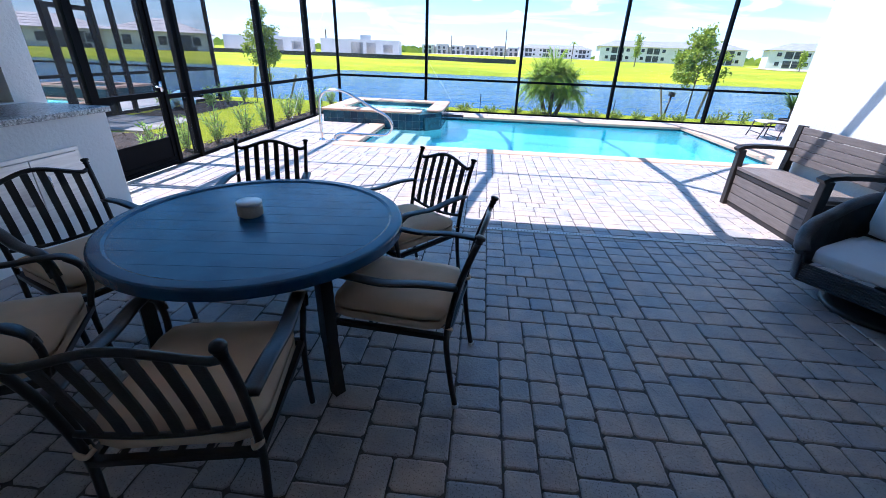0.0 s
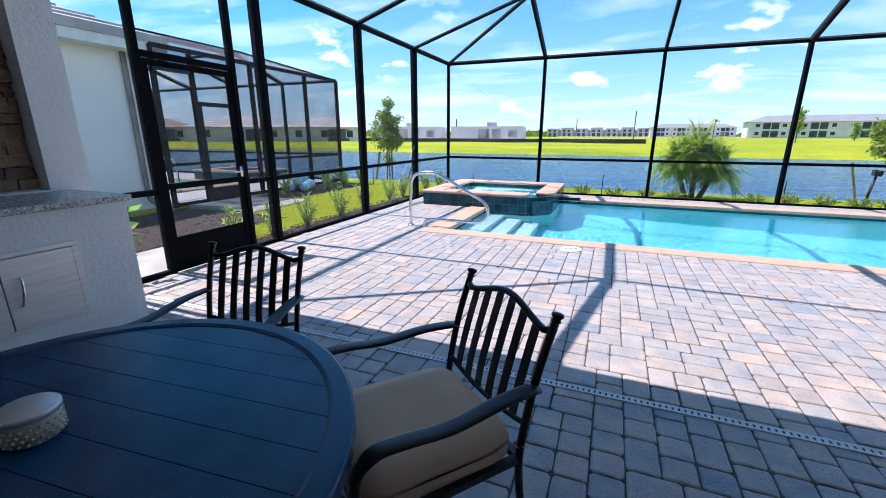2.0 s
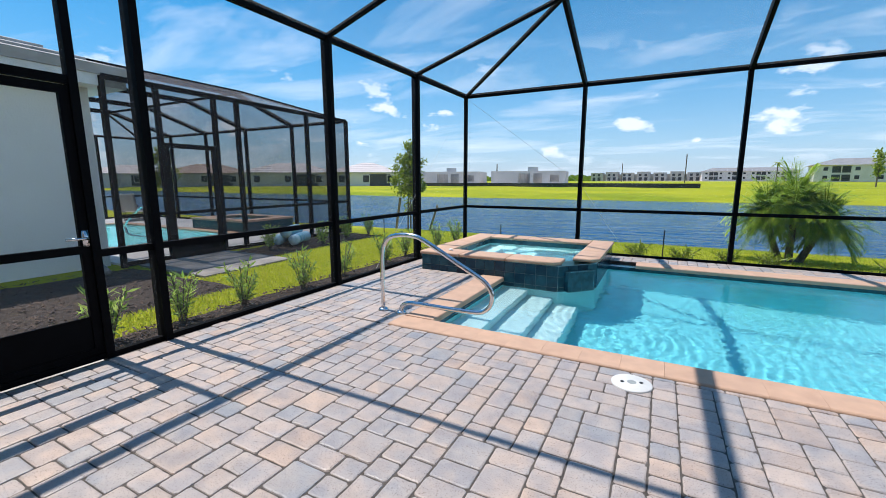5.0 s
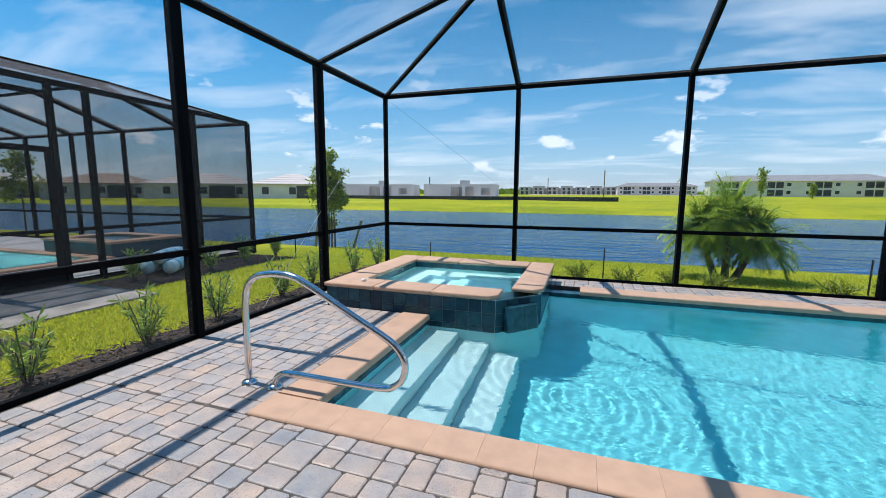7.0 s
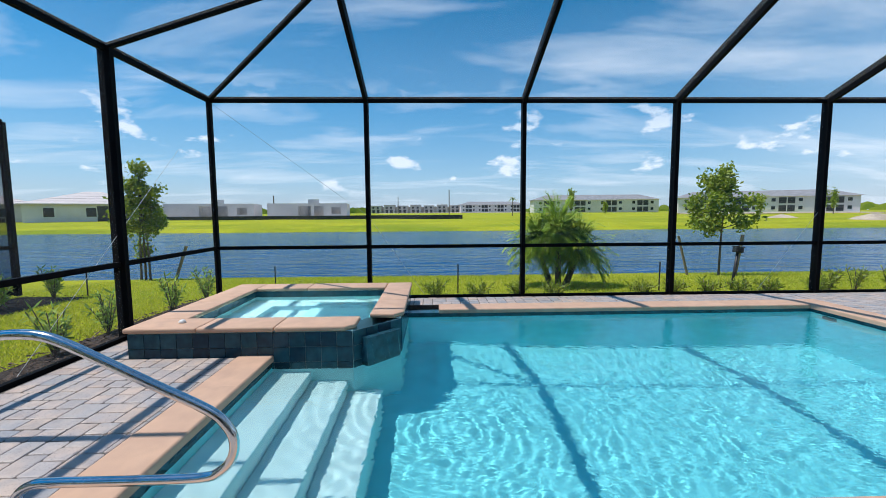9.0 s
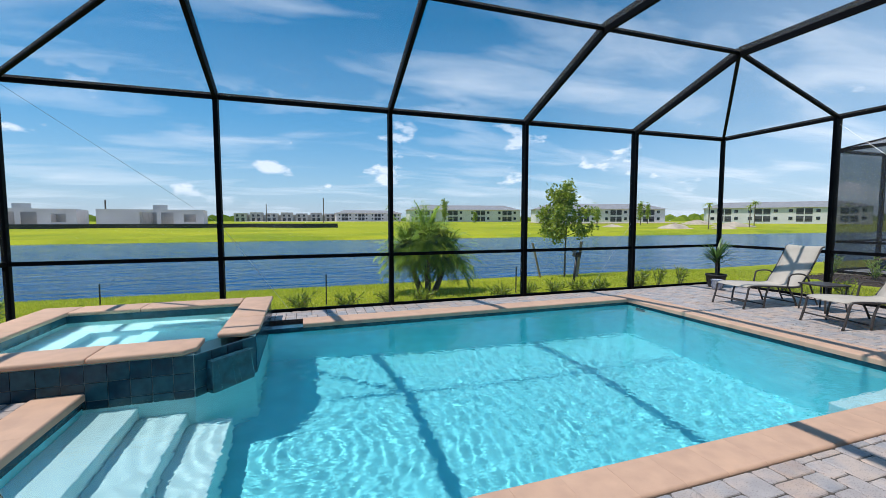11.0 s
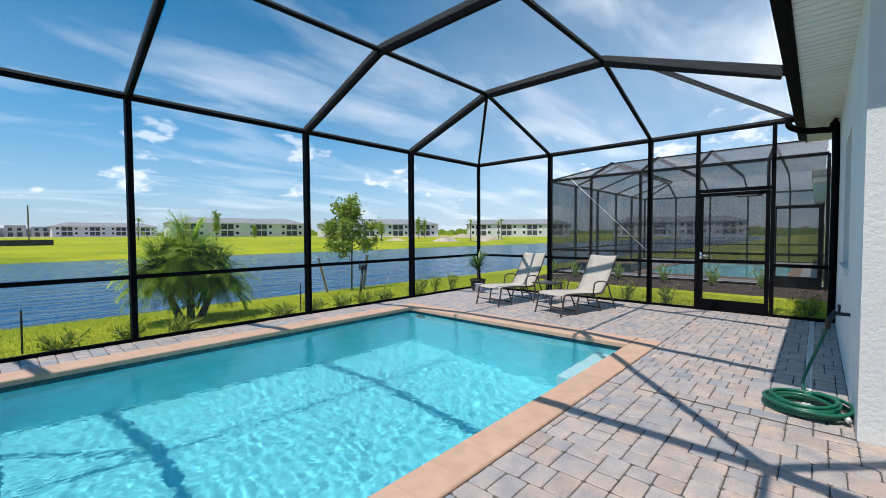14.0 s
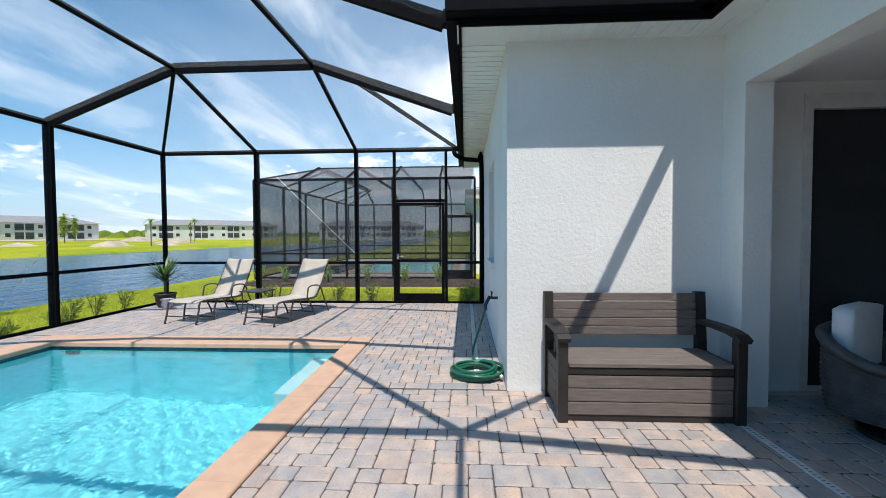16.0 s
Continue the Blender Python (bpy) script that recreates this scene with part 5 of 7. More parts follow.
# ---- swivel chair in the covered patio ----
def wicker_chair(m):
    c = thing("wicker_swivel_chair", "grey woven wicker swivel chair with pale grey cushions", "armchair")
    # front +x; woven bands round a rounded shell
    def shell_outline(z):
        k = 1.0 - 0.10 * (0.42 - min(z, 0.42)) / 0.42
        pts = []
        for i in range(25):
            a = radians(40 + 280 * i / 24)
            ca, sa = math.cos(a), math.sin(a)
            pts.append(Vector((0.02 + 0.43 * k * math.copysign(abs(ca) ** 0.6, ca), 0.43 * k * math.copysign(abs(sa) ** 0.6, sa), z)))
        return pts
    def top_at(i):
        a = radians(40 + 280 * i / 24)
        back = max(0, (0.766 - math.cos(a)) / 1.766)
        return 0.43 + 0.38 * back
    bm = bmesh.new()
    rows = 30
    grid_o = []
    for r in range(rows + 1):
        ring = []
        for i in range(25):
            z = 0.2 + (top_at(i) - 0.2) * r / rows
            p = shell_outline(z)[i]
            n = Vector((p.x - 0.02, p.y, 0)).normalized()
            ring.append((p, n))
        grid_o.append(ring)
    # strands, over and under the stakes
    for r in range(rows):
        pts = []
        for i in range(25):
            p, n = grid_o[r][i]
            pts.append(p + n * (0.006 if (i + r) % 2 else -0.002))
        tube(bm, pts, 0.0098, 5)
    part("woven_shell", bm, wicker, c, "", True)
    bm = bmesh.new()
    inner = [[bm.verts.new(p - n * 0.012) for p, n in ring] for ring in (grid_o[0], grid_o[10], grid_o[20], grid_o[30])]
    for a, b in zip(inner, inner[1:]):
        for i in range(24):
            bm.faces.new((a[i], a[i + 1], b[i + 1], b[i]))
    part("shell_lining", bm, wicker, c)
    bm = bmesh.new()
    tube(bm, [p for p, n in grid_o[rows]], 0.042, 10)
    part("rolled_arm", bm, wicker, c, "rolled wicker edge", True)
    for r in range(8):
        bm = bmesh.new()
        tube(bm, [(0.36 + 0.004 * ((k + r) % 2), -0.33 + 0.66 * k / 24, 0.20 + r * 0.019) for k in range(25)], 0.0098, 5)
        part("strand", bm, wicker, c, "", True)
    for name, box, lab in (("seat_cushion", (-0.30, 0.37, -0.31, 0.31, 0.345, 0.475), "pale grey seat cushion"), ("back_cushion", (-0.36, -0.2, -0.28, 0.28, 0.475, 1.02), "pale grey back cushion")):
        bm = bmesh.new()
        quad_box(bm, *box)
        bmesh.ops.subdivide_edges(bm, edges=bm.edges[:], cuts=4, use_grid_fill=True)
        cx, cy, cz = [(box[2 * i] + box[2 * i + 1]) / 2 for i in range(3)]
        for v in bm.verts:
            u = [(v.co[i] - (cx, cy, cz)[i]) / ((box[2 * i + 1] - box[2 * i]) / 2) for i in range(3)]
            e = sorted(abs(q) for q in u)
            pinch = max(0, e[1] - 0.6) / 0.4
            for i in range(3):
                v.co[i] -= u[i] * 0.022 * pinch
        part(name, bm, grey_cushion, c, lab, True)
    bm = bmesh.new()
    lathe(bm, [(0.27, 0.0), (0.285, 0.02), (0.27, 0.05), (0.20, 0.06), (0.06, 0.07), (0.05, 0.2)], 28)
    part("swivel_base", bm, bronze_sun, c, "dark metal ring base", True)
    c.matrix_world = m


wicker_chair(pose(2.90, 2.98, 0, 0, 0, 212) @ Matrix.Diagonal((1.06, 1.06, 0.87, 1)))


# ---- loungers, side table, pot ----
def lounger(m):
    c = thing("sun_lounger", "beige mesh sling sun lounger with raised back", "sun lounger", "loungers by the pool")
    # head towards +x, foot at x = 0
    seat = [(0.0, 0.335), (0.12, 0.36), (0.5, 0.345), (0.9, 0.315), (1.05, 0.325)]
    back = [(1.05, 0.325), (1.22, 0.56), (1.36, 0.80), (1.44, 0.945), (1.50, 0.965)]
    for s in (-1, 1):
        bm = bmesh.new()
        tube(bm, smooth_path([(-0.06, s * 0.29, 0.0), (0.0, s * 0.29, 0.2), (0.03, s * 0.29, 0.33)] + [(x, s * 0.29, z) for x, z in seat[1:]], 4), 0.015, 8)
        part("side_rail", bm, lounge_frame, c, "", True)
        bm = bmesh.new()
        tube(bm, smooth_path([(x, s * 0.285, z) for x, z in back], 4), 0.013, 8)
        part("back_rail", bm, lounge_frame, c, "", True)
        bm = bmesh.new()
        tube(bm, smooth_path([(1.42, s * 0.29, 0.0), (1.27, s * 0.29, 0.28), (1.18, s * 0.29, 0.47), (1.05, s * 0.29, 0.53), (0.84, s * 0.29, 0.52), (0.80, s * 0.29, 0.44), (0.78, s * 0.29, 0.33)], 4), 0.013, 8)
        part("armrest", bm, lounge_frame, c, "", True)
        bm = bmesh.new()
        tube(bm, smooth_path([(0.42, s * 0.29, 0.34), (0.36, s * 0.29, 0.2), (0.33, s * 0.29, 0.0)], 4), 0.014, 8)
        part("leg", bm, lounge_frame, c, "", True)
        bm = bmesh.new()
        tube(bm, smooth_path([(0.80, s * 0.29, 0.32), (0.92, s * 0.29, 0.15), (0.99, s * 0.29, 0.0)], 4), 0.014, 8)
        part("leg", bm, lounge_frame, c, "", True)
    for x, z in ((-0.03, 0.12), (0.33, 0.06), (1.37, 0.09), (0.97, 0.06)):
        bm = bmesh.new()
        tube(bm, [(x, -0.29, z), (x, 0.29, z)], 0.011, 8)
        part("stretcher", bm, lounge_frame, c, "", True)
    for name, line in (("seat_sling", seat), ("back_sling", back)):
        pts = smooth_path([(x, 0, z) for x, z in line], 4)
        bm = bmesh.new()
        rows = []
        for p in pts:
            rows.append([bm.verts.new((p.x, y, p.z + 0.008 - 0.012 * (1 - (y / 0.27) ** 2) + h)) for h in (0, 0.006) for y in (-0.28, -0.14, 0, 0.14, 0.28)])
        for a, b in zip(rows, rows[1:]):
            for k in range(4):
                bm.faces.new((a[k], a[k + 1], b[k + 1], b[k]))
                bm.faces.new((a[5 + k + 1], a[5 + k], b[5 + k], b[5 + k + 1]))
            bm.faces.new((a[0], b[0], b[5], a[5]))
            bm.faces.new((a[4], a[9], b[9], b[4]))
        bmesh.ops.recalc_face_normals(bm, faces=bm.faces)
        part(name, bm, sling, c, "", True)
    c.matrix_world = m
    return c


l1 = lounger(pose(6.38, 10.63, 0, 0, 0, -7))
copy_thing(l1, pose(6.30, 9.28, 0, 0, 0, -15))
copy_thing(l1, pose(-17.2, 12.2, -0.06, 0, 0, 165))


def side_table(x, y):
    t = thing("side_table", "small square bronze metal side table between the loungers", "side table")
    quick("top", lounge_frame, t, [(-0.22, 0.22, -0.22, 0.22, 0.40, 0.425)], 0.006)
    for sx in (-1, 1):
        for sy in (-1, 1):
            bm = bmesh.new()
            tube(bm, smooth_path([(sx * 0.2, sy * 0.2, 0.0), (sx * 0.18, sy * 0.18, 0.2), (sx * 0.185, sy * 0.185, 0.40)], 3), 0.012, 8)
            part("leg", bm, lounge_frame, t, "", True)
    t.matrix_world = pose(x, y, 0, 0, 0, -10)


side_table(7.35, 9.88)


def blade_leaf(verts, faces, base, direction, length, width, droop, n=5):
    """A strap leaf that arches over."""
    d = Vector(direction).normalized()
    side = d.cross(Vector((0, 0, 1)))
    side = side.normalized() if side.length > 1e-3 else Vector((1, 0, 0))
    o = len(verts)
    p = Vector(base)
    step = length / n
    for i in range(n + 1):
        w = width * (1 - (i / n) ** 1.6) * (0.5 + 0.5 * min(1, i * 2 / n)) + 0.0008
        verts.append(tuple(p - side * w)); verts.append(tuple(p + side * w))
        d = (d + Vector((0, 0, -droop / n))).normalized()
        p = p + d * step
    for i in range(n):
        faces.append((o + 2 * i, o + 2 * i + 1, o + 2 * i + 3, o + 2 * i + 2))


def potted_plant(x, y):
    p = thing("potted_plant", "spiky green cane plant in a dark brown pot", "potted plant")
    rnd = random.Random(4)
    bm = bmesh.new()
    lathe(bm, [(0.12, 0.0), (0.135, 0.02), (0.17, 0.13), (0.185, 0.24), (0.20, 0.245), (0.20, 0.28), (0.178, 0.28), (0.165, 0.24), (0.0, 0.235)], 24)
    part("pot", bm, resin_dark, p, "dark brown rimmed pot", True)
    bm = bmesh.new()
    tube(bm, smooth_path([(0, 0, 0.22), (0.012, 0.0, 0.42), (0.0, 0.01, 0.60)], 3), 0.028, 8)
    part("stem", bm, bark_mat, p, "", True)
    verts, faces = [], []
    for k in range(70):
        a = rnd.uniform(0, 6.28)
        up = rnd.uniform(0.1, 2.4)
        blade_leaf(verts, faces, (0.01 * math.cos(a), 0.01 * math.sin(a), rnd.uniform(0.48, 0.66)), (math.cos(a), math.sin(a), up), rnd.uniform(0.36, 0.58), 0.028, rnd.uniform(0.4, 1.2))
    joined("leaves", verts, faces, cane_leaf, kind="stuff", parent=p)
    p.matrix_world = pose(x, y, 0.0)


def flower_pot(x, y):
    p = thing("flower_pot", "small white ceramic pot with blue painted flowers", "flower pot")
    bm = bmesh.new()
    lathe(bm, [(0.07, 0.0), (0.08, 0.01), (0.105, 0.10), (0.10, 0.17), (0.112, 0.19), (0.112, 0.205), (0.095, 0.205), (0.088, 0.17), (0.0, 0.165)], 22)
    part("bowl", bm, ceramic, p, "", True)
    p.matrix_world = pose(x, y, 0.0)


flower_pot(7.66, 11.86)
potted_plant(7.93, 12.1)


# ---- hose and tap by the wing wall ----
def hose_and_tap():
    rnd = random.Random(8)
    h = thing("garden_hose", "coiled green garden hose lying on the paving", "hose")
    pts = []
    turns, cx, cy = 9, 4.09, 5.93
    for i in range(turns * 20):
        a = 2 * math.pi * i / 20
        lap = i / 20
        r = 0.205 + 0.035 * math.sin(lap * 2.1) + 0.012 * math.sin(a * 0.37)
        pts.append((cx + r * math.cos(a) + 0.02 * math.sin(lap * 3), cy + r * 1.05 * math.sin(a) + 0.02 * math.cos(lap * 2.3), 0.014 + 0.017 * (lap % 5.0) + 0.006 * math.sin(a * 2 + lap)))
    pts += smooth_path([pts[-1], (4.25, 5.84, 0.05), (4.45, 5.92, 0.03), (4.75, 5.95, 0.06), (4.82, 5.86, 0.35), (4.78, 5.80, 0.56)], 6)[1:]
    bm = bmesh.new()
    tube(bm, pts, 0.0135, 8)
    part("hose_tube", bm, green_hose, h, "", True)
    bm = bmesh.new()
    tube(bm, [(3.97, 5.70, 0.05), (3.90, 5.69, 0.045)], 0.02, 10)
    part("coupling", bm, steel, h, "metal hose coupling", True)
    t = thing("garden_tap", "dark outdoor tap with valve on the stucco wall", "tap")
    bm = bmesh.new()
    tube(bm, [(4.78, WY, 0.68), (4.78, WY + 0.09, 0.68)], 0.016, 8)
    tube(bm, [(4.78, WY + 0.09, 0.70), (4.78, WY + 0.14, 0.60), (4.78, WY + 0.14, 0.54)], 0.02, 8)
    part("spout", bm, bronze_sun, t, "", True)
    bm = bmesh.new()
    tube(bm, [(4.72, WY + 0.07, 0.745), (4.84, WY + 0.07, 0.745)], 0.012, 8)
    tube(bm, [(4.78, WY + 0.07, 0.68), (4.78, WY + 0.07, 0.745)], 0.009, 8)
    part("valve_handle", bm, black_plastic, t, "", True)


hose_and_tap()
# ---- ground and lake ----
def ground_height(x, y):
    if y < 12.6:
        return -0.10
    if y < 52:
        t = (y - 12.6)
        if t < 3.5:
            return -0.10 - 0.06 * t
        if t < 9:
            return -0.31 - 0.12 * (t - 3.5)
        if y < 48:
            return -1.3
        return -1.3 + (y - 48) * 0.25
    if y < 62:
        return -0.3 + (y - 52) * 0.055
    return 0.25 + min(1.0, (y - 62) / 90) * 0.9


def ground():
    xs = [-2500, -900, -400, -200, -120] + sorted([x for x in range(-90, 100, 3)] + [-4.1, -3.97, 8.55, 8.7]) + [120, 200, 400, 900, 2500]
    ys = [-2500, -500, -100, -30, -10, 0, 4, 8, 12.5, 12.6, 13.5, 14.5, 16, 17, 18, 19, 20, 21.6, 30, 40, 48, 49, 50, 51, 52, 54, 58, 62, 75, 90, 110, 150, 250, 500, 1200, 3000]
    verts, faces = [], []
    for y in ys:
        for x in xs:
            z = ground_height(x, y)
            if 16 < y < 60 and abs(x) < 100:
                z += 0.08 * noise.noise((x * 0.13, y * 0.2, 0))
            if -8 < x < 12.5 and -10 <= y <= 12.52:
                z = -2.7 if -4.0 < x < 8.6 and y < 12.6 else -0.12
            verts.append((x, y, z))
    w = len(xs)
    for j in range(len(ys) - 1):
        for i in range(w - 1):
            faces.append((j * w + i, j * w + i + 1, (j + 1) * w + i + 1, (j + 1) * w + i))
    ob = joined("ground", verts, faces, grass_mat, "mown green lawn running down to the lake", "lawn", "structure")
    bm = bmesh.new()
    panel(bm, ((-400, 17, -0.62), (300, 17, -0.62), (300, 53, -0.62), (-400, 53, -0.62)))
    solid("lake", bm, lake_water, "blue lake with small wind ripples", "lake", "structure")


ground()
# ---- planting ----
def mulch_beds():
    rnd = random.Random(21)
    beds = [("left", -4.66, -3.99, 5.69, 13.3), ("back", -3.9, 9.2, 12.62, 13.0), ("right", 8.58, 9.35, 5.7, 12.6), ("next", -8.2, -6.9, 9.75, 13.7), ("side", -8.15, -5.3, 3.6, 7.85), ("far_right", 12.1, 14.05, 5.5, 13.4)]
    for name, x0, x1, y0, y1 in beds:
        nx, ny = int((x1 - x0) / 0.16) + 1, int((y1 - y0) / 0.16) + 1
        verts, faces = [], []
        for j in range(ny + 1):
            for i in range(nx + 1):
                u, v = i / nx, j / ny
                edge = min(u, 1 - u, v, 1 - v)
                x, y = x0 + (x1 - x0) * u, y0 + (y1 - y0) * v
                wob = 0.10 * noise.noise((x * 2.3, y * 2.3, 3)) * (1 if edge < 0.15 else 0)
                z = ground_height(x, y) + (-0.02 if edge == 0 else 0.035 + 0.025 * noise.noise((x * 4, y * 4, 1)))
                xx = x + (wob if not (name == "left" and u > 0.9) else 0)
                yy = y + (wob if not (name == "back" and v < 0.1) else 0)
                verts.append((xx, yy, z))
        for j in range(ny):
            for i in range(nx):
                a = j * (nx + 1) + i
                faces.append((a, a + 1, a + nx + 2, a + nx + 1))
        bed = joined("mulch_bed", verts, faces, mulch_mat, "bed of dark bark mulch beside the enclosure", "mulch bed", "structure")
        cv, cf = [], []
        for _ in range(int((x1 - x0) * (y1 - y0) * (220 if name in ("left", "back") else 90))):
            x, y = rnd.uniform(x0 + .05, x1 - .05), rnd.uniform(y0 + .05, y1 - .05)
            z = ground_height(x, y) + 0.045 + rnd.uniform(0, 0.02)
            m = Matrix.Translation((x, y, z)) @ Euler((rnd.uniform(-.5, .5), rnd.uniform(-.5, .5), rnd.uniform(0, 6.3))).to_matrix().to_4x4()
            l, w = rnd.uniform(0.012, 0.04), rnd.uniform(0.006, 0.014)
            o = len(cv)
            cv += [tuple(m @ Vector(p)) for p in ((-l, -w, 0), (l, -w * .7, 0.004), (l, w, 0), (-l, w * .8, 0.005))]
            cf.append((o, o + 1, o + 2, o + 3))
        joined("bark_chips", cv, cf, chip_mat, kind="stuff", parent=bed)


mulch_beds()


def lawn_blades():
    rnd = random.Random(31)
    verts, faces = [], []
    def scatter(x0, x1, y0, y1, count, h):
        for _ in range(count):
            x, y = rnd.uniform(x0, x1), rnd.uniform(y0, y1)
            z = ground_height(x, y) - 0.01
            a = rnd.uniform(0, 6.28)
            hh = h * rnd.uniform(0.6, 1.3)
            w = 0.012
            dx, dy = math.cos(a) * w, math.sin(a) * w
            lx, ly = rnd.uniform(-.03, .03), rnd.uniform(-.03, .03)
            o = len(verts)
            verts.extend(((x - dx, y - dy, z), (x + dx, y + dy, z), (x + lx, y + ly, z + hh)))
            faces.append((o, o + 1, o + 2))
    scatter(-9, 14, 12.95, 16.5, 60000, 0.045)
    scatter(-9, 14, 16.5, 19.6, 30000, 0.055)
    scatter(-5.35, -4.6, 3.5, 7.9, 8000, 0.042)
    scatter(-6.3, -4.6, 7.8, 9.7, 8000, 0.042)
    scatter(-6.9, -4.6, 9.7, 13.3, 14000, 0.042)
    scatter(9.3, 11.4, 5.7, 13.2, 18000, 0.055)
    joined("grass", verts, faces, blade_mat, "short mown yellow-green grass", "grass", "stuff")


lawn_blades()


def leaf_quad(verts, faces, p, d, side, l, w):
    o = len(verts)
    verts.extend((tuple(p), tuple(p + d * l * .5 + side * w), tuple(p + d * l), tuple(p + d * l * .5 - side * w)))
    faces.append((o, o + 1, o + 2, o + 3))


def rand_dir(rnd, up=0.0):
    v = Vector((rnd.gauss(0, 1), rnd.gauss(0, 1), rnd.gauss(0, 1) + up))
    return v.normalized() if v.length > 1e-3 else Vector((0, 0, 1))


def shrub(seed, height, spread, stems, label, mat):
    rnd = random.Random(seed)
    s = thing("shrub", label, "shrub", "planted shrubs")
    verts, faces = [], []
    bm = bmesh.new()
    for k in range(stems):
        a = rnd.uniform(0, 6.28)
        tip = Vector((math.cos(a) * spread * rnd.uniform(.3, 1), math.sin(a) * spread * rnd.uniform(.3, 1), height * rnd.uniform(.6, 1)))
        tube(bm, [(0, 0, -0.05), tip * 0.55 + Vector((0, 0, 0.03)), tip], 0.005, 5)
        for i in range(22):
            t = 0.2 + 0.8 * i / 21
            p = tip * t
            d = (rand_dir(rnd, 0.6) + tip.normalized() * 0.5).normalized()
            side = d.cross(rand_dir(rnd)).normalized()
            leaf_quad(verts, faces, p, d, side, rnd.uniform(0.08, 0.14), rnd.uniform(0.008, 0.014))
    part("stems", bm, bark_mat, s)
    joined("leaves", verts, faces, mat, kind="stuff", parent=s)
    return s


oleander = shrub(41, 0.52, 0.22, 11, "young oleander shrub with narrow green leaves", shrub_mat)
low = shrub(42, 0.30, 0.26, 11, "low green shrub in the mulch bed", leaf_mat)
twig = shrub(43, 0.50, 0.26, 7, "sparse young shrub beside the enclosure", leaf_mat)
rs = random.Random(9)
oleander.matrix_world = pose(-4.45, 5.85, -0.08)
for y in (6.55, 7.3, 8.2, 9.1, 10.1, 11.0, 12.0, 13.0):
    o = copy_thing(oleander, pose(-4.45 + rs.uniform(-.1, .1), y + rs.uniform(-.12, .12), -0.08, 0, 0, rs.uniform(0, 360)))
for x, y in ((-7.5, 10.15), (-7.1, 11.3), (-7.25, 12.3), (-7.3, 13.3), (13.0, 6.9), (13.1, 8.0), (13.0, 9.2), (13.05, 10.5), (13.0, 11.9), (13.1, 12.8)):
    copy_thing(oleander, pose(x, y, -0.08, 0, 0, rs.uniform(0, 360)))
low.matrix_world = pose(-0.4, 12.95, -0.1)
for x in (0.35, 1.1, 1.7, 3.25, 3.9, 4.5, 5.1, 5.6, 6.5):
    copy_thing(low, pose(x, 12.92 + rs.uniform(-.08, .08), -0.12, 0, 0, rs.uniform(0, 360)))
twig.matrix_world = pose(6.75, 12.95, -0.1)
for x, y in ((7.35, 13.05), (7.9, 12.95), (8.95, 9.6), (8.95, 8.9), (8.9, 8.05), (9.0, 10.4), (8.9, 6.0), (8.9, 11.4)):
    copy_thing(twig, pose(x, y, -0.1, 0, 0, rs.uniform(0, 360)))


def flower_bush():
    s = thing("hibiscus", "broad-leaved green hibiscus outside the enclosure", "shrub")
    rnd = random.Random(51)
    verts, faces = [], []
    bm = bmesh.new()
    for k in range(7):
        a = rnd.uniform(0, 6.28)
        tip = Vector((math.cos(a) * 0.22, math.sin(a) * 0.22, rnd.uniform(0.5, 0.95)))
        tube(bm, [(0, 0, -0.05), tip], 0.007, 5)
        for i in range(12):
            p = tip * (0.3 + 0.7 * i / 11)
            d = rand_dir(rnd, 0.3)
            leaf_quad(verts, faces, p, d, d.cross(rand_dir(rnd)).normalized(), rnd.uniform(0.1, 0.17), rnd.uniform(0.035, 0.055))
    part("stems", bm, bark_mat, s)
    joined("leaves", verts, faces, shrub_mat, kind="stuff", parent=s)
    s.matrix_world = pose(-4.28, 4.2, -0.05)


flower_bush()


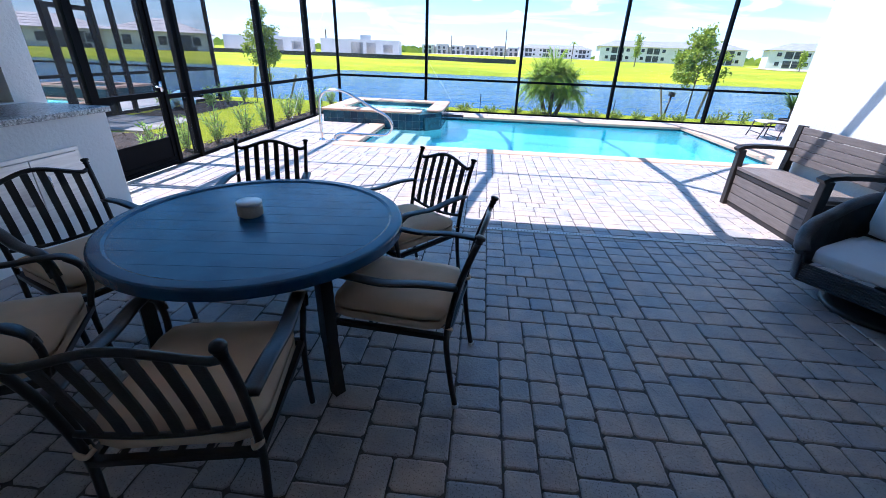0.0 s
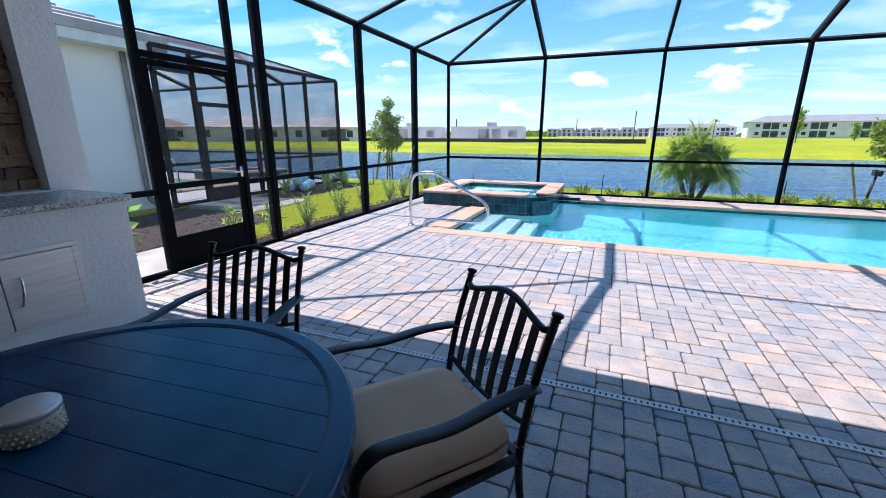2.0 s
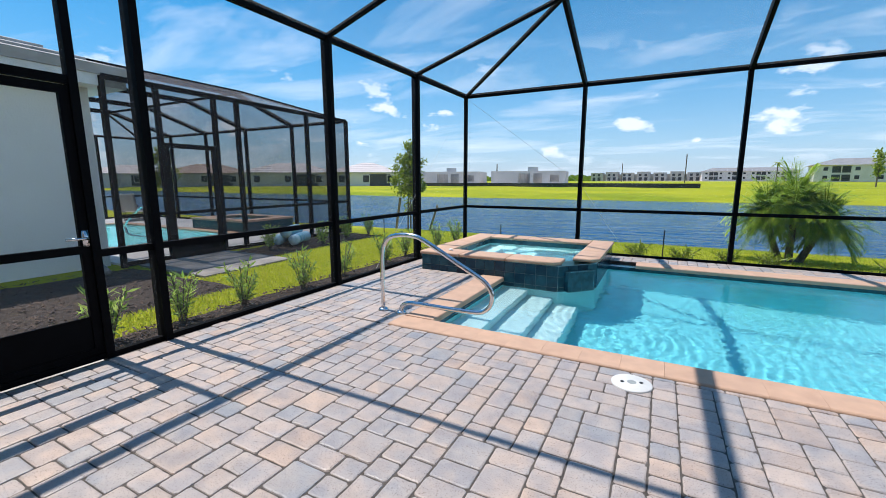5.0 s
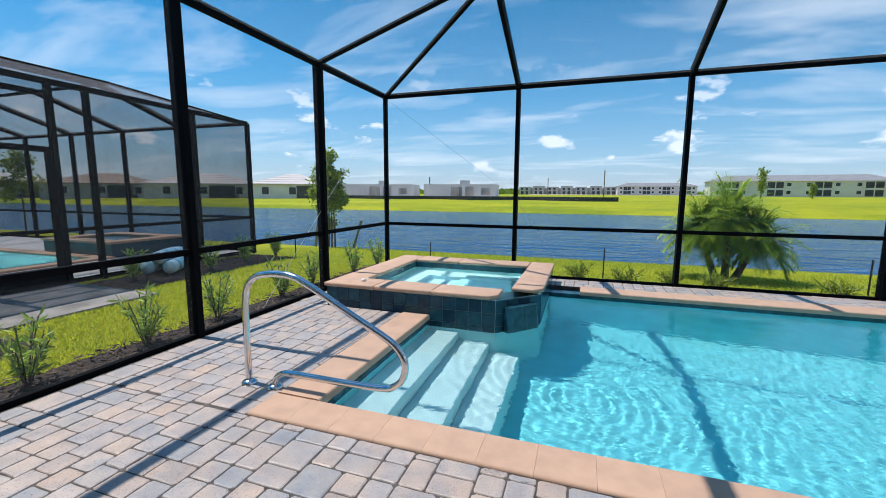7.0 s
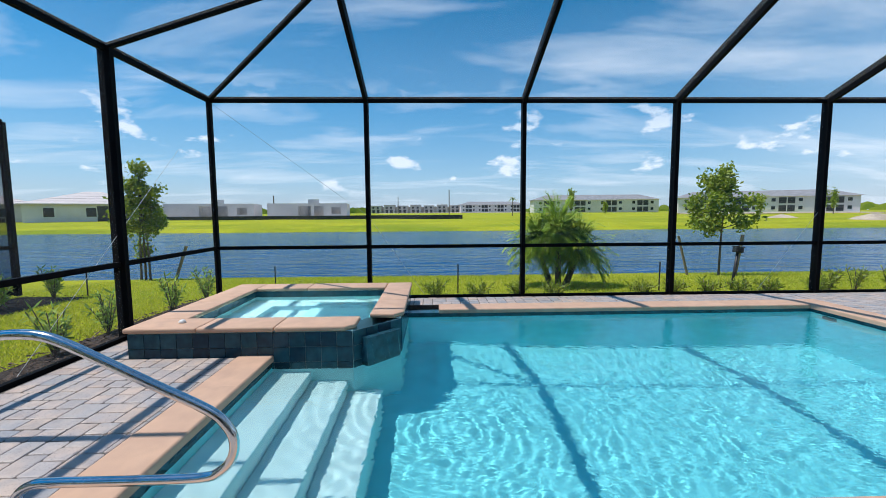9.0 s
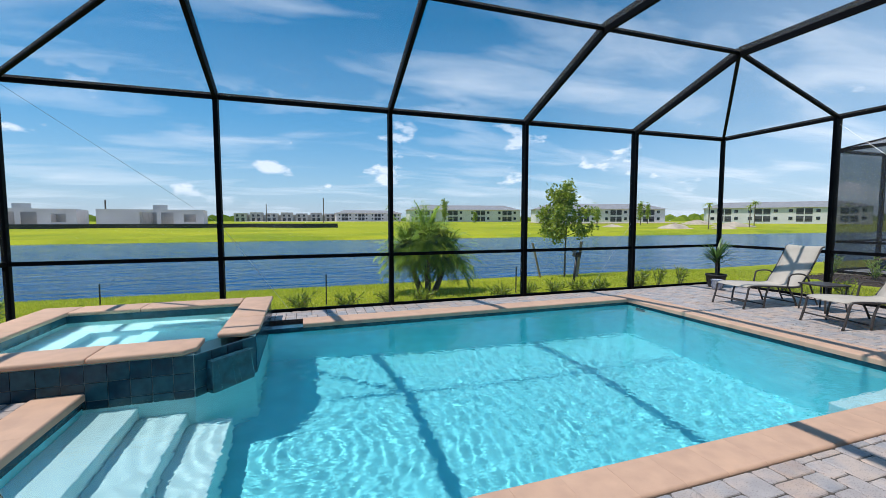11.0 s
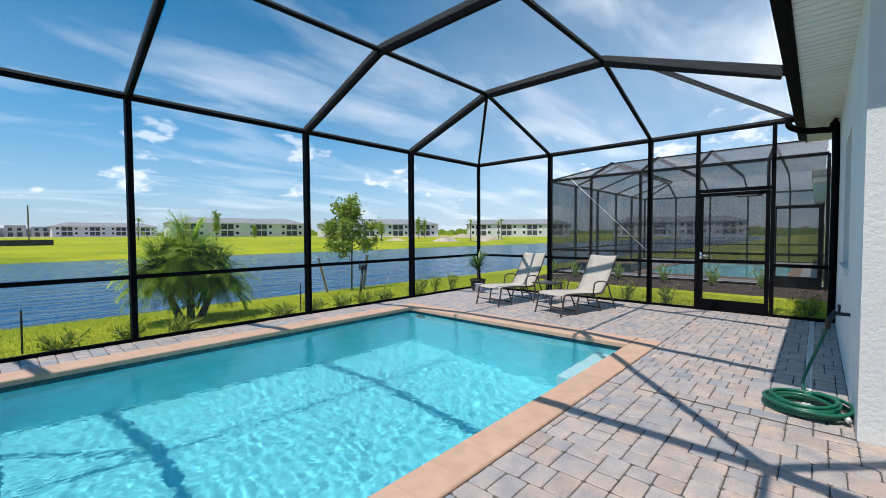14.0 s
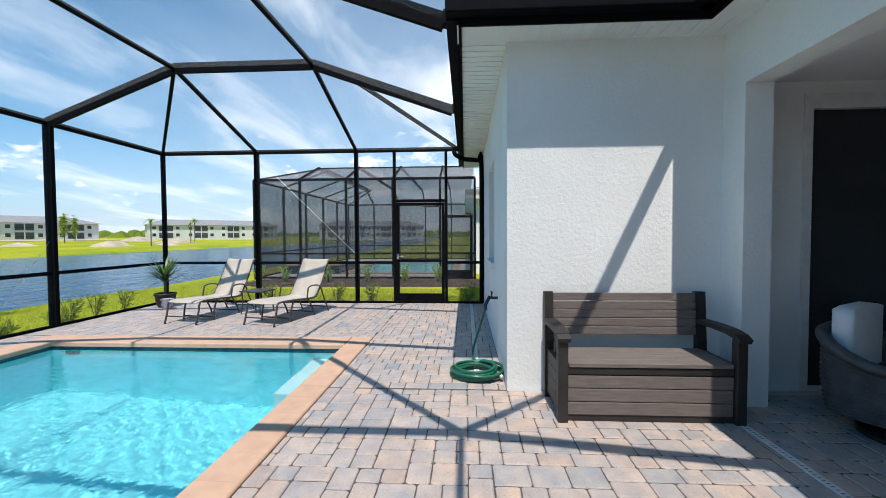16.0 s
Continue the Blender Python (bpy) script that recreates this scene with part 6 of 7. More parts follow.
def tree(name, x, y, z, height, crown, rad, leaves, label, seed, lean=0.0, leaf=0.09, stakes=True, multi=1):
    rnd = random.Random(seed)
    t = thing(name, label, "tree")
    bm = bmesh.new()
    for k in range(multi):
        off = (k - (multi - 1) / 2) * 0.13
        tube(bm, smooth_path([(off, 0, -0.1), (off * .8 + lean * .3, 0.02, height * .35), (off * .3 + lean * .6, 0, height * .65), (lean, 0, height * .96)], 4), 0.03, 7, radii=[0.035 - 0.029 * i / 12 for i in range(13)])
    limbs = []
    for k in range(14):
        z0 = height * rnd.uniform(crown - .03, 0.85)
        a = rnd.uniform(0, 6.28)
        fr = (z0 / height - crown) / (1 - crown)
        r = rad * rnd.uniform(.55, .95) * (1 - .55 * max(0, fr) ** 1.5)
        tip = Vector((lean * z0 / height + math.cos(a) * r, math.sin(a) * r, z0 + rnd.uniform(.2, .45) * rad))
        limbs.append((Vector((lean * z0 / height, 0, z0)), tip))
        tube(bm, [limbs[-1][0], limbs[-1][0].lerp(tip, .5) + Vector((0, 0, .05)), tip], 0.01, 5, radii=[0.014, 0.009, 0.003])
    part("trunk", bm, bark_mat, t, "slim grey trunk and limbs", True)
    verts, faces = [], []
    clumps = []
    for a, b in limbs:
        for k in range(4):
            clumps.append(a.lerp(b, rnd.uniform(.35, 1.08)) + rand_dir(rnd) * 0.12)
    for k in range(10):
        clumps.append(Vector((lean, 0, height * rnd.uniform(.75, 1.0))) + rand_dir(rnd) * 0.1)
    for _ in range(leaves):
        c = rnd.choice(clumps)
        p = c + rand_dir(rnd) * rnd.uniform(0.02, 0.27) * (0.7 + rad * .3)
        d = rand_dir(rnd, -0.2)
        leaf_quad(verts, faces, p, d, d.cross(rand_dir(rnd, 1.4)).normalized(), leaf * rnd.uniform(.7, 1.3), leaf * .36)
    joined("crown", verts, faces, leaf_mat, kind="stuff", parent=t)
    t.matrix_world = pose(x, y, z)
    return t


def stake(x, y, z, dx, dy, h, w=0.07):
    s = thing("tree_stake", "leaning weathered timber tree stake", "stake")
    bm = bmesh.new()
    bar(bm, (0, 0, -0.1), (dx, dy, h), w, w)
    part("post", bm, wood_stake, s)
    s.matrix_world = pose(x, y, z)


tree("tree", -8.75, 17.8, -0.55, 3.30, 0.24, 0.74, 5200, "young dense-crowned tree by the lake", 61, leaf=0.10, multi=3)
stake(-9.4, 17.7, -0.55, 0.25, 0, 1.3)
stake(-7.9, 17.7, -0.55, 0.42, 0, 1.05, 0.06)
tree("tree", 7.55, 16.9, -0.5, 3.05, 0.42, 0.98, 4400, "young open-crowned tree on the lake bank", 62, lean=0.1, leaf=0.11)
tree("tree", -20.2, 14.9, -0.25, 3.1, 0.45, 0.75, 1600, "thin young tree beyond the neighbouring enclosure", 63, leaf=0.12)
stake(7.75, 16.6, -0.5, 0.2, 0, 1.25, 0.06)
stake(6.9, 17.2, -0.5, -0.35, 0, 1.2, 0.05)


def palm(x, y, z):
    rnd = random.Random(71)
    p = thing("pygmy_date_palm", "clumped pygmy date palm with arching feathery fronds", "palm")
    verts, faces = [], []
    bm = bmesh.new()
    crowns = []
    for k, (dx, dy, h) in enumerate(((0.0, 0.0, 1.12), (0.36, 0.1, 0.74), (-0.30, 0.2, 0.92))):
        tip = Vector((dx * 1.35, dy, h))
        tube(bm, smooth_path([(dx * .35, dy * .3, -0.1), (dx * .9, dy * .8, h * .45), tip], 5), 0.05, 9, radii=[0.075 - 0.003 * i for i in range(11)])
        crowns.append(tip)
    part("trunk", bm, bark_mat, p, "rough brown palm trunks", True)
    for ci, c in enumerate(crowns):
        for f in range(230 if ci == 0 else 165):
            a = rnd.uniform(0, 6.28)
            el = rnd.uniform(0.15, 1.5) if rnd.random() < .66 else rnd.uniform(-.7, 0.3)
            d = Vector((math.cos(a) * math.cos(el), math.sin(a) * math.cos(el), math.sin(el)))
            L = rnd.uniform(0.45, 1.08) * (1.0 if ci == 0 else 0.88)
            fall = rnd.uniform(0.02, 0.075)
            n = 30
            q = c.copy()
            side = d.cross(Vector((0, 0, 1))).normalized()
            for i in range(n):
                t = i / n
                nd = (d + Vector((0, 0, -fall * (0.35 + 1.1 * t)))).normalized()
                o = len(verts)
                verts.extend((tuple(q - side * .004), tuple(q + side * .004), tuple(q + nd * L / n + side * .004), tuple(q + nd * L / n - side * .004)))
                faces.append((o, o + 1, o + 2, o + 3))
                if t > 0.12:
                    for sgn in (-1, 1):
                        ld = (side * sgn + nd * 0.75 + Vector((0, 0, rnd.uniform(-.35, .1)))).normalized()
                        w = ld.cross(Vector((0, 0, 1))).normalized()
                        leaf_quad(verts, faces, q, ld, w, 0.27 * (1 - .55 * t) * rnd.uniform(.7, 1.2), 0.0082)
                d = nd
                q = q + d * L / n
    joined("fronds", verts, faces, palm_mat, kind="stuff", parent=p)
    p.matrix_world = pose(x, y, z)


palm(2.30, 14.55, -0.2)


def path_light(x, y, z, h, tilt):
    l = thing("path_light", "black garden path light on a leaning post", "garden light")
    bm = bmesh.new()
    tube(bm, [(0, 0, -0.1), (0, 0, h)], 0.028, 8)
    part("post", bm, black_plastic, l, "", True)
    bm = bmesh.new()
    quad_box(bm, -0.075, 0.075, -0.06, 0.06, h, h + 0.10, 0.01)
    quad_box(bm, -0.085, 0.085, -0.07, 0.07, h + 0.102, h + 0.125, 0.006)
    part("lamp_head", bm, black_plastic, l)
    l.matrix_world = pose(x, y, z, 0, tilt, 0)


path_light(5.45, 13.6, -0.15, 0.74, 7)


def marker(x, y, h):
    l = thing("marker_rod", "thin black marker rod in the lawn", "rod")
    bm = bmesh.new()
    tube(bm, [(x, y, -0.4), (x + 0.005, y, h)], 0.013, 6)
    part("rod", bm, black_plastic, l)


for x, y, h in ((0.05, 13.6, 0.42), (4.0, 13.6, 0.42), (-4.2, 15.6, 0.15), (-7.2, 13.9, 0.35)):
    marker(x, y, h)


# ---- neighbours ----
def tiled_roof(parent, x0, x1, y0, y1, z0, rise, mat, rows=9):
    """A hip roof over a rectangle, in stepped courses."""
    bm = bmesh.new()
    half = min(x1 - x0, y1 - y0) / 2
    for r in range(rows):
        a, b = half * r / rows, half * (r + 1) / rows
        za, zb = z0 + rise * r / rows, z0 + rise * (r + 1) / rows
        lo = [(x0 + a, y0 + a, za + .04), (x1 - a, y0 + a, za + .04), (x1 - a, y1 - a, za + .04), (x0 + a, y1 - a, za + .04)]
        hi = [(x0 + b, y0 + b, zb), (x1 - b, y0 + b, zb), (x1 - b, y1 - b, zb), (x0 + b, y1 - b, zb)]
        dn = [(x, y, za - (0.0 if r else 0.12)) for x, y, _ in lo]
        for i in range(4):
            j = (i + 1) % 4
            panel(bm, (lo[i], lo[j], hi[j], hi[i]))
            panel(bm, (dn[i], dn[j], lo[j], lo[i]))
    return part("roof", bm, mat, parent)


def neighbour_house(name, x0, x1, y0, y1, zt, over, windows, label):
    h = thing(name, label, "house")
    quick("wall", stucco, h, [(x0, x1, y0, y1, -0.3, zt)])
    quick("fascia", white_plastic, h, [(x0 - over, x1 + over, y0 - over, y1 + over, zt - 0.02, zt + 0.16)])
    tiled_roof(h, x0 - over - .02, x1 + over + .02, y0 - over - .02, y1 + over + .02, zt + 0.28, 2.3, roof_tile, 16)
    for (wx0, wx1, wy0, wy1, z0, z1) in windows:
        win = quick("window", white_plastic, h, [(wx0 - .02, wx1 + .02, wy0 - .02, wy1 + .02, z0, z1)])
        quick("pane", dark_glass, win, [(wx0 - .03, wx1 + .03, wy0 + .05, wy1 - .05, z0 + .06, z1 - .06)])
    return h


neighbour_house("neighbour_house", -20.5, -8.75, -9.0, 7.72, 2.98, 0.40, [], "white stucco neighbouring house with grey tile roof")
neighbour_house("neighbour_house", 16.2, 30.0, -9.0, 5.6, 2.85, 0.42, [], "white stucco house next door with grey tile roof")


def neighbour_cage(x_near, x_far, y0, y1, label, door, mesh, zt, zr, side_posts, lengthwise):
    e = thing("neighbour_enclosure", label, "pool enclosure")
    s = 1 if x_far > x_near else -1
    ys = [y0] + side_posts + [y1]
    xs = [x_near + (x_far - x_near) * i / 5 for i in range(6)]
    inset = 1.9
    for xw in (x_near, x_far):
        for y in ys:
            quick("post", bronze, e, [(xw - .05, xw + .05, y - .035, y + .035, -0.12, zt)])
        for z, w in ((zt, .09), (0.80, .06), (-0.05, .08)):
            beam("rail", (xw, y0, z), (xw, y1, z), .05, w, e)
    for x in xs[1:-1]:
        quick("post", bronze, e, [(x - .035, x + .035, y1 - .05, y1 + .05, -0.12, zt)])
    for z, w in ((zt, .09), (0.80, .06), (-0.05, .08)):
        beam("rail", (x_near, y1, z), (x_far, y1, z), .05, w, e)
    for y in ([] if lengthwise else ys[1:-1]):
        beam("roof_beam", (x_near, y, zt), (x_near + s * inset, y, zr), .05, .11, e)
        beam("roof_beam", (x_near + s * inset, y, zr), (x_far - s * inset, y, zr), .05, .13, e)
        beam("roof_beam", (x_far - s * inset, y, zr), (x_far, y, zt), .05, .11, e)
    beam("purlin", (x_near + s * inset, y0, zr), (x_near + s * inset, y1 - inset, zr), .05, .06, e)
    beam("purlin", (x_near, y1, zt), (x_near + s * inset, y1 - inset, zr), .05, .06, e)
    beam("purlin", (x_far, y1, zt), (x_far - s * inset, y1 - inset, zr), .05, .06, e)
    for x in xs[1:-1]:
        beam("purlin", (x, y1, zt), (x, y1 - inset, zr), .05, .13 if lengthwise else .06, e)
        if lengthwise:
            beam("roof_beam", (x, y1 - inset, zr), (x, y0 + .4, zr), .05, .13, e)
    beam("purlin", (x_near + s * inset, y1 - inset, zr), (x_far - s * inset, y1 - inset, zr), .05, .06, e)
    # door leaf in the near wall
    dy = door
    quick("door_frame", bronze, e, [(x_near - .02, x_near + .02, dy, dy + .09, -.1, 2.12), (x_near - .02, x_near + .02, dy + .93, dy + 1.02, -.1, 2.12), (x_near - .02, x_near + .02, dy + .09, dy + .93, 2.03, 2.12), (x_near - .015, x_near + .015, dy + .09, dy + .93, -.1, 0.22)])
    def sheet(*pts, cloth=mesh):
        bm = bmesh.new()
        panel(bm, pts)
        part("screen_panel", bm, cloth, e)
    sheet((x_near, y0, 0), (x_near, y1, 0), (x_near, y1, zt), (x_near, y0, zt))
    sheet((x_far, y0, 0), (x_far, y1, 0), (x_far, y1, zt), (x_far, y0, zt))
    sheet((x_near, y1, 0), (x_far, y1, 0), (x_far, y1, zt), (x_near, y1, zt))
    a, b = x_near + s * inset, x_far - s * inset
    # slopes take the screen copy with sun sheen in its colour
    sheet((x_near, y0, zt), (x_near, y1, zt), (a, y1 - inset, zr), (a, y0, zr), cloth=screen_slope_lit)
    sheet((x_far, y0, zt), (x_far, y1, zt), (b, y1 - inset, zr), (b, y0, zr), cloth=screen_slope_lit)
    sheet((x_near, y1, zt), (x_far, y1, zt), (b, y1 - inset, zr), (a, y1 - inset, zr), cloth=screen_slope_lit)
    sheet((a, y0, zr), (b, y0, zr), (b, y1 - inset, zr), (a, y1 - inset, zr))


neighbour_cage(-8.35, -19.4, 7.75, 13.72, "dark bronze screened pool enclosure of the neighbouring house", 8.62, screen_far, 3.12, 3.76, [8.58, 9.68, 10.2, 12.2], True)
neighbour_cage(14.2, 26.0, 5.70, 13.5, "dark bronze screened pool enclosure of the house next door", 5.78, screen_right, 3.40, 4.1, [6.9, 8.55, 10.2, 11.85], False)


def neighbour_pool(x0, x1, y0, y1, deck, spa_box, label):
    p = thing("neighbour_pool", label, "swimming pool")
    dx0, dx1, dy0, dy1 = deck
    quick("deck", far_wall, p, [(dx0, x0, dy0, dy1, -.3, -.06), (x1, dx1, dy0, dy1, -.3, -.06), (x0, x1, dy0, y0, -.3, -.06), (x0, x1, y1, dy1, -.3, -.06)])
    quick("coping", coping_mat, p, [(x0 - .3, x0, y0 - .3, y1 + .3, -.06, -.02), (x1, x1 + .3, y0 - .3, y1 + .3, -.06, -.02), (x0, x1, y0 - .3, y0, -.06, -.02), (x0, x1, y1, y1 + .3, -.06, -.02)])
    quick("basin", plaster, p, [(x0, x1, y0, y1, -0.3, -0.088)])
    bm = bmesh.new()
    panel(bm, ((x0, y0, -.068), (x1, y0, -.068), (x1, y1, -.068), (x0, y1, -.068)))
    w = part("water_surface", bm, pool_water, p)
    w.visible_shadow = False
    sx0, sx1, sy0, sy1 = spa_box
    quick("spa_wall", tile_flat, p, [(sx0, sx1, sy0, sy1, -.06, .25)])
    quick("spa_coping", coping_mat, p, [(sx0 - .03, sx1 + .03, sy0 - .03, sy0 + .35, .25, .30), (sx0 - .03, sx1 + .03, sy1 - .35, sy1 + .03, .25, .30), (sx0 - .03, sx0 + .35, sy0 + .35, sy1 - .35, .25, .30), (sx1 - .35, sx1 + .03, sy0 + .35, sy1 - .35, .25, .30)])


neighbour_pool(-16.5, -10.6, 8.3, 11.35, (-19.3, -8.42, 7.8, 13.6), (-12.8, -10.4, 11.65, 13.4), "neighbouring pool with raised spa and pale deck")
neighbour_pool(15.9, 23.0, 6.6, 10.6, (14.3, 25.9, 5.75, 13.4), (15.7, 18.0, 10.95, 13.1), "pool next door with raised tiled spa")


def pool_float():
    f = thing("pool_float", "rolled blue and white patterned pool float", "pool float")
    bm = bmesh.new()
    for k in range(3):
        tube(bm, smooth_path([(0, -0.45, 0.16 + .2 * (k == 1)), (0.02, 0, 0.19 + .2 * (k == 1)), (0, 0.45, 0.16 + .2 * (k == 1))], 4), 0.14, 12)
        bmesh.ops.translate(bm, verts=bm.verts[-9 * 12:], vec=(0.22 * (k - 1), 0, 0))
    part("rolls", bm, towel_mat, f, "", True)
    f.matrix_world = pose(-7.72, 10.95, -0.06, 0, 0, 25) @ Matrix.Diagonal((0.85, 0.85, 0.85, 1))


pool_float()


def roof_vent():
    v = thing("roof_vent", "dark box vent on the neighbouring tile roof", "roof vent")
    quick("hood", black_plastic, v, [(-10.05, -9.75, 5.75, 6.05, 3.6, 3.98)], 0.02)


roof_vent()


def neighbour_downpipe():
    d = thing("downpipe", "grey downpipe with a long outlet at the neighbouring house corner", "downpipe")
    bm = bmesh.new()
    tube(bm, smooth_path([(-8.69, 7.45, 2.95), (-8.69, 7.45, 1.5), (-8.69, 7.45, 0.3), (-8.62, 7.43, 0.12), (-8.35, 7.38, 0.03), (-7.75, 7.25, -0.02)], 5), 0.05, 10)
    part("pipe", bm, slab_mat, d, "", True)


neighbour_downpipe()


# ---- across the lake ----
def far_house(x, y, z, w, d, h, yaw, wall_mat, roof_mat, label, openings=3):
    b = thing("far_house", label, "house", "houses across the lake")
    quick("wall", wall_mat, b, [(-w / 2, w / 2, -d / 2, d / 2, -1, h)])
    tiled_roof(b, -w / 2 - .5, w / 2 + .5, -d / 2 - .5, d / 2 + .5, h + .05, 2.2, roof_mat, 5)
    for k in range(openings):
        xx = -w / 2 + w * (k + .6) / openings
        win = quick("window", white_plastic, b, [(xx - .75, xx + .75, -d / 2 - .06, -d / 2, .8, h - .45)])
        quick("pane", dark_glass, win, [(xx - .62, xx + .62, -d / 2 - .09, -d / 2 - .061, .93, h - .58)])
    # flat dark sheet on the wall for the shade inside a porch
    quick("porch_shade", shadow_dark, b, [(w * .08, w * .36, -d / 2 - .05, -d / 2 - .001, 0, h - .3)])
    b.matrix_world = pose(x, y, z, 0, 0, yaw)


far_house(-75, 72, 0.2, 19, 13, 2.9, 35, far_wall, roof_pale, "cream house with pale tile hip roof across the lake")
far_house(-58, 78, 0.2, 15, 13, 2.9, 30, far_wall, roof_pale, "cream house with white tile hip roof across the lake")
far_house(-96, 66, 0.2, 18, 13, 2.9, 42, far_grey, roof_brown, "grey house with brown tile hip roof across the lake")
far_house(-118, 60, 0.2, 18, 13, 2.9, 50, far_wall, roof_pale, "cream house with pale hip roof beyond the lake", 4)


def house_shell(x, y, z, w, yaw, label):
    """Concrete block shell with open doorways, no roof."""
    b = thing("house_shell", label, "unfinished house", "houses across the lake")
    h, d, t = 3.1, 11, 0.25
    quick("wall_back", far_grey, b, [(-w / 2, w / 2, d - t, d, -1, h)])
    quick("wall_side", far_wall, b, [(-w / 2, -w / 2 + t, 0, d - t, -1, h)])
    quick("wall_side", far_wall, b, [(w / 2 - t, w / 2, 0, d - t, -1, h)])
    quick("wall_front", far_wall, b, [(-w / 2 + t, -w * .12, 0, t, -1, h), (-w * .12, w * .2, 0, t, h - .5, h), (w * .04, w * .08, 0, t, -1, h - .5), (w * .2, w * .3, 0, t, -1, h), (w * .3, w * .42, 0, t, -1, .9), (w * .3, w * .42, 0, t, 2.3, h), (w * .42, w / 2 - t, 0, t, -1, h)])
    quick("parapet", far_wall, b, [(-w * .02, w * .12, 3.0, 3.4, h, h + .9)])
    quick("inner_wall", far_grey, b, [(-w * .12, -w * .10, t, d - t, -1, h), (w * .2, w * .22, t, d - t, -1, h)])
    b.matrix_world = pose(x, y, z, 0, 0, yaw)


house_shell(-25.5, 90, 0.35, 15.5, 8, "unfinished pale concrete block house shell across the lake")
house_shell(-44, 88, 0.35, 16, 14, "unfinished grey concrete block house shell across the lake")


def terrace_shell():
    b = thing("terrace_shell", "long row of unfinished concrete townhouse shells far off", "unfinished building")
    for k in range(9):
        x = -30 + k * 8.2
        quick("unit", far_grey, b, [(x, x + 6.6, 0, 9, -1, 5.0 + .5 * (k % 2)), (x + 6.6, x + 8.2, 2.5, 9, -1, 4.2)])
        # openings are dark sheets on solid wall, their shade in the colour
        for dx in (1.0, 3.8):
            quick("opening", shadow_dark, b, [(x + dx, x + dx + 1.6, -.05, -.002, 0.4, 2.4)])
            quick("opening", shadow_dark, b, [(x + dx, x + dx + 1.3, -.05, -.002, 3.1, 4.3)])
    b.matrix_world = pose(-8, 262, 0.9)


terrace_shell()


def apartments(x, y, z, w, yaw, label, roof_mat=far_roof):
    b = thing("apartment_building", label, "apartment building", "apartments across the lake")
    h, d = 6.0, 14
    quick("wall", far_wall, b, [(-w / 2, w / 2, 0, d, -1, h)])
    bm = bmesh.new()
    v = [bm.verts.new(p) for p in ((-w / 2 - .7, -.7, h), (w / 2 + .7, -.7, h), (w / 2 + .7, d + .7, h), (-w / 2 - .7, d + .7, h), (-w / 2 + 5, d / 2, h + 2.6), (w / 2 - 5, d / 2, h + 2.6))]
    for f in ((0, 1, 5, 4), (1, 2, 5), (2, 3, 4, 5), (3, 0, 4), (3, 2, 1, 0)):
        bm.faces.new([v[i] for i in f])
    part("roof", bm, roof_mat, b)
    n = max(2, int(w / 9))
    for k in range(n):
        xc = -w / 2 + w * (k + .5) / n
        for fl in range(2):
            z0 = .3 + fl * 3.0
            # balcony recess: a dark sheet stands for its shade
            bal = quick("balcony", shadow_dark, b, [(xc - 1.9, xc + 1.9, -.06, -.003, z0, z0 + 2.3)])
            quick("balcony_rail", bronze, bal, [(xc - 1.9, xc + 1.9, -.16, -.08, z0 + .9, z0 + 1.0)])
            quick("balcony_post", far_wall, bal, [(xc - .12, xc + .12, -.2, -.065, z0, z0 + 2.3)])
            for sx in (-3.2, 3.2):
                win = quick("window", white_plastic, b, [(xc + sx - .62, xc + sx + .62, -.05, -.003, z0 + .6, z0 + 2.1)])
                quick("pane", dark_glass, win, [(xc + sx - .5, xc + sx + .5, -.08, -.051, z0 + .72, z0 + 1.98)])
    b.matrix_world = pose(x, y, z, 0, 0, yaw) @ Matrix.Diagonal((0.95, 0.75, 0.72, 1))


apartments(56, 146, 1.1, 44, -6, "two-storey cream apartment building with grey roof")
apartments(92, 118, 0.9, 44, -22, "two-storey pale apartment building with dark balconies")
apartments(36, 250, 1.6, 40, 0, "distant two-storey pale apartment building")
apartments(132, 88, 0.9, 40, -48, "two-storey white apartment building with dark screened balconies")
apartments(150, 40, 0.9, 40, -75, "two-storey pale apartment building beyond the lake")
apartments(66, 190, 1.4, 30, -4, "two-storey apartment building with grey roof far off")


def far_tree(x, y, z, h, seed, palmlike=False):
    rnd = random.Random(seed)
    t = thing("far_tree", "small palm on the far bank" if palmlike else "thin young tree on the far bank", "tree", "trees across the lake")
    bm = bmesh.new()
    tube(bm, [(0, 0, -.5), (0.05, 0, h * .9)], 0.09, 6)
    part("trunk", bm, bark_mat, t)
    verts, faces = [], []
    if palmlike:
        for k in range(26):
            a = rnd.uniform(0, 6.28)
            blade_leaf(verts, faces, (0.05, 0, h * .88), (math.cos(a), math.sin(a), rnd.uniform(-.1, 1.4)), rnd.uniform(1.0, 1.6), 0.14, 1.4)
    else:
        for k in range(420):
            p = Vector((0, 0, h * rnd.uniform(.35, 1.0))) + rand_dir(rnd) * rnd.uniform(0, .75)
            d = rand_dir(rnd)
            leaf_quad(verts, faces, p, d, d.cross(rand_dir(rnd)).normalized(), 0.42, 0.13)
    joined("crown", verts, faces, leaf_mat, kind="stuff", parent=t)
    t.matrix_world = pose(x, y, z)


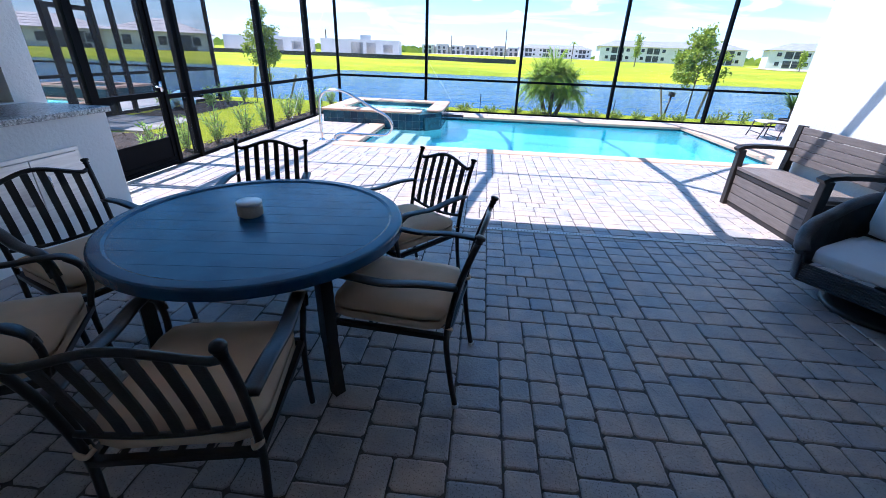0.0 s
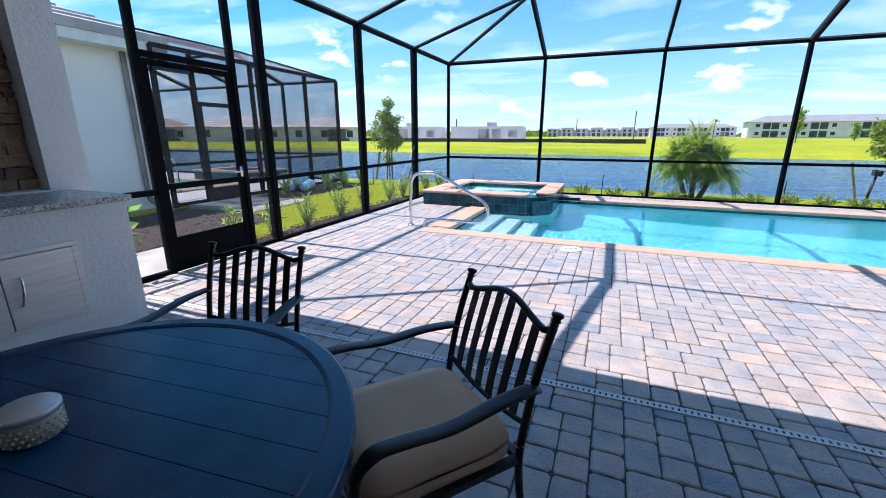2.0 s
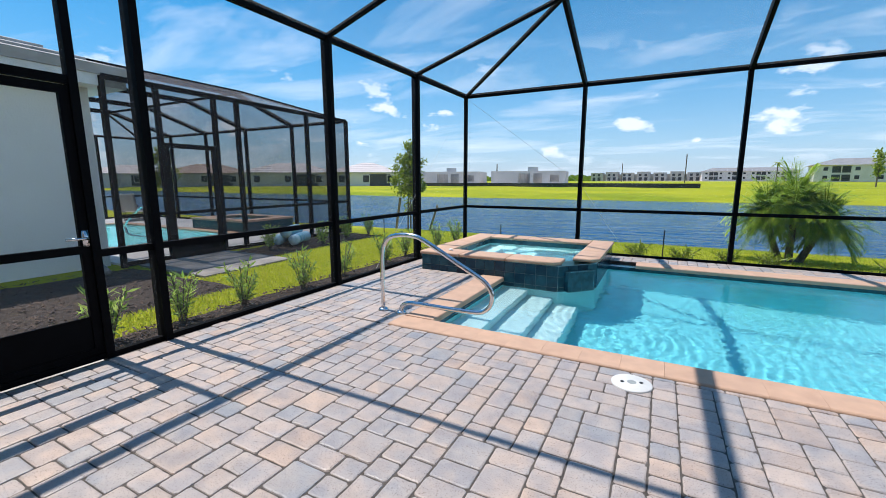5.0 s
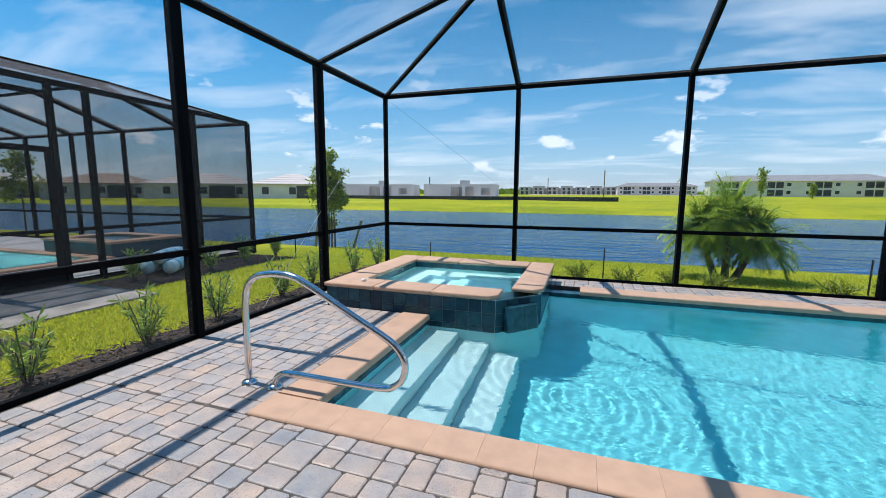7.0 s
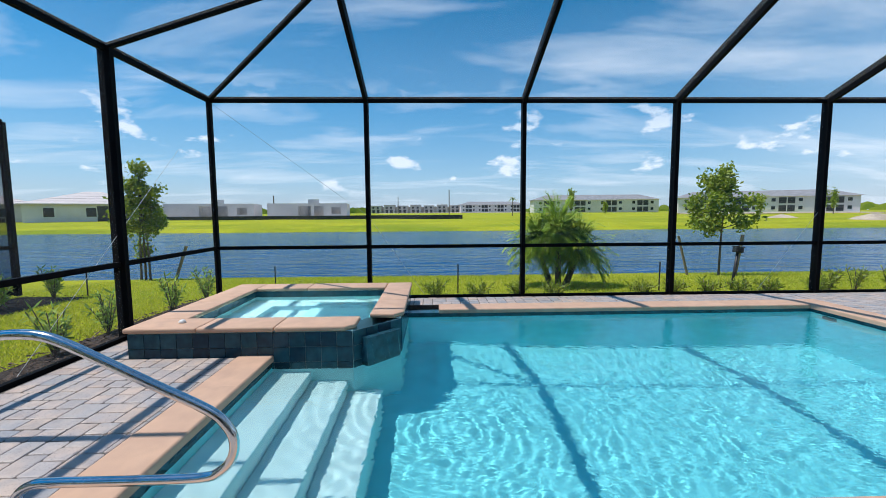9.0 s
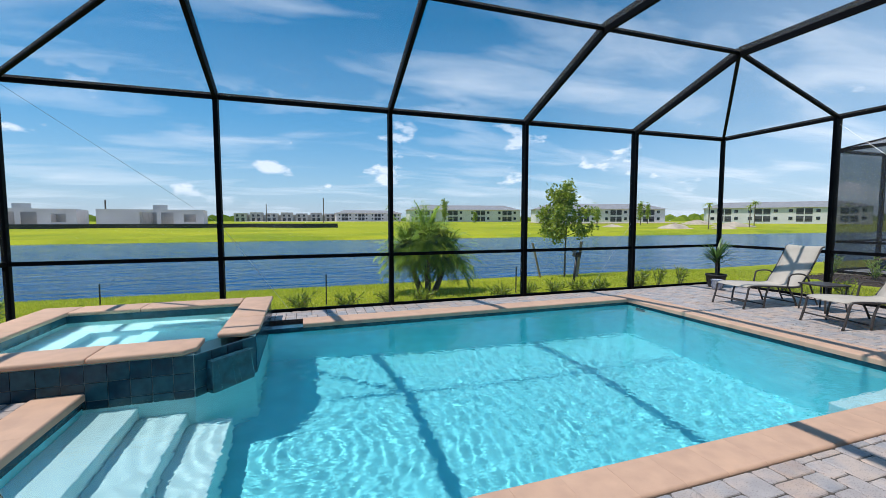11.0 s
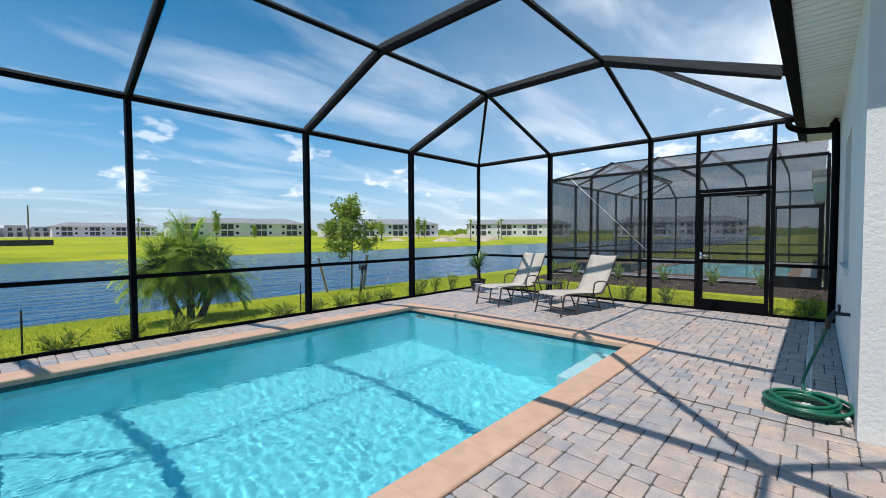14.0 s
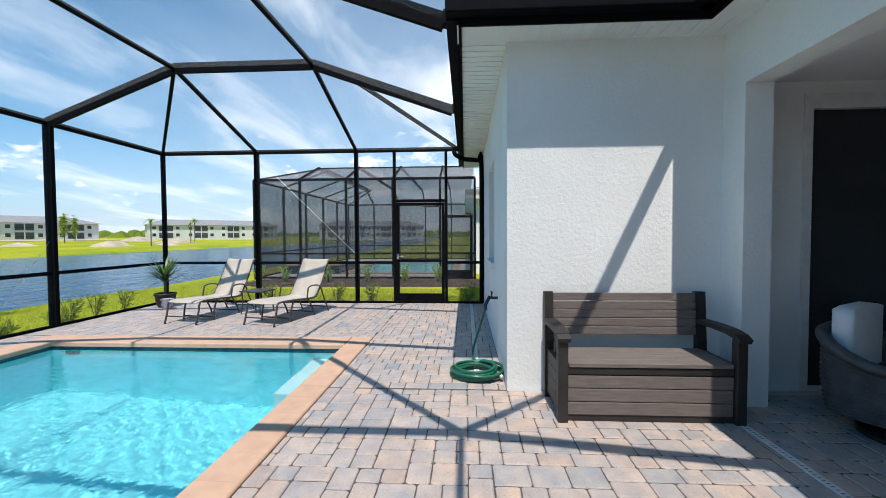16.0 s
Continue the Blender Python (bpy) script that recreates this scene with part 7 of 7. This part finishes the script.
for k, (x, y, h, pl) in enumerate(((17, 94, 4.4, True), (27, 86, 5.2, False), (62, 96, 3.6, False), (86, 92, 5.2, False), (78, 60, 4.2, True), (96, 40, 4.5, True), (70, 78, 4.8, False), (110, 62, 5.0, True), (44, 110, 3.2, False), (64, 57, 4.2, True), (88, 66, 5.4, True), (56, 75, 3.4, False))):
    far_tree(x, y, 0.4, h, 100 + k, pl)


def utility_pole(x, y, h):
    p = thing("utility_pole", "thin dark utility pole across the lake", "pole")
    bm = bmesh.new()
    tube(bm, [(0, 0, -.5), (0, 0, h)], 0.13, 6)
    part("pole", bm, bark_mat, p)
    p.matrix_world = pose(x, y, 0.4)


for x, y, h in ((4.5, 120, 7.2), (-36, 100, 5), (-12, 150, 6.5)):
    utility_pole(x, y, h)


def far_bank():
    # silt fence and a strip of bare soil on the building plots
    f = thing("silt_fence", "low black silt fence along the building plots", "fence")
    bm = bmesh.new()
    last = None
    for k in range(40):
        x = -48 + k * 1.35
        y = 76 + 1.2 * math.sin(k * .5) + (0 if k < 30 else (k - 30) * -0.4)
        if last:
            bar(bm, (last[0], last[1], ground_height(0, 76) + .25), (x, y, ground_height(0, 76) + .25), .06, .75)
        last = (x, y)
    part("fabric", bm, black_plastic, f)
    bm = bmesh.new()
    for x0, x1, y0, y1 in ((-60, -4, 80, 108), (60, 112, 100, 112), (-30, 60, 225, 262)):
        z = ground_height(0, (y0 + y1) / 2) + 0.06
        nx = 12
        top = [(x0 + (x1 - x0) * i / nx, y1 + 2 * noise.noise((i * .7, 1, 2)), z + .2) for i in range(nx + 1)]
        bot = [(x0 + (x1 - x0) * i / nx, y0 + 2 * noise.noise((i * .7, 5, 2)), z - .05) for i in range(nx + 1)]
        for i in range(nx):
            panel(bm, (bot[i], bot[i + 1], top[i + 1], top[i]))
    solid("bare_soil", bm, soil_mat, "strips of pale bare soil on the building plots", "soil", "structure")
    # woods along the horizon
    rnd = random.Random(77)
    verts, faces = [], []
    for k in range(2600):
        a = radians(rnd.uniform(-100, 100))
        r = rnd.uniform(520, 640)
        x, y = math.sin(a) * r, math.cos(a) * r
        h = rnd.uniform(2, 7) + 4 * max(0, noise.noise((a * 9, 0, 0)))
        w = rnd.uniform(3, 7)
        o = len(verts)
        ca, sa = math.cos(a), -math.sin(a)
        zz = rnd.uniform(-1, h)
        verts.extend(((x - ca * w, y - sa * w, zz - 2), (x + ca * w, y + sa * w, zz - 2.4), (x + ca * w * .6, y + sa * w * .6, zz + 2), (x, y, zz + 3.2), (x - ca * w * .7, y - sa * w * .7, zz + 1.6)))
        faces.append((o, o + 1, o + 2, o + 3, o + 4))
    joined("far_woods", verts, faces, leaf_mat, "low dark woods along the horizon", "woods", "stuff")


far_bank()


def soil_mound(x, y, z, r, h, seed):
    """A heap of dug soil with a lumpy outline."""
    bm = bmesh.new()
    rings = []
    for k in range(7):
        t = k / 6
        ring = []
        for i in range(22):
            a = 2 * math.pi * i / 22
            rr = r * (1 - t) ** 0.8 * (1 + 0.3 * noise.noise((math.cos(a) * 1.5 + seed, math.sin(a) * 1.5, t * 2)))
            ring.append(bm.verts.new((x + rr * math.cos(a) * 1.7, y + rr * math.sin(a), z - 0.3 + (h + 0.3) * t ** 0.9 + 0.2 * h * noise.noise((i * 0.6, k * 0.8, seed)))))
        rings.append(ring)
    for a, b in zip(rings, rings[1:]):
        for i in range(22):
            bm.faces.new((a[i], a[(i + 1) % 22], b[(i + 1) % 22], b[i]))
    bm.faces.new(rings[-1])
    return solid("soil_mound", bm, soil_mat, "heap of pale dug soil on the far bank", "soil heap", smooth=True)


for k, (x, y, r, h) in enumerate(((60, 60, 2.4, 0.8), (69, 58, 1.8, 0.6), (78, 63, 3.0, 0.9), (52, 66, 1.9, 0.5), (94, 84, 3.6, 1.1))):
    soil_mound(x, y, ground_height(x, y), r, h, k * 3.7)


def doorstep():
    bm = bmesh.new()
    quad_box(bm, -8.29, -6.35, 7.95, 9.7, -0.3, -0.075, 0.01)
    # slab tone includes the shade that lies over it
    solid("concrete_slab", bm, slab_mat, "grey concrete slab before the neighbouring screen door", "slab")


    # pad outside the own screen door
    bm = bmesh.new()
    quad_box(bm, -5.25, -3.985, 3.95, 5.66, -0.3, -0.045, 0.012)
    solid("door_pad", bm, pad_mat, "pale concrete pad outside the screen door", "slab")


doorstep()
# ---- paving, last ----
def paving():
    floor = thing("floor", "tumbled concrete pavers in tan, grey and charcoal", "paving", kind="structure")
    rects = [(-3.90, WX, -2.0, PY0 - .285), (WX, 8.48, WY, PY0 - .285), (-3.90, PX0 - .335, PY0 - .285, SY0), (-3.90, SX0, SY0, 12.48), (PX1 + .385, 8.48, PY0 - .285, 12.48), (SX1, PX1 + .385, PY1 + .335, 12.48)]
    for x0, x1, y0, y1 in rects:
        bm = bmesh.new()
        quad_box(bm, x0, x1, y0, y1, -0.12, -0.0065)
        part("bedding", bm, sand_mat, floor)
    rnd = random.Random(11)
    near, far = [], []
    # stones of four sizes laid at random, each in the lowest gap
    unit, ox, oy = 0.073, -4.02, -2.08
    cols = 174
    top = [0] * cols
    pieces = []
    while min(top) < 202:
        level = min(top)
        i0 = top.index(level)
        i1 = i0
        while i1 < cols and top[i1] == level:
            i1 += 1
        while i0 < i1:
            gap = i1 - i0
            w = gap if gap in (2, 3) else (2 if gap == 4 else rnd.choice((2, 2, 3)))
            h = rnd.choice((2, 2, 2, 3))
            pieces.append((ox + i0 * unit, ox + (i0 + w) * unit, oy + level * unit, oy + (level + h) * unit))
            for q in range(i0, i0 + w):
                top[q] = level + h
            i0 += w
    for (x0, x1, y0, y1) in rects:
        for a, b, pa, pb in pieces:
            xa, xb, ya, yb = max(a, x0), min(b, x1), max(pa, y0), min(pb, y1)
            if xb - xa < 0.03 or yb - ya < 0.03:
                continue
            item = (xa, xb, ya, yb, rnd.uniform(-0.002, 0.002), rnd.uniform(-1.0, 1.0))
            whole = xa == a and xb == b and ya == pa and yb == pb
            inside = (-1.0 < xa < 2.6 and 0.9 < ya < 4.0) or (-2.6 < xa < 2.2 and 5.2 < ya < 7.3)
            (near if whole and inside else far).append(item)
    keep = near[::max(1, len(near) // 290)]
    kept = set(id(i) for i in keep[:300])
    far += [i for i in near if id(i) not in kept]
    near = [i for i in near if id(i) in kept]

    def shape(w, h, g, bev, seed):
        """A tumbled stone: corners knocked off, sides not quite straight."""
        r = random.Random(seed)
        j = lambda s: r.uniform(-s, s)
        hw, hh = w / 2 - g, h / 2 - g
        ring = []
        for sx, sy, along in ((-1, -1, 0), (1, -1, 1), (1, 1, 0), (-1, 1, 1)):
            c1, c2 = r.uniform(.006, .020), r.uniform(.006, .020)
            p1 = (sx * (hw - (c1 if along else 0)), sy * (hh - (0 if along else c1)))
            p2 = (sx * (hw - (0 if along else c2)), sy * (hh - (c2 if along else 0)))
            ring += [p1, p2]
            # middle of the side that follows
            if along:
                ring.append((sx * (hw - r.uniform(-.0015, .0035)), j(h * .2)))
            else:
                ring.append((j(w * .2), sy * (hh - r.uniform(-.0015, .0035))))
        k = len(ring)
        dish = r.uniform(-.001, .0015)
        verts = [(x, y, -0.03) for x, y in ring] + [(x, y, -0.009) for x, y in ring]
        verts += [(x * (1 - 1.0 * bev / w), y * (1 - 1.0 * bev / h), -0.0025 + j(.0006)) for x, y in ring]
        verts += [(x * (1 - 3.2 * bev / w), y * (1 - 3.2 * bev / h), 0.0 + j(.0010)) for x, y in ring]
        verts.append((j(.02), j(.02), dish))
        faces = [(3 * k + i, 3 * k + (i + 1) % k, 4 * k) for i in range(k)]
        for lo in (0, k, 2 * k):
            for i in range(k):
                k2 = (i + 1) % k
                faces.append((lo + i, lo + k2, lo + k + k2, lo + k + i))
        return verts, faces

    cache = {}
    for n_, (xa, xb, ya, yb, dz, tw) in enumerate(near):
        key = (round(xb - xa, 3), round(yb - ya, 3), n_ % 4)
        if key not in cache:
            v, f = shape(key[0], key[1], 0.0017, 0.0075, n_)
            me = bpy.data.meshes.new("paver")
            me.from_pydata(v, [], f)
            me.materials.append(paver_one)
            cache[key] = me
        ob = new("paver", cache[key])
        ob.matrix_world = pose((xa + xb) / 2, (ya + yb) / 2, dz, 0, 0, tw * 0.5)
        ob.parent = floor
    verts, faces = [], []
    for n_, (xa, xb, ya, yb, dz, tw) in enumerate(far):
        v, f = shape(xb - xa, yb - ya, 0.0017, min(0.0075, (xb - xa) * .2, (yb - ya) * .2), n_)
        o = len(verts)
        cx, cy = (xa + xb) / 2, (ya + yb) / 2
        verts += [(x + cx, y2 + cy, z + dz) for x, y2, z in v]
        faces += [tuple(i + o for i in q) for q in f]
    joined("pavers", verts, faces, paver_many, kind="stuff", parent=floor)


paving()
